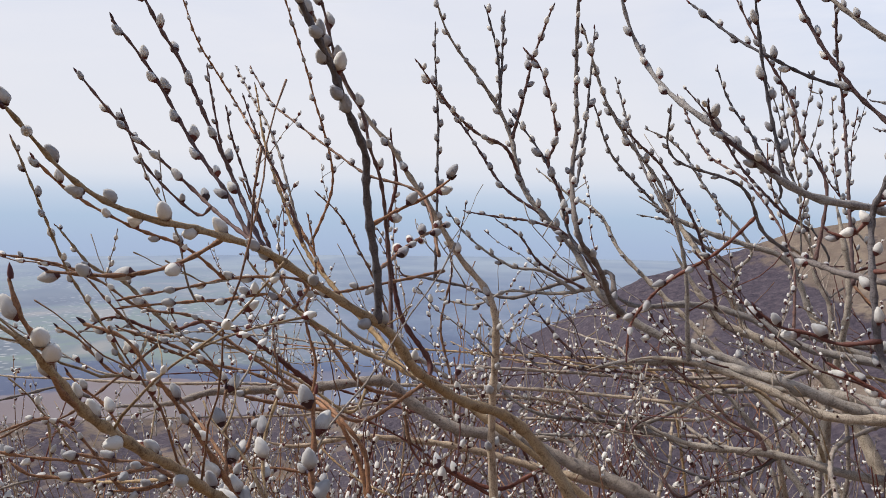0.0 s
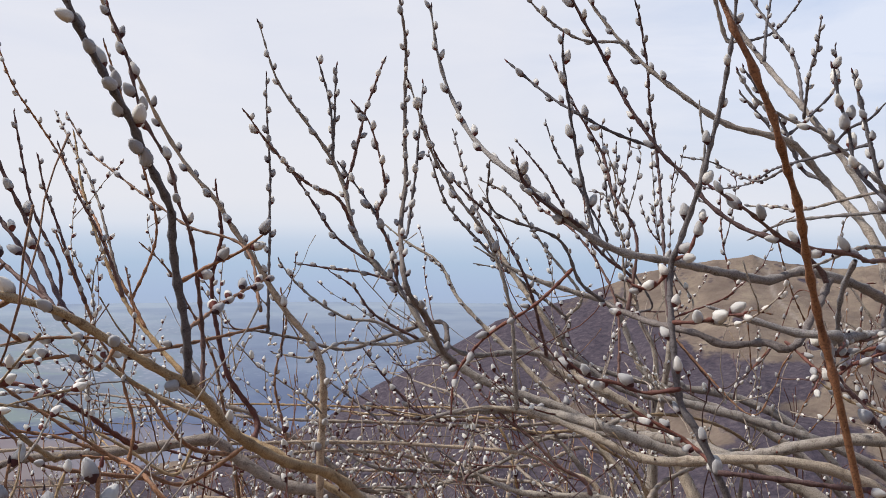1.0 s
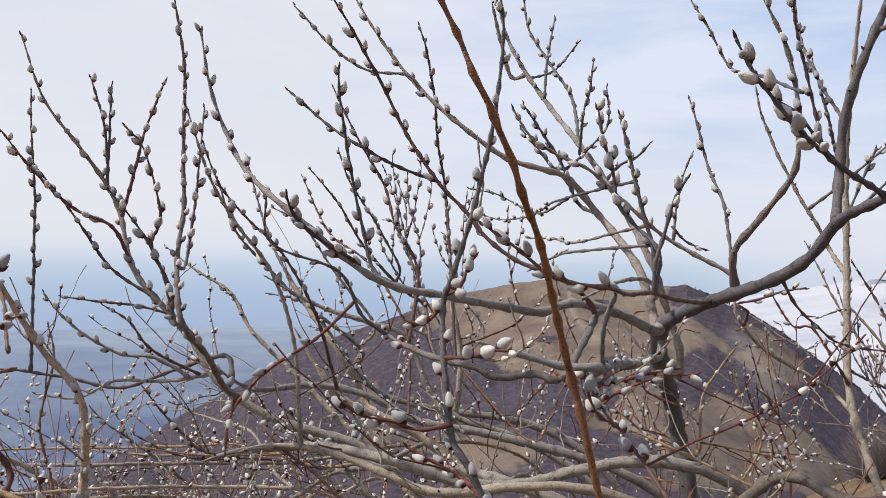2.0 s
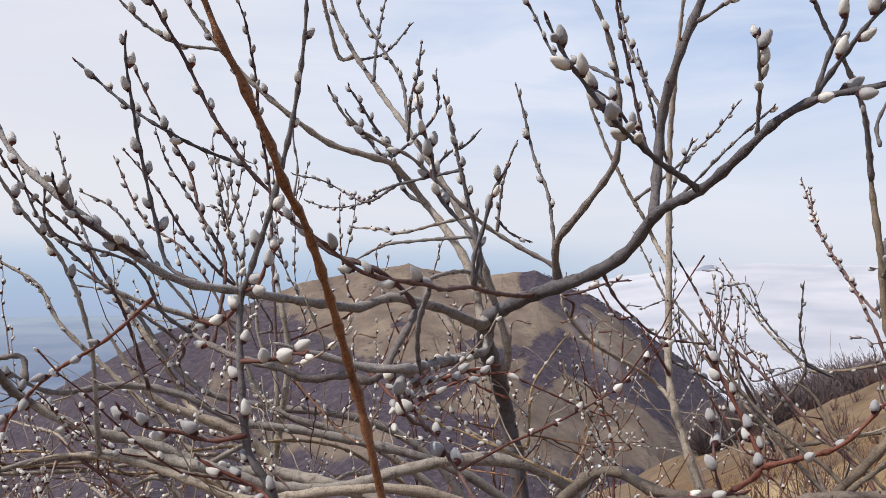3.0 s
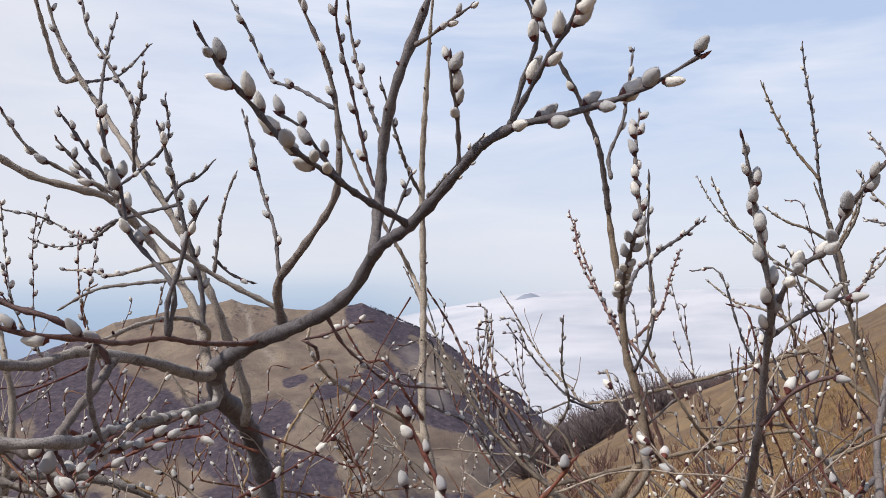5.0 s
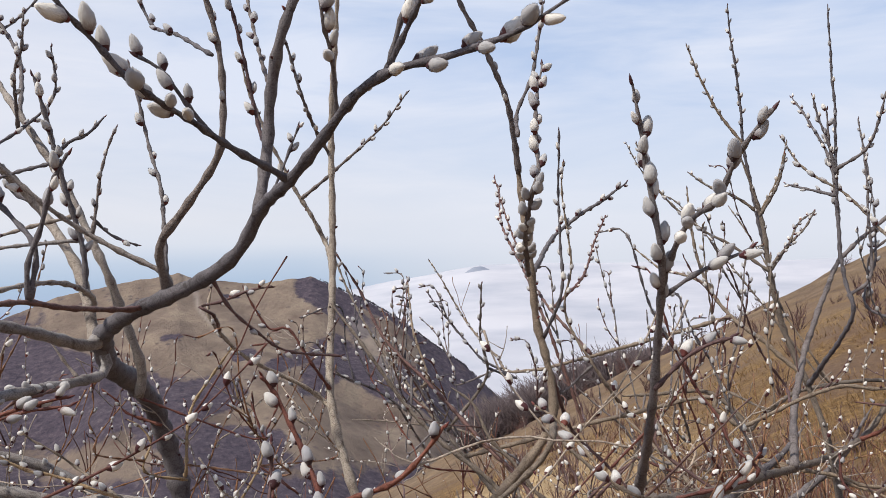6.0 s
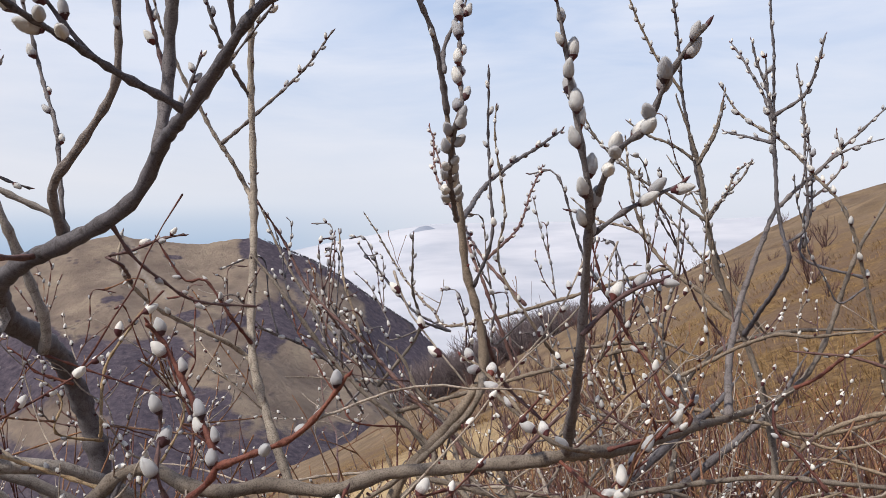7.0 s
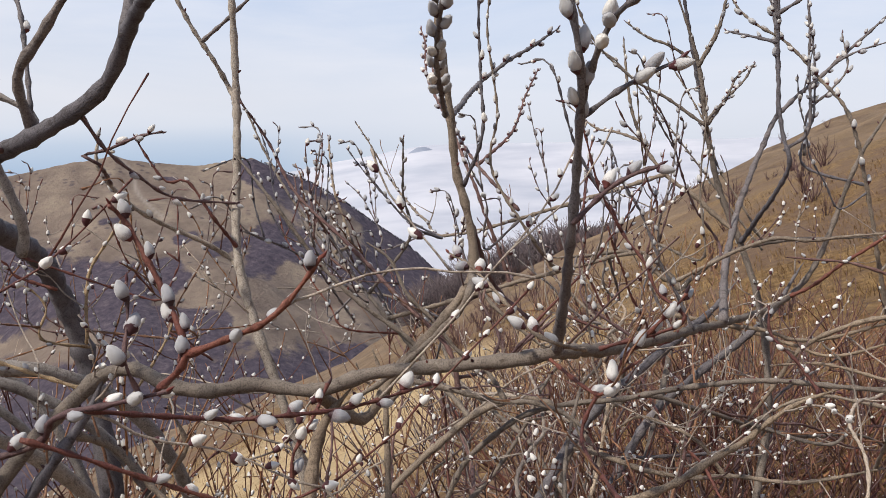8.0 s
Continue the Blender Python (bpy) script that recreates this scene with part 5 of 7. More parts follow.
branch("E", "m", 0.0021, 0.0014, [(1.322, 0.623, 1.384), (1.237, 0.598, 1.41), (1.232, 0.63, 1.423), (1.229, 0.661, 1.452), (1.25, 0.716, 1.473), (1.274, 0.765, 1.479)], cat=(0.020, 0.020, 0.30))
branch("E", "d", 0.0092, 0.0077, [(1.647, 0.945, 1.008), (1.733, 0.939, 1.088), (1.817, 0.927, 1.147), (1.934, 0.898, 1.206), (2.053, 0.852, 1.274), (2.143, 0.84, 1.325)], root=True)
branch("E", "d", 0.0106, 0.0067, [(1.926, 0.999, 0.91), (2.058, 0.968, 1.058), (2.166, 0.906, 1.147), (2.263, 0.836, 1.23), (2.343, 0.791, 1.338)], root=True)
branch("E", "m", 0.0072, 0.0045, [(1.523, 1.046, 1.123), (1.578, 1.011, 1.17), (1.624, 0.968, 1.195), (1.656, 0.927, 1.195), (1.675, 0.887, 1.171), (1.676, 0.862, 1.131)], root=True)
branch("E", "m", 0.0049, 0.0026, [(1.328, 0.584, 1.23), (1.363, 0.54, 1.252), (1.405, 0.518, 1.271), (1.448, 0.508, 1.28), (1.476, 0.472, 1.317), (1.496, 0.434, 1.337)], root=True)
branch("E", "m", 0.0050, 0.0025, [(1.744, 0.937, 1.096), (1.792, 0.786, 1.069), (1.839, 0.697, 1.074), (1.877, 0.607, 1.076), (1.923, 0.504, 1.109)])
branch("E", "m", 0.0046, 0.0025, [(2.022, 1.007, 1.124), (1.991, 0.991, 1.203), (2.009, 1.053, 1.246), (2.019, 1.125, 1.293), (2.034, 1.177, 1.32)])
branch("E", "m", 0.0046, 0.0027, [(2.25, 1.019, 1.224), (2.265, 0.896, 1.211), (2.302, 0.795, 1.183), (2.327, 0.716, 1.167), (2.37, 0.607, 1.208)])
branch("E", "r", 0.0040, 0.0029, [(2.307, 0.804, 1.278), (2.311, 0.757, 1.305), (2.32, 0.698, 1.357), (2.336, 0.606, 1.427)], cat=(0.060, 0.012, 0.50))
branch("E", "d", 0.0092, 0.0054, [(0.949, 1.094, 1.228), (0.969, 1.077, 1.265), (0.995, 1.057, 1.307), (1.009, 1.048, 1.337), (1.018, 1.05, 1.357)], root=True)
branch("E", "m", 0.0083, 0.0075, [(1.122, 0.842, 1.158), (1.146, 0.859, 1.221), (1.174, 0.869, 1.287), (1.194, 0.843, 1.332)], root=True)
branch("E", "m", 0.0075, 0.0050, [(1.141, 1.162, 1.047), (1.156, 1.199, 1.143), (1.195, 1.195, 1.188), (1.187, 1.219, 1.242)], root=True)
branch("E", "m", 0.0049, 0.0028, [(0.985, 1.065, 1.29), (1.031, 1.071, 1.262), (1.055, 1.044, 1.221), (1.082, 1.008, 1.174)])
branch("E", "m", 0.0054, 0.0031, [(1.332, 0.934, 1.126), (1.352, 0.957, 1.206), (1.365, 0.973, 1.27), (1.364, 0.992, 1.322)], root=True)
branch("E", "m", 0.0056, 0.0028, [(1.428, 0.866, 1.426), (1.341, 0.796, 1.426), (1.328, 0.803, 1.4), (1.288, 0.831, 1.357), (1.253, 0.853, 1.328), (1.208, 0.882, 1.299)])
branch("B", "s", 0.0100, 0.0056, [(0.843, 1.91, 1.246), (0.852, 1.879, 1.378), (0.858, 1.889, 1.47), (0.848, 1.898, 1.539), (0.849, 1.954, 1.632)], root=True)
branch("C", "d", 0.0025, 0.0013, [(0.9, 1.22, 1.785), (0.866, 1.349, 1.772), (0.891, 1.495, 1.77), (0.916, 1.64, 1.754), (0.889, 1.729, 1.751), (0.867, 1.815, 1.77)], cat=(0.020, 0.013, 0.50))
branch("C", "d", 0.0025, 0.0013, [(0.875, 1.399, 1.771), (0.87, 1.505, 1.75), (0.863, 1.605, 1.776), (0.826, 1.619, 1.795), (0.778, 1.634, 1.805)], cat=(0.014, 0.013, 0.30))
branch("C", "k", 0.0015, 0.0012, [(0.623, 1.163, 1.69), (0.628, 1.212, 1.704), (0.635, 1.206, 1.767), (0.629, 1.204, 1.802), (0.624, 1.2, 1.837)])
branch("C", "d", 0.0022, 0.0016, [(0.866, 0.776, 1.763), (0.841, 0.781, 1.794), (0.827, 0.786, 1.815), (0.811, 0.795, 1.826)], cat=(0.015, 0.021, 0.30))
branch("C", "d", 0.0018, 0.0012, [(0.994, 0.891, 1.712), (1.013, 0.883, 1.76), (1.018, 0.877, 1.78), (1.022, 0.871, 1.796)], cat=(0.013, 0.014, 0.40))
branch("D", "d", 0.0033, 0.0019, [(1.351, 1.26, 1.822), (1.3, 1.232, 1.86), (1.244, 1.185, 1.897), (1.226, 1.184, 1.944), (1.208, 1.183, 1.992)], cat=(0.020, 0.015, 0.30))
branch("E", "d", 0.0024, 0.0012, [(1.43, 0.881, 1.541), (1.422, 0.841, 1.606), (1.421, 0.842, 1.674), (1.417, 0.839, 1.749), (1.41, 0.831, 1.822)], cat=(0.026, 0.013, 0.30))
branch("E", "d", 0.0050, 0.0018, [(2.3, 0.98, 1.618), (2.266, 0.99, 1.746), (2.237, 0.998, 1.864), (2.214, 0.996, 1.992), (2.183, 0.996, 2.116), (2.168, 0.993, 2.17)], cat=(0.017, 0.013, 0.55))
branch("E", "m", 0.0037, 0.0018, [(2.233, 0.998, 1.885), (2.202, 1.036, 1.955), (2.172, 1.06, 2.026), (2.144, 1.076, 2.099)], cat=(0.016, 0.013, 0.25))
branch("E", "m", 0.0037, 0.0018, [(2.271, 0.989, 1.735), (2.274, 0.947, 1.808), (2.276, 0.924, 1.888)], cat=(0.016, 0.012, 0.25))
branch("E", "m", 0.0037, 0.0018, [(2.266, 0.99, 1.746), (2.231, 1.03, 1.783), (2.207, 1.068, 1.803), (2.184, 1.102, 1.833)], cat=(0.016, 0.012, 0.30))
branch("E", "m", 0.0035, 0.0017, [(2.268, 0.956, 1.587), (2.193, 0.924, 1.626), (2.275, 0.927, 1.672), (2.35, 0.936, 1.721), (2.43, 0.935, 1.747)], cat=(0.016, 0.012, 0.25))
branch("E", "d", 0.0053, 0.0018, [(2.251, 0.88, 1.387), (2.156, 0.753, 1.53), (2.154, 0.765, 1.614), (2.148, 0.771, 1.76), (2.131, 0.764, 1.915), (2.106, 0.76, 2.044), (2.091, 0.756, 2.101)], cat=(0.026, 0.012, 0.60))
branch("E", "d", 0.0035, 0.0018, [(2.146, 0.77, 1.78), (2.158, 0.795, 1.853), (2.163, 0.83, 1.911), (2.17, 0.862, 1.96)], cat=(0.014, 0.013, 0.15))
branch("E", "d", 0.0035, 0.0018, [(2.144, 0.769, 1.799), (2.133, 0.779, 1.865), (2.122, 0.79, 1.907), (2.112, 0.797, 1.946)], cat=(0.014, 0.013, 0.15))
branch("E", "d", 0.0035, 0.0018, [(2.143, 0.769, 1.809), (2.159, 0.723, 1.84), (2.161, 0.698, 1.889), (2.158, 0.682, 1.945)], cat=(0.016, 0.013, 0.35))
branch("E", "d", 0.0035, 0.0018, [(2.274, 0.807, 1.567), (2.3, 0.77, 1.611), (2.304, 0.775, 1.735), (2.304, 0.778, 1.836), (2.298, 0.787, 1.92)], cat=(0.016, 0.013, 0.30))
branch("E", "d", 0.0035, 0.0018, [(2.148, 0.771, 1.76), (2.141, 0.817, 1.774), (2.134, 0.863, 1.788)], cat=(0.016, 0.013, 0.30))
branch("E", "p", 0.0038, 0.0019, [(1.433, 0.9, 1.266), (1.443, 0.931, 1.323), (1.434, 1.01, 1.38), (1.413, 1.096, 1.458), (1.387, 1.172, 1.525), (1.376, 1.226, 1.605), (1.339, 1.234, 1.664)], cat=(0.040, 0.012, 0.20))
branch("E", "m", 0.0067, 0.0038, [(2.26, 1.03, 1.175), (2.339, 1.053, 1.259), (2.422, 1.043, 1.299), (2.508, 1.016, 1.332), (2.537, 0.894, 1.364), (2.564, 0.726, 1.376)], root=True)
branch("E", "m", 0.0058, 0.0033, [(2.273, 1.019, 1.273), (2.26, 1.053, 1.32), (2.233, 1.106, 1.355), (2.178, 1.187, 1.348), (2.133, 1.246, 1.342)])
branch("E", "m", 0.0043, 0.0024, [(1.361, 0.968, 1.249), (1.437, 0.968, 1.301), (1.388, 1.058, 1.385), (1.354, 1.111, 1.453), (1.322, 1.157, 1.533), (1.305, 1.206, 1.587)])
branch("B", "s", 0.0115, 0.0040, [(0.721, 1.316, 1.301), (0.638, 1.352, 1.29), (0.594, 1.371, 1.295), (0.549, 1.393, 1.316), (0.491, 1.437, 1.338), (0.425, 1.469, 1.354), (0.367, 1.503, 1.353), (0.33, 1.508, 1.343)], root=True)
branch("B", "s", 0.0171, 0.0067, [(0.859, 1.637, 1.056), (0.816, 1.691, 1.167), (0.775, 1.73, 1.256), (0.72, 1.761, 1.305), (0.641, 1.795, 1.344), (0.578, 1.818, 1.374), (0.525, 1.84, 1.44), (0.48, 1.857, 1.521)], root=True)
branch("B", "s", 0.0113, 0.0046, [(0.757, 1.378, 1.177), (0.67, 1.421, 1.184), (0.609, 1.45, 1.197), (0.535, 1.477, 1.201), (0.456, 1.5, 1.203), (0.402, 1.517, 1.216), (0.347, 1.535, 1.241)], root=True)
branch("B", "s", 0.0067, 0.0037, [(0.736, 1.752, 1.291), (0.638, 1.777, 1.243), (0.555, 1.8, 1.231), (0.478, 1.809, 1.186), (0.388, 1.818, 1.147), (0.285, 1.828, 1.128), (0.18, 1.838, 1.128)])
branch("B", "s", 0.0085, 0.0055, [(0.716, 1.698, 1.053), (0.654, 1.747, 1.137), (0.616, 1.772, 1.187), (0.581, 1.792, 1.228), (0.533, 1.806, 1.235)], root=True)
branch("B", "s", 0.0099, 0.0056, [(0.846, 1.975, 1.026), (0.868, 2.009, 1.197), (0.88, 2.025, 1.311), (0.879, 2.036, 1.388), (0.848, 2.055, 1.463), (0.836, 2.065, 1.567)], root=True)
branch("B", "d", 0.0051, 0.0023, [(0.341, 1.728, 1.439), (0.332, 1.761, 1.477), (0.252, 1.815, 1.452), (0.149, 1.814, 1.418), (0.05, 1.813, 1.439), (-0.045, 1.807, 1.457), (-0.099, 1.801, 1.464)])
branch("B", "p", 0.0036, 0.0015, [(0.316, 1.595, 1.436), (0.25, 1.622, 1.541), (0.185, 1.626, 1.576), (0.112, 1.626, 1.586), (0.05, 1.624, 1.595)], cat=(0.024, 0.012, 0.30))
branch("B", "p", 0.0033, 0.0016, [(0.284, 1.728, 1.444), (0.197, 1.721, 1.494), (0.157, 1.725, 1.546), (0.109, 1.726, 1.577)], cat=(0.026, 0.011, 0.30))
branch("B", "s", 0.0045, 0.0017, [(0.324, 1.72, 1.45), (0.224, 1.739, 1.435), (0.135, 1.745, 1.438), (0.069, 1.744, 1.409), (0.001, 1.744, 1.419)], cat=(0.026, 0.012, 0.40))
branch("B", "s", 0.0039, 0.0017, [(0.264, 1.731, 1.441), (0.201, 1.745, 1.479), (0.135, 1.75, 1.488), (0.056, 1.754, 1.543), (0.01, 1.755, 1.599)], cat=(0.026, 0.012, 0.40))
branch("A", "o", 0.0040, 0.0017, [(-0.056, 1.734, 1.127), (-0.09, 1.769, 1.289), (-0.115, 1.784, 1.401), (-0.162, 1.788, 1.504), (-0.209, 1.785, 1.584), (-0.254, 1.778, 1.629)], cat=(0.026, 0.012, 0.40))
branch("A", "o", 0.0037, 0.0018, [(0.035, 1.832, 1.097), (0.023, 1.865, 1.225), (-0.003, 1.885, 1.342), (0.019, 1.899, 1.463), (0.006, 1.903, 1.536)], cat=(0.026, 0.012, 0.40))
branch("A", "o", 0.0029, 0.0014, [(-0.202, 1.445, 1.285), (-0.196, 1.458, 1.344), (-0.216, 1.467, 1.419), (-0.2, 1.478, 1.494), (-0.215, 1.48, 1.589)], cat=(0.026, 0.012, 0.40))
branch("A", "o", 0.0025, 0.0013, [(-0.169, 1.243, 1.334), (-0.287, 1.242, 1.415), (-0.333, 1.233, 1.448), (-0.398, 1.212, 1.461), (-0.446, 1.196, 1.498), (-0.493, 1.178, 1.522), (-0.56, 1.145, 1.538)], cat=(0.024, 0.012, 0.30))
branch("A", "o", 0.0019, 0.0010, [(-0.177, 0.881, 1.335), (-0.242, 0.932, 1.392), (-0.271, 0.927, 1.416), (-0.314, 0.913, 1.431), (-0.347, 0.906, 1.467), (-0.367, 0.899, 1.48)], cat=(0.024, 0.014, 0.30))
branch("A", "o", 0.0027, 0.0015, [(-0.123, 1.181, 1.327), (-0.236, 1.139, 1.357), (-0.272, 1.137, 1.395), (-0.307, 1.13, 1.417), (-0.348, 1.119, 1.433), (-0.387, 1.106, 1.449)], cat=(0.024, 0.015, 0.30))
branch("A", "p", 0.0034, 0.0014, [(-0.252, 1.625, 1.533), (-0.288, 1.62, 1.638), (-0.332, 1.606, 1.729), (-0.354, 1.594, 1.8)], cat=(0.026, 0.013, 0.35))
branch("A", "p", 0.0029, 0.0014, [(-0.311, 1.455, 1.514), (-0.31, 1.459, 1.588), (-0.345, 1.449, 1.672), (-0.36, 1.439, 1.754), (-0.37, 1.427, 1.829)], cat=(0.026, 0.012, 0.35))
branch("A", "p", 0.0031, 0.0015, [(-0.298, 1.562, 1.526), (-0.335, 1.556, 1.636), (-0.362, 1.545, 1.725), (-0.37, 1.539, 1.773)], cat=(0.026, 0.012, 0.35))
branch("C", "d", 0.0036, 0.0021, [(0.92, 1.374, 1.742), (0.903, 1.418, 1.764), (0.876, 1.426, 1.832), (0.84, 1.435, 1.89), (0.807, 1.442, 1.938)], cat=(0.018, 0.018, 0.20))
branch("C", "d", 0.0031, 0.0021, [(0.891, 1.421, 1.793), (0.851, 1.437, 1.842), (0.806, 1.451, 1.896)], cat=(0.018, 0.017, 0.20))
branch("C", "d", 0.0028, 0.0017, [(0.925, 1.453, 1.855), (0.902, 1.397, 1.923), (0.908, 1.385, 1.958), (0.908, 1.373, 2.007)], cat=(0.014, 0.015, 0.30))
branch("C", "d", 0.0027, 0.0016, [(0.88, 1.425, 1.822), (0.949, 1.447, 1.875), (0.969, 1.428, 1.912), (0.961, 1.419, 1.977)], cat=(0.016, 0.015, 0.20))
branch("C", "d", 0.0038, 0.0029, [(0.924, 1.206, 1.614), (0.924, 1.209, 1.664), (0.905, 1.216, 1.747), (0.889, 1.219, 1.814), (0.869, 1.218, 1.889)], cat=(0.018, 0.020, 0.20))
branch("E", "m", 0.0027, 0.0013, [(2.68, 1.017, 1.317), (2.541, 1.303, 1.747), (2.496, 1.37, 1.821), (2.461, 1.412, 1.89), (2.437, 1.436, 1.954)], cat=(0.013, 0.013, 0.20))
branch("C", "k", 0.0044, 0.0033, [(0.89, 1.605, 2.032), (0.869, 1.633, 2.03), (0.841, 1.624, 2.094), (0.816, 1.609, 2.166)])
branch("C", "d", 0.0022, 0.0011, [(0.902, 1.125, 1.689), (0.911, 1.132, 1.737), (0.915, 1.126, 1.772), (0.922, 1.12, 1.801), (0.927, 1.115, 1.816)], cat=(0.020, 0.013, 0.20))
branch("C", "d", 0.0018, 0.0011, [(0.901, 1.128, 1.71), (0.925, 1.128, 1.689), (0.953, 1.117, 1.676)], cat=(0.020, 0.012, 0.30))
branch("A", "o", 0.0033, 0.0027, [(-0.081, 1.226, 1.192), (-0.091, 1.238, 1.232), (-0.107, 1.246, 1.266), (-0.126, 1.252, 1.297), (-0.163, 1.301, 1.31), (-0.193, 1.348, 1.312), (-0.244, 1.34, 1.321)], root=True)
branch("A", "o", 0.0034, 0.0018, [(-0.011, 1.45, 1.314), (-0.118, 1.449, 1.248), (-0.202, 1.445, 1.285), (-0.294, 1.434, 1.326), (-0.382, 1.414, 1.349), (-0.433, 1.35, 1.391), (-0.458, 1.293, 1.438), (-0.5, 1.282, 1.489), (-0.521, 1.274, 1.506)], cat=(0.030, 0.014, 0.40))
branch("A", "y", 0.0031, 0.0014, [(-0.122, 1.576, 1.279), (-0.15, 1.546, 1.238), (-0.231, 1.544, 1.287), (-0.319, 1.535, 1.338), (-0.354, 1.478, 1.365), (-0.4, 1.414, 1.386), (-0.459, 1.395, 1.397), (-0.499, 1.381, 1.403)], cat=(0.030, 0.012, 0.40))
branch("A", "o", 0.0018, 0.0012, [(-0.222, 0.87, 1.337), (-0.271, 0.847, 1.327), (-0.298, 0.844, 1.35), (-0.327, 0.834, 1.36), (-0.354, 0.822, 1.366), (-0.381, 0.811, 1.374)], cat=(0.022, 0.014, 0.10))
branch("A", "o", 0.0017, 0.0012, [(-0.253, 0.86, 1.346), (-0.269, 0.802, 1.358), (-0.291, 0.791, 1.355), (-0.313, 0.783, 1.36), (-0.335, 0.774, 1.365), (-0.348, 0.77, 1.376)], cat=(0.022, 0.015, 0.10))
branch("A", "o", 0.0022, 0.0013, [(-0.154, 0.827, 1.317), (-0.282, 0.907, 1.354), (-0.302, 0.905, 1.373), (-0.32, 0.904, 1.399), (-0.339, 0.9, 1.415), (-0.355, 0.896, 1.433)], cat=(0.024, 0.017, 0.10))
branch("A", "o", 0.0018, 0.0011, [(-0.342, 0.983, 1.293), (-0.386, 0.975, 1.352), (-0.414, 0.966, 1.367), (-0.434, 0.955, 1.363), (-0.457, 0.939, 1.354)], cat=(0.026, 0.012, 0.20))
branch("A", "o", 0.0019, 0.0012, [(-0.338, 1.122, 1.429), (-0.434, 1.064, 1.346), (-0.468, 1.047, 1.342), (-0.499, 1.026, 1.326)])
branch("A", "d", 0.0019, 0.0012, [(-0.412, 1.077, 1.365), (-0.443, 1.069, 1.38), (-0.476, 1.051, 1.375), (-0.508, 1.032, 1.369)])
branch("A", "o", 0.0018, 0.0012, [(-0.232, 0.865, 1.335), (-0.264, 0.858, 1.352), (-0.289, 0.85, 1.356), (-0.327, 0.836, 1.368)], cat=(0.022, 0.015, 0.10))
branch("A", "o", 0.0019, 0.0013, [(-0.171, 0.872, 1.303), (-0.208, 0.917, 1.305), (-0.236, 0.912, 1.318), (-0.263, 0.902, 1.314), (-0.304, 0.886, 1.313)], cat=(0.024, 0.015, 0.10))
branch("A", "y", 0.0019, 0.0012, [(-0.236, 0.912, 1.318), (-0.432, 1.043, 1.271), (-0.447, 1.047, 1.304), (-0.453, 1.053, 1.338), (-0.47, 1.052, 1.365)], cat=(0.028, 0.012, 0.20))
branch("A", "o", 0.0021, 0.0012, [(-0.154, 0.827, 1.317), (-0.171, 0.872, 1.303), (-0.177, 0.881, 1.335), (-0.165, 0.892, 1.361), (-0.161, 0.901, 1.389)], cat=(0.022, 0.017, 0.20))
branch("A", "o", 0.0021, 0.0014, [(-0.067, 1.134, 1.228), (-0.092, 1.031, 1.249), (-0.12, 1.037, 1.28), (-0.16, 1.034, 1.294), (-0.199, 1.025, 1.296)], cat=(0.024, 0.015, 0.20))
branch("B", "s", 0.0061, 0.0035, [(0.66, 1.743, 1.129), (0.519, 1.782, 1.119), (0.466, 1.799, 1.136), (0.388, 1.82, 1.156), (0.302, 1.786, 1.174), (0.207, 1.749, 1.19), (0.139, 1.761, 1.226), (0.105, 1.771, 1.269)])
branch("B", "s", 0.0077, 0.0041, [(0.595, 1.425, 1.32), (0.565, 1.493, 1.308), (0.496, 1.519, 1.331), (0.423, 1.54, 1.34), (0.338, 1.557, 1.336), (0.27, 1.564, 1.318)])
branch("A", "r", 0.0046, 0.0035, [(0.235, 1.666, 1.128), (0.185, 1.719, 1.078), (0.129, 1.713, 1.051), (0.074, 1.717, 1.059), (0.017, 1.725, 1.084), (-0.034, 1.727, 1.099), (-0.063, 1.736, 1.136)])
branch("B", "d", 0.0045, 0.0019, [(0.447, 1.804, 1.141), (0.393, 1.915, 1.121), (0.322, 1.937, 1.165), (0.26, 1.954, 1.21), (0.185, 1.972, 1.269), (0.121, 1.983, 1.318), (0.083, 1.989, 1.355)], cat=(0.028, 0.012, 0.50))
branch("B", "p", 0.0037, 0.0018, [(0.37, 1.847, 1.262), (0.298, 1.861, 1.279), (0.25, 1.874, 1.324), (0.214, 1.883, 1.365), (0.184, 1.89, 1.406)], cat=(0.026, 0.013, 0.40))
branch("B", "p", 0.0043, 0.0018, [(0.562, 1.798, 1.231), (0.468, 1.826, 1.253), (0.39, 1.844, 1.262), (0.309, 1.856, 1.262), (0.239, 1.867, 1.277), (0.167, 1.879, 1.316)], cat=(0.030, 0.012, 0.40))
branch("B", "d", 0.0033, 0.0022, [(0.577, 1.462, 1.199), (0.525, 1.566, 1.124), (0.441, 1.592, 1.135), (0.373, 1.616, 1.168), (0.354, 1.632, 1.216), (0.304, 1.649, 1.254)])
branch("B", "p", 0.0031, 0.0021, [(0.504, 1.573, 1.127), (0.416, 1.485, 1.119), (0.373, 1.515, 1.187), (0.346, 1.53, 1.222), (0.394, 1.528, 1.253)])
branch("B", "p", 0.0036, 0.0021, [(0.556, 1.469, 1.2), (0.544, 1.481, 1.229), (0.502, 1.5, 1.252), (0.459, 1.522, 1.295), (0.414, 1.54, 1.33), (0.377, 1.555, 1.367)])
branch("B", "s", 0.0073, 0.0058, [(0.676, 1.78, 1.327), (0.66, 1.924, 1.342), (0.635, 1.937, 1.392), (0.584, 1.957, 1.476), (0.551, 2.018, 1.54), (0.515, 2.076, 1.606), (0.483, 2.08, 1.664)])
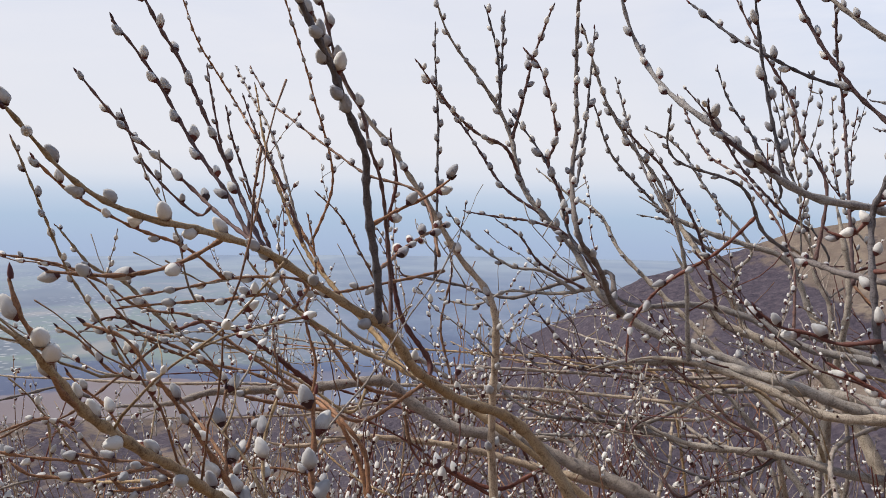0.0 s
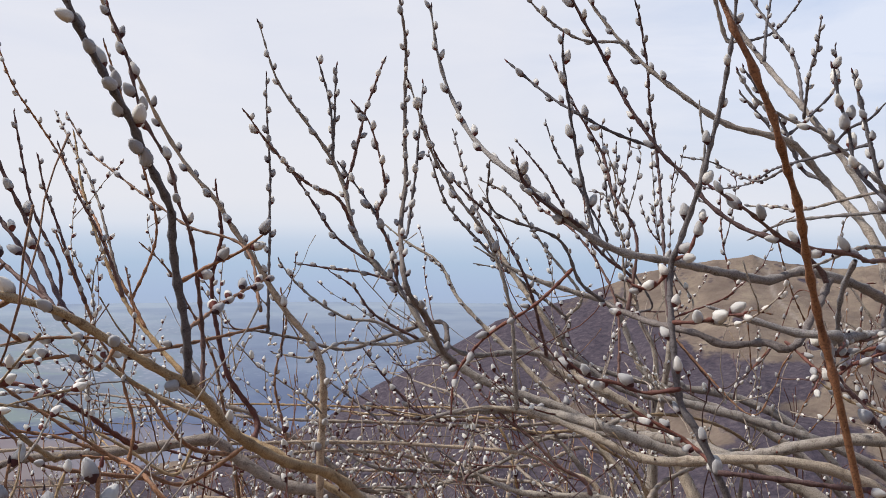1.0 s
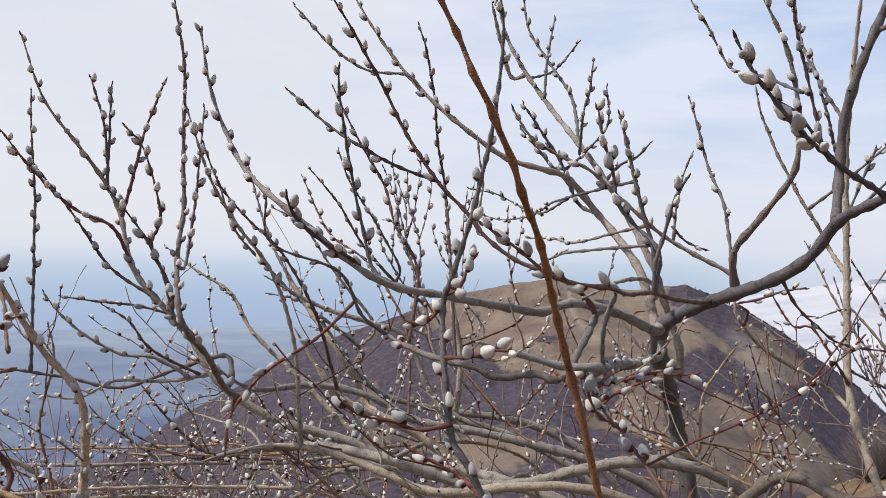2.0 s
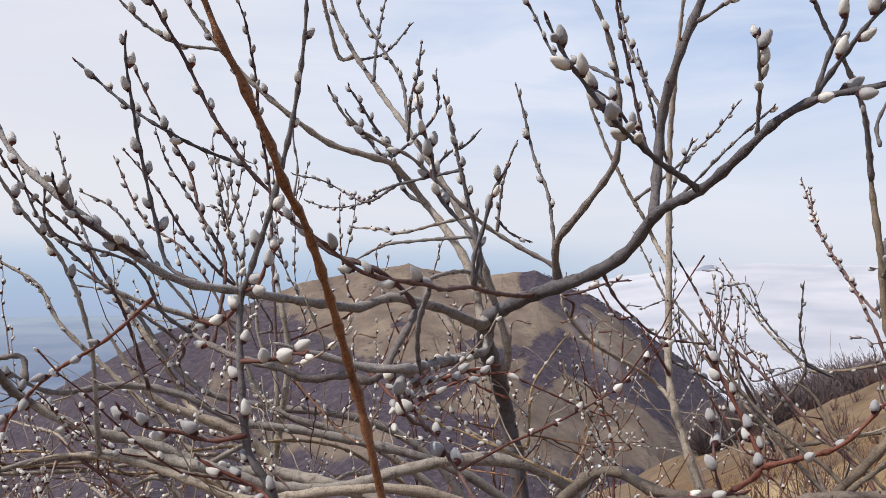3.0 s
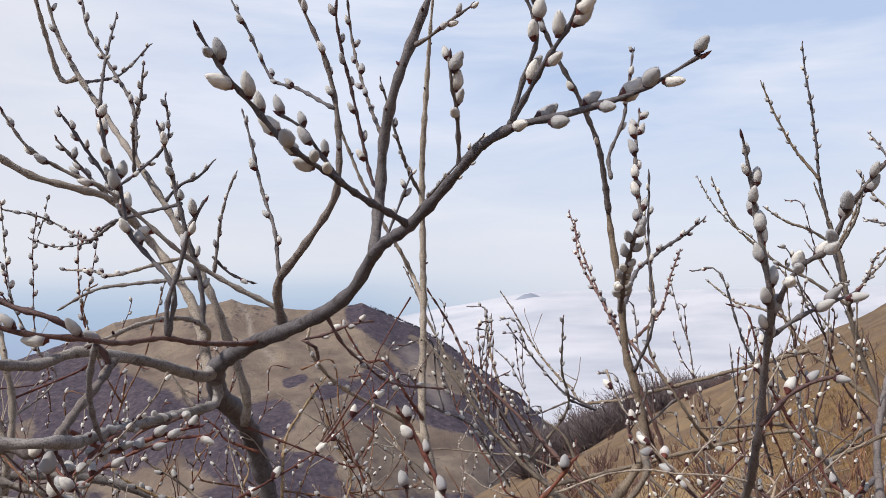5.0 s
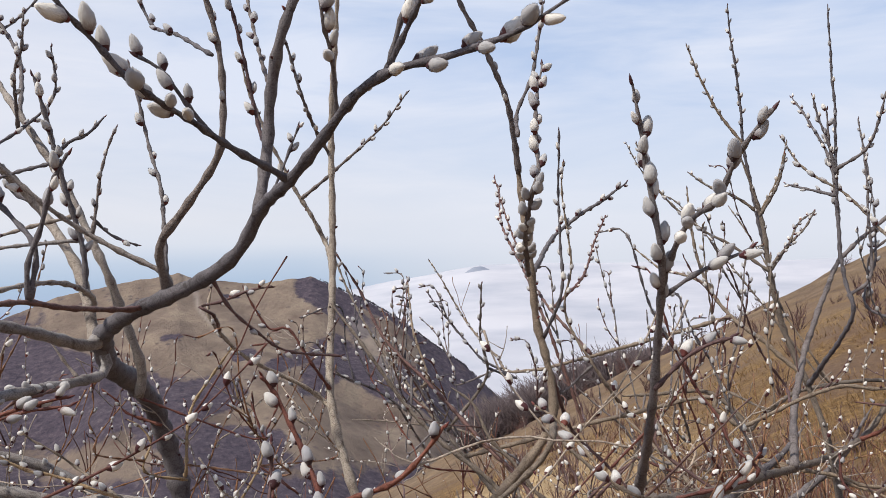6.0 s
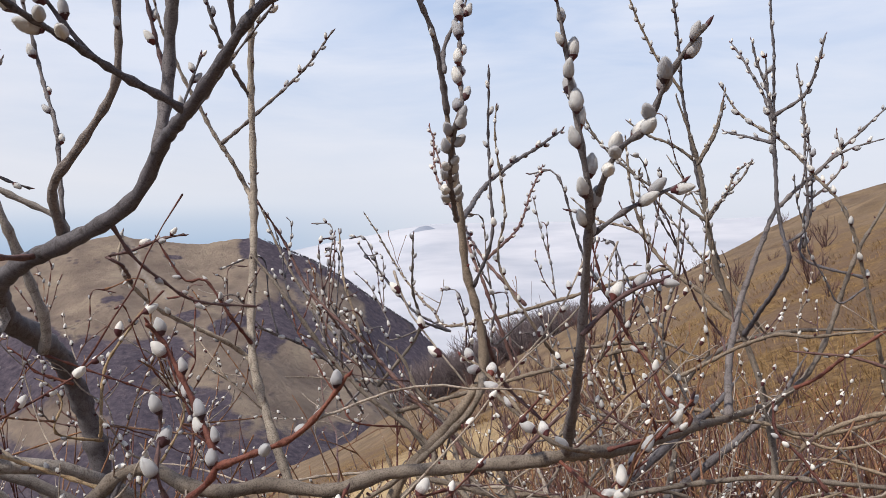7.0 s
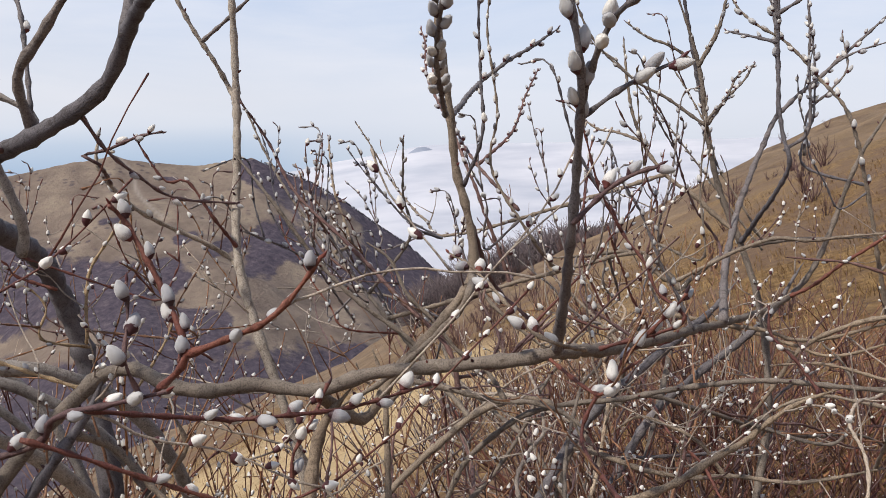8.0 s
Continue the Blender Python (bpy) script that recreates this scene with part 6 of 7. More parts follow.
branch("C", "r", 0.0025, 0.0018, [(0.7, 1.036, 1.523), (0.741, 1.046, 1.496), (0.762, 1.039, 1.5), (0.796, 1.027, 1.509), (0.829, 1.014, 1.517)], cat=(0.018, 0.020, 0.10))
branch("C", "r", 0.0019, 0.0013, [(0.666, 1.034, 1.515), (0.68, 0.963, 1.482), (0.705, 0.958, 1.495), (0.734, 0.949, 1.509), (0.764, 0.939, 1.518), (0.8, 0.924, 1.521)], cat=(0.020, 0.017, 0.10))
branch("B", "p", 0.0020, 0.0014, [(0.677, 0.906, 1.467), (0.665, 0.932, 1.5), (0.659, 0.936, 1.515), (0.652, 0.94, 1.523)], cat=(0.018, 0.020, 0.30))
branch("E", "y", 0.0023, 0.0015, [(1, 1.064, 1.336), (0.878, 1.156, 1.4), (0.848, 1.172, 1.41), (0.812, 1.191, 1.433), (0.798, 1.199, 1.451)], cat=(0.022, 0.014, 0.20))
branch("E", "m", 0.0021, 0.0013, [(0.931, 1.116, 1.372), (0.932, 1.241, 1.385), (0.907, 1.257, 1.409), (0.881, 1.272, 1.429), (0.868, 1.28, 1.442)], cat=(0.022, 0.014, 0.20))
branch("C", "r", 0.0029, 0.0014, [(1.152, 1.473, 1.386), (1.111, 1.517, 1.407), (1.099, 1.526, 1.427), (1.079, 1.539, 1.447)], cat=(0.026, 0.012, 0.20))
branch("C", "y", 0.0029, 0.0019, [(1.197, 1.484, 1.296), (1.185, 1.454, 1.308), (1.199, 1.467, 1.403), (1.234, 1.456, 1.46), (1.266, 1.442, 1.508)], cat=(0.028, 0.013, 0.30))
branch("C", "y", 0.0026, 0.0015, [(1.25, 1.484, 1.167), (1.34, 1.472, 1.3), (1.326, 1.498, 1.372), (1.316, 1.512, 1.414), (1.312, 1.52, 1.446)], cat=(0.026, 0.012, 0.30))
branch("E", "r", 0.0024, 0.0014, [(1.189, 1.214, 1.231), (1.244, 1.282, 1.327), (1.234, 1.307, 1.398), (1.228, 1.318, 1.43)], cat=(0.026, 0.013, 0.30))
branch("C", "y", 0.0024, 0.0014, [(1.203, 1.486, 1.285), (1.127, 1.486, 1.312), (1.14, 1.49, 1.357), (1.125, 1.503, 1.387), (1.111, 1.513, 1.397)], cat=(0.026, 0.012, 0.30))
branch("C", "k", 0.0021, 0.0013, [(0.92, 1.218, 1.508), (0.905, 1.234, 1.534), (0.889, 1.244, 1.565), (0.88, 1.249, 1.577)])
branch("D", "r", 0.0027, 0.0013, [(1.295, 1.196, 1.454), (1.254, 1.186, 1.499), (1.23, 1.211, 1.552), (1.208, 1.227, 1.553), (1.188, 1.243, 1.589), (1.178, 1.252, 1.615)], cat=(0.024, 0.013, 0.30))
branch("E", "m", 0.0034, 0.0019, [(1.709, 1.09, 1.341), (1.707, 1.057, 1.316), (1.735, 1.005, 1.269), (1.749, 0.981, 1.256), (1.774, 0.969, 1.315), (1.789, 0.962, 1.362)])
branch("E", "m", 0.0033, 0.0021, [(2.098, 1.121, 1.26), (2.11, 1.061, 1.229), (2.12, 1.04, 1.212), (2.163, 0.967, 1.22)])
branch("E", "m", 0.0043, 0.0029, [(1.615, 1.229, 1.295), (1.836, 0.903, 1.404), (1.858, 0.862, 1.391), (1.872, 0.828, 1.364), (1.89, 0.798, 1.378), (1.922, 0.744, 1.411), (1.949, 0.69, 1.435), (1.97, 0.636, 1.434), (2.007, 0.524, 1.449)])
branch("E", "r", 0.0027, 0.0019, [(1.806, 0.558, 1.238), (1.806, 0.59, 1.277), (1.8, 0.628, 1.314), (1.806, 0.635, 1.352)], cat=(0.020, 0.014, 0.20))
branch("E", "m", 0.0040, 0.0027, [(2.053, 0.861, 1.262), (2.034, 0.735, 1.266), (2.049, 0.693, 1.254), (2.068, 0.644, 1.258), (2.105, 0.552, 1.292)])
branch("E", "m", 0.0046, 0.0031, [(2.084, 0.544, 1.307), (2.059, 0.612, 1.284), (2.027, 0.674, 1.243), (2.001, 0.701, 1.187), (1.96, 0.741, 1.112)], root=True)
branch("E", "m", 0.0031, 0.0019, [(1.927, 0.519, 1.101), (1.837, 0.475, 1.217), (1.827, 0.521, 1.23), (1.815, 0.562, 1.232), (1.795, 0.602, 1.218), (1.761, 0.653, 1.182)])
branch("E", "m", 0.0042, 0.0031, [(1.403, 0.968, 1.278), (1.455, 0.852, 1.257), (1.483, 0.816, 1.253), (1.505, 0.777, 1.24), (1.516, 0.75, 1.22)])
branch("E", "r", 0.0028, 0.0021, [(1.328, 0.584, 1.23), (1.43, 0.701, 1.241), (1.454, 0.696, 1.291), (1.474, 0.677, 1.317), (1.49, 0.659, 1.334)])
branch("E", "m", 0.0034, 0.0019, [(1.969, 0.51, 1.228), (1.952, 0.576, 1.242), (1.938, 0.622, 1.246), (1.915, 0.675, 1.238)], root=True)
branch("E", "m", 0.0033, 0.0021, [(1.842, 0.712, 1.069), (1.827, 0.746, 1.119), (1.813, 0.787, 1.14), (1.792, 0.835, 1.154), (1.769, 0.862, 1.136)])
branch("E", "p", 0.0038, 0.0022, [(2.084, 0.544, 1.307), (2.189, 0.573, 1.345), (2.175, 0.632, 1.371), (2.156, 0.693, 1.378), (2.14, 0.738, 1.382)], cat=(0.030, 0.013, 0.40))
branch("E", "p", 0.0029, 0.0021, [(1.439, 0.911, 1.281), (1.541, 0.92, 1.273), (1.573, 0.893, 1.308), (1.61, 0.859, 1.347)])
branch("E", "p", 0.0033, 0.0021, [(1.432, 0.871, 1.493), (1.507, 0.896, 1.401), (1.529, 0.853, 1.354), (1.545, 0.812, 1.309)])
branch("E", "m", 0.0036, 0.0021, [(1.965, 0.737, 1.12), (2.006, 0.61, 1.1), (2.038, 0.586, 1.171), (2.045, 0.607, 1.222), (2.042, 0.642, 1.255)])
branch("E", "d", 0.0036, 0.0021, [(2.031, 0.988, 0.981), (2.24, 0.825, 0.986), (2.273, 0.816, 1.069), (2.304, 0.773, 1.115), (2.339, 0.71, 1.164)])
branch("E", "p", 0.0024, 0.0015, [(1.265, 0.733, 1.364), (1.312, 0.732, 1.351), (1.336, 0.711, 1.381), (1.358, 0.692, 1.408)])
branch("E", "m", 0.0035, 0.0019, [(1.462, 0.843, 1.256), (1.464, 0.878, 1.292), (1.445, 0.911, 1.318), (1.43, 0.938, 1.356), (1.409, 0.97, 1.395), (1.399, 0.99, 1.441), (1.379, 1.012, 1.465)])


# ---- upswept fine shoots that fill the shrubs ----
def fine_shoots(key, n, az, dist, low, high, lean, colours, cat, r, seed):
    """Thin shoots with small catkins: bearings and heights in degrees as seen from the path, each growing out of the nearest older wood."""
    rng = random.Random(seed)
    eye = Vector((0.33, 0.07, 1.64))
    old = [q for k, path, _, _, _ in BRANCHES if k == key for q in path[::6]]

    def spot(a, d, e):
        return eye + Vector((math.sin(radians(a)), math.cos(radians(a)), math.tan(radians(e)))) * d

    for _ in range(n):
        a, d, e0, e1 = rng.uniform(*az), rng.uniform(*dist), rng.uniform(*low), rng.uniform(*high)
        tip_a, tip_d = a + rng.uniform(*lean), d * rng.uniform(0.93, 1.05)
        bow = rng.uniform(-1.3, 1.3)
        pts = []
        for i in range(6):
            f = i / 5
            pts.append(spot(a + (tip_a - a) * f ** 0.8 + bow * 4 * f * (1 - f) * 0.5 + rng.uniform(-0.25, 0.25), d + (tip_d - d) * f, e0 + (e1 - e0) * f))
        root = min(old, key=lambda q: (q - pts[0]).length)
        if (root - pts[0]).length > 0.30:
            continue
        if (root - pts[0]).length > 0.02:
            pts.insert(0, root)
        thick = r * rng.uniform(0.8, 1.25)
        branch(key, rng.choice(colours), thick, thick * 0.45, [tuple(p) for p in pts], cat=(cat[0] * rng.uniform(0.85, 1.3), cat[1] * rng.uniform(0.8, 1.2), cat[2]))
        # one or two side shoots
        for _ in range(rng.randrange(1, 3)):
            j = rng.randrange(len(pts) - 4, len(pts) - 1)
            way = (pts[j + 1] - pts[j]).normalized()
            side = Vector((rng.choice((-1, 1)) * rng.uniform(0.4, 0.9), rng.uniform(-0.4, 0.4), rng.uniform(0.3, 0.9)))
            length = rng.uniform(0.07, 0.19)
            q = [pts[j], pts[j] + (way + side).normalized() * length * 0.4, pts[j] + (way + side).normalized() * length * 0.7 + Vector((0, 0, length * 0.22)), pts[j] + (way * 1.3 + side * 0.6).normalized() * length]
            branch(key, rng.choice(colours), thick * 0.6, thick * 0.35, [tuple(p) for p in q], cat=(cat[0], cat[1] * rng.uniform(0.75, 1.0), 0.3))


fine_shoots("B", 8, (4, 23), (1.6, 2.4), (-5, -1), (2.0, 7.5), (-5, 1.5), "sdpr", (0.022, 0.0130, 0.30), 0.0022, 61)
fine_shoots("E", 6, (43, 61), (1.6, 2.5), (-9, -6.5), (-4.0, 1.0), (-6, 2), "pdpd", (0.022, 0.0150, 0.30), 0.0022, 63)
fine_shoots("E", 22, (44, 68), (1.2, 2.2), (-13, -8), (-7.5, -2.5), (-6, 3), "dprd", (0.024, 0.0125, 0.30), 0.0022, 66)
fine_shoots("E", 6, (61, 76), (1.5, 2.4), (-8, -5), (-1.0, 3.5), (-5, 3), "mdpm", (0.026, 0.0140, 0.35), 0.0021, 64)
fine_shoots("C", 18, (17, 41), (1.35, 2.0), (-14, -9.5), (-8.0, -3.0), (-4, 4), "orrp", (0.028, 0.0115, 0.30), 0.0015, 65)


# ---- fine twigs and the thicket behind ----
class Heap:
    """Collects many small pieces into one mesh."""

    def __init__(self):
        self.verts, self.faces, self.mats = [], [], []

    def add(self, verts, faces, mats):
        n = len(self.verts)
        self.verts += verts
        self.faces += [tuple(i + n for i in f) for f in faces]
        self.mats += mats if isinstance(mats, list) else [mats] * len(faces)


def small_catkin(rng, o, way, size):
    """A low, ready-turned catkin: pale fur above a dark scale."""
    s = way.orthogonal().normalized()
    s = Matrix.Rotation(rng.random() * 6.28, 3, way) @ s
    t = way.cross(s)
    verts, faces, mats = [], [], []
    seg = 6
    for h, r in ((-0.05, 0.10), (0.18, 0.27), (0.45, 0.31), (0.75, 0.22), (0.97, 0.05)):
        for k in range(seg):
            a = 2 * math.pi * k / seg
            verts.append(o + (way * h + (s * math.cos(a) + t * math.sin(a)) * r) * size)
    for i in range(4):
        for k in range(seg):
            a, b = i * seg + k, i * seg + (k + 1) % seg
            faces.append((a, b, b + seg, a + seg))
            mats.append(2 if i == 0 or (i == 1 and k < 2) else 1)
    return verts, faces, mats


def wander(rng, o, way, length, lift, n=8, crook=0.16):
    path, q, d = [o], o.copy(), way.normalized()
    for _ in range(n):
        d = (d + Vector((rng.uniform(-crook, crook), rng.uniform(-crook, crook), rng.uniform(-crook, crook) + lift))).normalized()
        q = q + d * length / n
        path.append(q)
    return path


def dress(heap, rng, path, gap, size, start):
    """Small catkins along a twig."""
    total = sum((b - a).length for a, b in zip(path, path[1:]))
    at, run, turn = total * start, 0.0, rng.random() * 6.28
    for a, b in zip(path, path[1:]):
        seg = (b - a).length
        while at < run + seg:
            d = (b - a).normalized()
            n = Matrix.Rotation(turn, 3, d) @ d.orthogonal().normalized()
            o = a + d * (at - run)
            way = (d * 0.85 + n * 0.5 + Vector((0, 0, 0.2))).normalized()
            heap.add(*small_catkin(rng, o + n * 0.001, way, size * rng.uniform(0.7, 1.2)))
            at += gap * rng.uniform(0.7, 1.5)
            turn += math.pi + rng.uniform(-0.9, 0.9)
        run += seg


def side_twigs():
    """Thin crooked side twigs on the lower wood of the near willows."""
    for key, (shrub, _) in SHRUBS.items():
        rng, wood, fluff = random.Random(ord(key) * 7), Heap(), Heap()
        base = Vector(shrub.location)
        for k, path, r0, r1, cat in BRANCHES:
            if k != key:
                continue
            run = 0.0
            for i in range(1, len(path) - 1):
                run += (path[i] - path[i - 1]).length
                q = path[i]
                low = max(0.0, min(1.0, ((1.62 if key in "AB" else 1.50) - q.z) / 0.25))
                if run < 0.05 or q.z < 0.9 or rng.random() > low * (0.24 if not cat else 0.10) * (0.6 if key in "AE" else 1.0):
                    continue
                run = 0.0
                d = (path[i + 1] - path[i - 1]).normalized()
                n = Matrix.Rotation(rng.random() * 6.28, 3, d) @ d.orthogonal()
                way = d * rng.uniform(0.2, 0.9) + n * rng.uniform(0.5, 1.0) + Vector((0, 0, rng.uniform(0, 0.6)))
                length = rng.uniform(0.07, 0.30 if key in "AB" else 0.20)
                tw = wander(rng, q, way, length, 0.04, 9, 0.22)
                slim = rng.uniform(0.0010, 0.0019)
                kind = rng.choice((0, 0, 0, 1, 2))
                v, f = tube([p - base for p in tw], slim, 0.0007, rng, 5, False)
                wood.add(v, f, kind)
                if rng.random() < (0.65 if key in "AB" else 0.35):
                    dress(fluff, rng, [p - base for p in tw], 0.022, rng.uniform(0.009, 0.014) * (1.0 if key in "AB" else 0.75), 0.3)
                if rng.random() < 0.6:
                    j = rng.randrange(3, 7)
                    t2 = wander(rng, tw[j], (tw[j + 1] - tw[j]) + 0.03 * Vector((rng.uniform(-1, 1), rng.uniform(-1, 1), rng.uniform(-.3, 1))), length * 0.6, 0.05, 6, 0.2)
                    v, f = tube([p - base for p in t2], slim * 0.8, 0.0006, rng, 4, False)
                    wood.add(v, f, kind)
                    if rng.random() < 0.5:
                        dress(fluff, rng, [p - base for p in t2], 0.02, 0.011, 0.3)
        if wood.verts:
            tagged(part("brushwood", mesh_from("brushwood", wood.verts, wood.faces, [BARK["g"], BARK["y" if key == "A" else "p"], BARK["o" if key in "AE" else "r"]], True, wood.mats), shrub, "crooked thin brown side twigs"), kind="stuff")
        if fluff.verts:
            tagged(part("catkin_spray", mesh_from("catkin_spray", fluff.verts, fluff.faces, [BARK["g"], YOUNG_FUR, SCALE], True, fluff.mats), shrub, "small white catkins just breaking bud"), kind="stuff")


def thicket(x, y, top, stems, seed, spread=0.9, tend=(0, 0), catkins=True, colours=("g", "p", "r"), twigs=7, gap=0.03, plump=1.0):
    """A willow of many arching stems behind the near ones; top is the height its shoots reach."""
    rng = random.Random(seed)
    shrub = new("willow_shrub")
    z0 = ground_z(x, y)
    shrub.location = (x, y, z0)
    tagged(shrub, "bushy pussy willow of many thin stems with tiny white catkins" if catkins else "bare brown bush of thin twigs on the meadow", "willow shrub" if catkins else "bush",
           group="thicket of willows" if catkins else "bare bushes on the slope")
    wood, fluff = Heap(), Heap()
    height = top - z0
    for s in range(stems):
        a = rng.random() * 6.283
        lean = rng.uniform(0.25, spread)
        foot = Vector((rng.uniform(-.15, .15), rng.uniform(-.15, .15), -0.03))
        length = height * rng.uniform(0.75, 1.0)
        path = wander(rng, foot, Vector((math.cos(a) * lean + tend[0], math.sin(a) * lean + tend[1], 1)), length, 0.0, 14, 0.19)
        r = 0.0045 + 0.0035 * height * rng.uniform(0.7, 1.2)
        r = min(r, 0.016)
        v, f = tube(path, r, 0.0012, rng, 6)
        part("stem", mesh_from("stem", v, f, [BARK[rng.choice(colours)]]), shrub)
        for _ in range(twigs):
            j = rng.randrange(5, 13)
            d = (path[j + 1] - path[j - 1]).normalized()
            n = Matrix.Rotation(rng.random() * 6.28, 3, d) @ d.orthogonal()
            tl = height * rng.uniform(0.12, 0.42)
            tw = wander(rng, path[j], d + n * rng.uniform(0.4, 1.1), tl, 0.05, 9, 0.17)
            if max(p.z for p in tw) > height * 1.02:
                tw = [path[j].lerp(p, 0.4) for p in tw]
            kind = rng.choice((0, 1, 2))
            v, f = tube(tw, min(0.004, r * 0.45), 0.0009, rng, 5, False)
            wood.add(v, f, kind)
            if catkins:
                dress(fluff, rng, tw, gap, plump * rng.uniform(0.009, 0.014), 0.35)
            for _ in range(3):
                i = rng.randrange(2, 8)
                n = Vector((rng.uniform(-1, 1), rng.uniform(-1, 1), rng.uniform(-0.2, 1)))
                t2 = wander(rng, tw[i], (tw[i + 1] - tw[i]).normalized() + n * 0.7, tl * rng.uniform(0.25, 0.6), 0.06, 6, 0.18)
                if t2[-1].z > height * 1.04:
                    t2 = [tw[i].lerp(p, 0.4) for p in t2]
                v, f = tube(t2, 0.0019, 0.0009, rng, 4, False)
                wood.add(v, f, kind)
                if catkins and rng.random() < 0.6:
                    dress(fluff, rng, t2, gap, plump * rng.uniform(0.008, 0.012), 0.3)
    tagged(part("brushwood", mesh_from("brushwood", wood.verts, wood.faces, [BARK[c] for c in colours], True, wood.mats), shrub, "dense thin brown twigs"), kind="stuff")
    if fluff.verts:
        tagged(part("catkin_spray", mesh_from("catkin_spray", fluff.verts, fluff.faces, [BARK["g"], YOUNG_FUR, SCALE], True, fluff.mats), shrub, "tiny white catkins"), kind="stuff")


def tangle(key, n, x, y, aim, rise, low, high, colours, seed, reach=(0.7, 1.5)):
    """Crooked limbs of middling thickness that arch out of the shrub's foot."""
    rng = random.Random(seed)
    foot = Vector(SHRUBS[key][0].location)
    for _ in range(n):
        a = aim + rng.gauss(0, 0.55)
        o = Vector((x + rng.uniform(-.35, .35), y + rng.uniform(-.35, .35), rng.uniform(low, high)))
        d = Vector((math.sin(a), math.cos(a), rng.uniform(-0.1, rise)))
        pts = wander(rng, o, d, rng.uniform(*reach), rng.uniform(-0.05, 0.05), 6, 0.30)
        pts = [Vector((p.x, p.y, min(p.z, 1.24 + 0.12 * (p.z - 1.24)))) for p in pts]
        back = [o - d * 0.12 - Vector((0, 0, 0.14)), o.lerp(foot, 0.55), foot + Vector((rng.uniform(-.1, .1), rng.uniform(-.1, .1), -0.02))]
        r = rng.uniform(0.0035, 0.0085)
        branch(key, rng.choice(colours), r * 1.15, r * 0.35, [tuple(p) for p in back[::-1] + pts])


tangle("A", 10, 0.75, 1.95, radians(-80), 0.55, 1.0, 1.28, "gggyy", 31, (0.8, 1.7))
tangle("E", 9, 1.55, 0.85, radians(75), 0.30, 0.85, 1.2, "morpp", 33, (0.5, 1.0))
tangle("E", 3, 1.6, 0.8, radians(40), 0.2, 0.85, 1.15, "mopog", 34, (0.5, 1.0))
tangle("E", 11, 1.62, 0.78, radians(70), 0.45, 0.95, 1.25, "mompgr", 35, (0.6, 1.25))
tangle("E", 5, 1.25, 1.05, radians(95), 0.35, 0.85, 1.1, "morgp", 36, (0.7, 1.3))
tangle("A", 5, 0.15, 1.8, radians(-60), 0.5, 0.95, 1.15, "royy", 37, (0.5, 0.9))
side_twigs()
# azimuth in degrees, distance, elevation its shoots reach, stems
for n, (az, dist, el, k) in enumerate(((-27, 2.0, -9.5, 14), (-21, 2.6, -8, 13), (-14, 2.2, -8.5, 13), (-7, 2.9, -7, 12), (0, 2.4, -7.5, 12), (7, 3.1, -7, 12), (14, 2.6, -8.5, 11), (21, 3.2, -9, 9),
                                       (27, 2.6, -14, 7), (33, 3.3, -17, 5), (49, 3.4, -16, 3), (58, 3.0, -9, 7), (62, 2.2, -9.5, 12), (66, 2.9, -7.5, 15),
                                       (70, 2.1, -9, 15), (75, 2.7, -7.5, 15), (67, 1.8, -13, 11), (74, 1.6, -13, 15), (64, 3.6, -9.0, 14), (72, 3.4, -8.5, 14), (56, 4.4, -8.5, 6), (60, 3.7, -7.5, 7), (64, 4.8, -6.5, 9), (69, 4.2, -6.0, 9))):
    px, py = 0.3 + dist * math.sin(radians(az)), 0.05 + dist * math.cos(radians(az))
    thicket(px, py, 1.62 + dist * math.tan(radians(el)), k, 100 + n, tend=(-0.45, 0.1) if az < 25 else (0.1, 0.1), spread=0.9 if az < 50 else 1.3,
            colours=("g", "y", "o") if az < 5 else ("g", "p", "r") if az < 50 else ("o", "p", "g") if az < 62 else ("o", "p", "r"),
            twigs=7 if az < 50 else 11, gap=0.027 if az < 20 else 0.17, plump=1.25 if az < 5 else 1.0 if az < 50 else 0.6)


# ---- bushes and grass on the meadow, trees along the far ridge ----
def red_sprays():
    """Upright red and yellow shoots with tiny catkins in front of the mountain."""
    for n, (az, dist, el, k) in enumerate(((17, 1.7, -7.5, 7), (22, 1.5, -8.0, 8), (27, 1.8, -8.5, 8), (32, 1.6, -9.5, 7), (37, 2.0, -9.0, 4), (42, 1.8, -10.5, 3), (-26, 1.3, -11.5, 9), (-20, 1.6, -10.5, 9), (-14, 1.4, -12.0, 8), (-8, 1.6, -12.5, 7))):
        px, py = 0.35 + dist * math.sin(radians(az)), 0.05 + dist * math.cos(radians(az))
        thicket(px, py, 1.62 + dist * math.tan(radians(el)), k, 300 + n, tend=(0.05, 0.1), spread=0.45, colours=("r", "o", "b") if az > 0 else ("r", "o", "r"), twigs=7 if az > 0 else 11, gap=0.042 if az > 0 else 0.027, plump=1.0 if az > 0 else 1.6)


red_sprays()


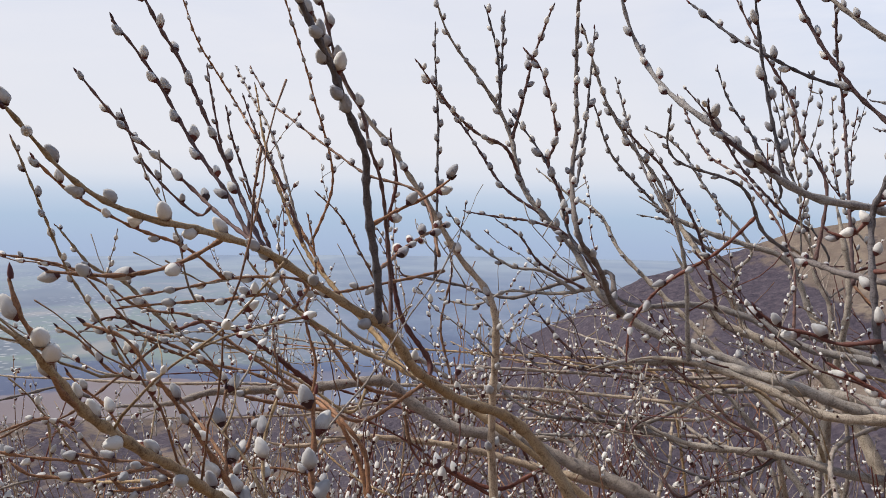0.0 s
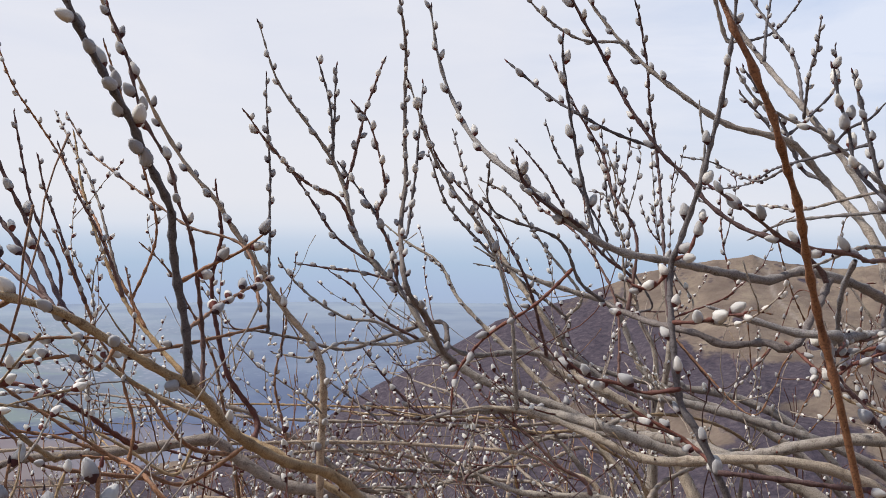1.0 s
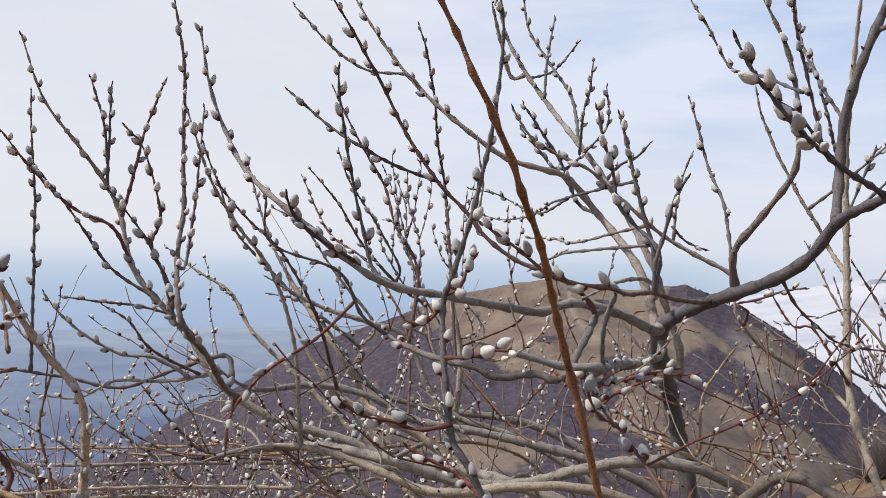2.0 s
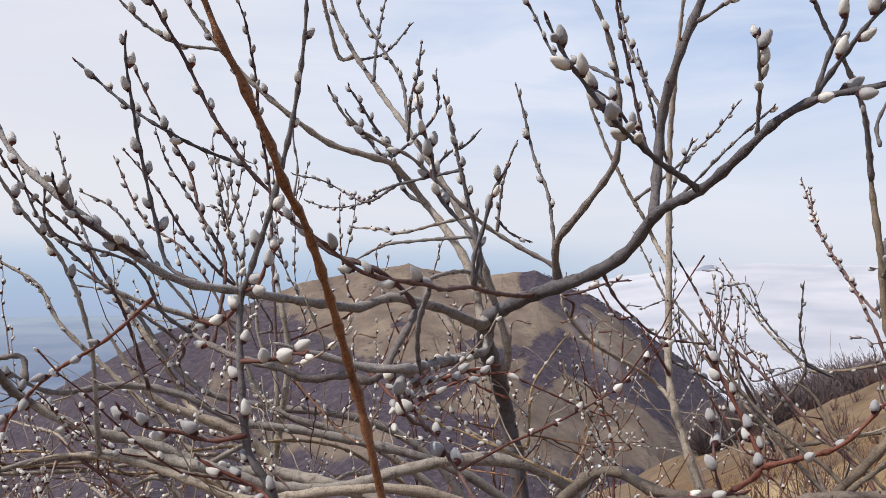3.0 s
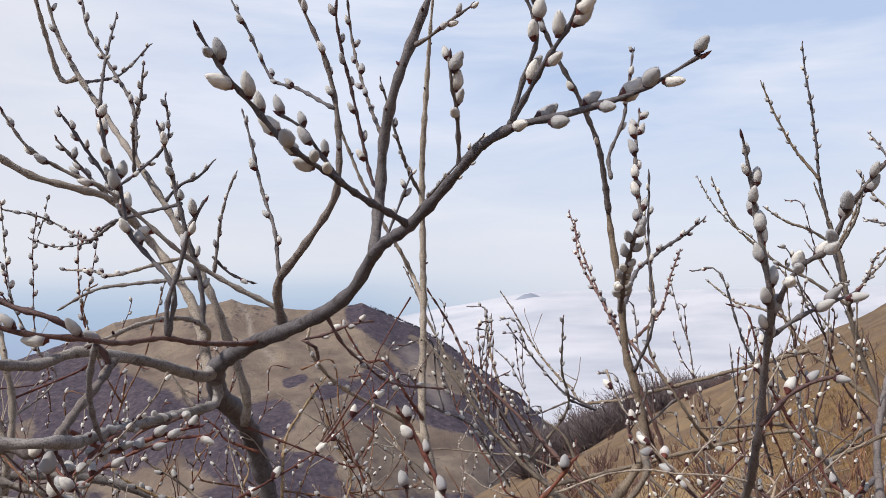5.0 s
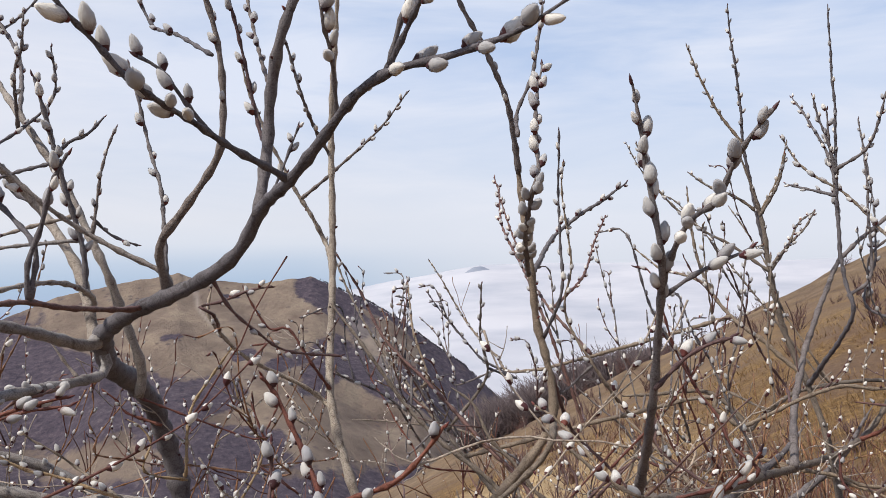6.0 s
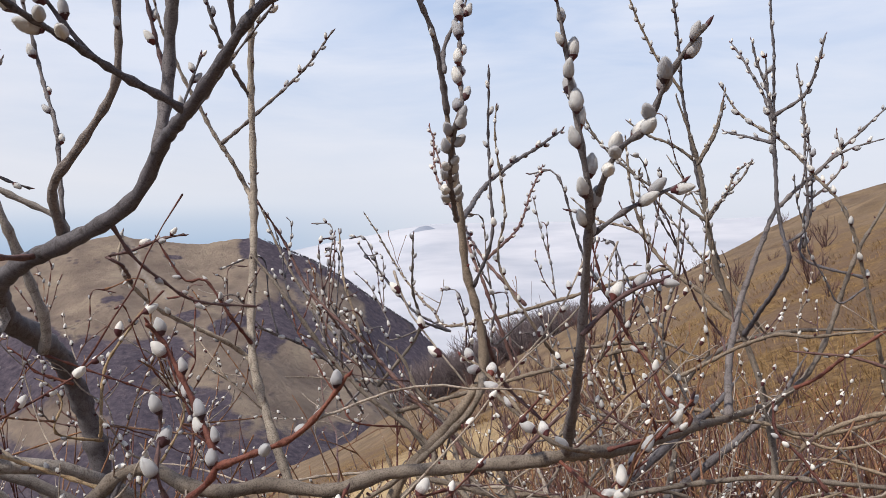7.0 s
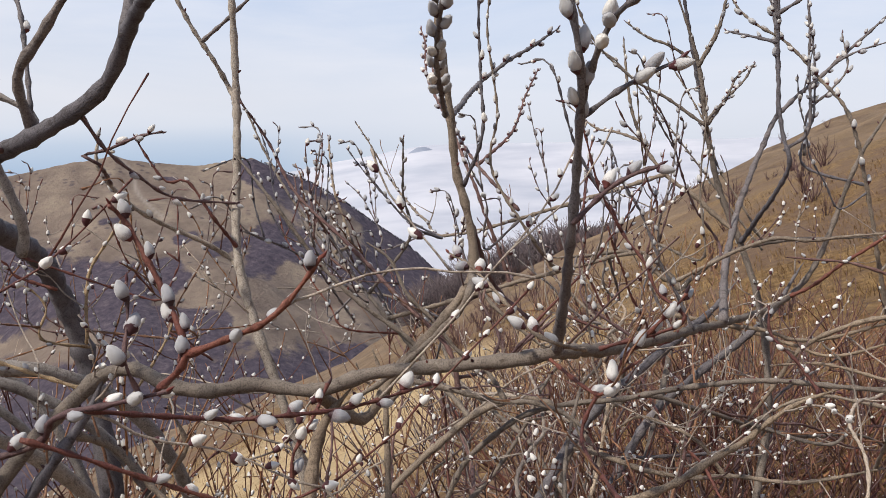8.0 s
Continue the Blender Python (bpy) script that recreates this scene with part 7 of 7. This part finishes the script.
def bare_bush(x, y, height, seed):
    """A leafless bush: a fan of forked twigs from one foot."""
    rng = random.Random(seed)
    bush = new("bare_bush")
    bush.location = (x, y, ground_z(x, y) - 0.05)
    tagged(bush, "small leafless purple-brown bush on the dry meadow", "bush", group="bare bushes on the slope")
    for s in range(9):
        heap = Heap()
        a, lean = rng.random() * 6.283, rng.uniform(0.15, 0.9)
        path = wander(rng, Vector((rng.uniform(-.1, .1) * height, rng.uniform(-.1, .1) * height, 0)), Vector((math.cos(a) * lean, math.sin(a) * lean, 1)), height * rng.uniform(0.6, 1.0), 0.02, 7, 0.15)
        v, f = tube(path, height * 0.016, height * 0.005, rng, 4, False)
        heap.add(v, f, 0)
        for _ in range(9):
            j = rng.randrange(1, 7)
            n = Vector((rng.uniform(-1, 1), rng.uniform(-1, 1), rng.uniform(0, 1)))
            tw = wander(rng, path[j], (path[j] - path[j - 1]).normalized() + n * 0.8, height * rng.uniform(0.15, 0.4), 0.03, 4, 0.2)
            v, f = tube(tw, height * 0.007, height * 0.003, rng, 3, False)
            heap.add(v, f, 0)
        part("stem", mesh_from("stem", heap.verts, heap.faces, [BARK["p"]]), bush)


rng = random.Random(77)
for n in range(110):
    az = rng.choice((rng.uniform(48, 58), rng.uniform(48, 80)))
    dist = rng.choice((rng.uniform(5, 30), rng.uniform(12, 60), rng.uniform(60, 86)))
    dist = min(dist, 84 / math.cos(radians(67.5 - az)))
    bare_bush(dist * math.sin(radians(az)), dist * math.cos(radians(az)), rng.uniform(0.5, 1.0) * (0.6 + dist / 90), 500 + n)


def skyline_scrub():
    """A belt of leafless purple scrub where the hill drops away."""
    rng, heap = random.Random(21), Heap()
    scrub_bark, nt, b = material("grey_purple_twigs", 0.9)
    nt.links.new(ramp(nt, nt.nodes.new("ShaderNodeNewGeometry").outputs["Random Per Island"], [(0.0, (0.075, 0.06, 0.07)), (1.0, (0.18, 0.145, 0.15))]), b.inputs["Base Color"])
    for _ in range(800):
        az = 45.5 + 12.5 * rng.random() ** 1.4
        far = 88 / math.cos(radians(67.5 - az))
        dist = far * rng.uniform(0.84, 1.08)
        x, y = dist * math.sin(radians(az)), dist * math.cos(radians(az))
        o = Vector((x, y, ground_z(x, y) - 0.2))
        h = rng.uniform(1.8, 4.0) * max(0.25, min(1.0, (59.0 - az) / 5.0))
        for _ in range(26):
            tip = o + Vector((rng.gauss(0, 0.42) * h, rng.gauss(0, 0.42) * h, h * rng.uniform(0.3, 1.0)))
            v, f = tube(wander(rng, o, tip - o, (tip - o).length, 0.0, 3, 0.35), 0.032, 0.018, rng, 3, False)
            heap.add(v, f, 0)
    tagged(new("scrub_belt", mesh_from("scrub_belt", heap.verts, heap.faces, [scrub_bark])), "leafless purple-brown scrub along the edge of the hill", "scrub", kind="stuff")


def meadow_grass():
    rng, verts, faces = random.Random(5), [], []
    for _ in range(26000):
        az, dist = radians(rng.uniform(14, 82)), 1.8 * math.exp(rng.uniform(0, 2.4))
        x, y = 0.3 + dist * math.sin(az), dist * math.cos(az)
        if noise.noise((x * 0.5, y * 0.5, 4.0)) < -0.25:
            continue
        if math.hypot(x - 7.6, y - 9.6) < 4.0 and rng.random() < 0.6:
            continue
        z = ground_z(x, y) - 0.01
        for _ in range(3):
            a, h, w = rng.random() * 6.283, rng.uniform(0.03, 0.12), 0.0008 + 0.00022 * dist
            o = Vector((x + rng.uniform(-.05, .05), y + rng.uniform(-.05, .05), z))
            lean = Vector((math.cos(a) - 0.35, math.sin(a) + 0.7, 0)) * h * rng.uniform(0.3, 1.2)
            s = Vector((-math.sin(a), math.cos(a), 0)) * w
            n = len(verts)
            mid = o + lean * 0.45 + Vector((0, 0, h * 0.7))
            verts += [o - s, o + s, mid + s * 0.7, mid - s * 0.7, o + lean + Vector((0, 0, h * 0.8))]
            faces += [(n, n + 1, n + 2, n + 3), (n + 3, n + 2, n + 4)]
    tagged(new("meadow_grass", mesh_from("meadow_grass", verts, faces, [STRAW], False)), "bent dry straw-coloured grass on the slope", "grass", kind="stuff")


def ridge_trees():
    rng, heap = random.Random(9), Heap()
    for _ in range(1000):
        az = rng.choice((rng.uniform(35.4, 49), rng.uniform(38, 49), rng.uniform(36, 45)))
        top = profile(RIDGE, az)
        r = 1149.0
        z = 1.6 + r * math.tan(radians(top)) - 2
        h = rng.uniform(1.2, 3.8)
        o = Vector((r * math.sin(radians(az)), r * math.cos(radians(az)), z))
        for _ in range(5):
            a, w = rng.random() * 6.283, h * rng.uniform(0.10, 0.2)
            s = Vector((math.cos(a), math.sin(a), 0))
            tip = o + Vector((rng.uniform(-.2, .2) * h, rng.uniform(-.2, .2) * h, h * rng.uniform(0.7, 1.0)))
            mid = o + (tip - o) * rng.uniform(0.35, 0.6)
            heap.add([o - s * w * 0.2, mid - s * w, tip, mid + s * w, o + s * w * 0.2], [(0, 1, 2, 3, 4)], 0)
    m, nt, b = material("far_tree_crowns", 0.95)
    nt.links.new(ramp(nt, noise_tex(nt, coords(nt), 0.2), [(0.3, (0.10, 0.092, 0.115)), (0.7, (0.17, 0.155, 0.18))]), b.inputs["Base Color"])
    tagged(new("ridge_wood", mesh_from("ridge_wood", heap.verts, heap.faces, [m], False)), "fringe of dark trees along the mountain ridge", "trees", kind="stuff")


skyline_scrub()
meadow_grass()
ridge_trees()
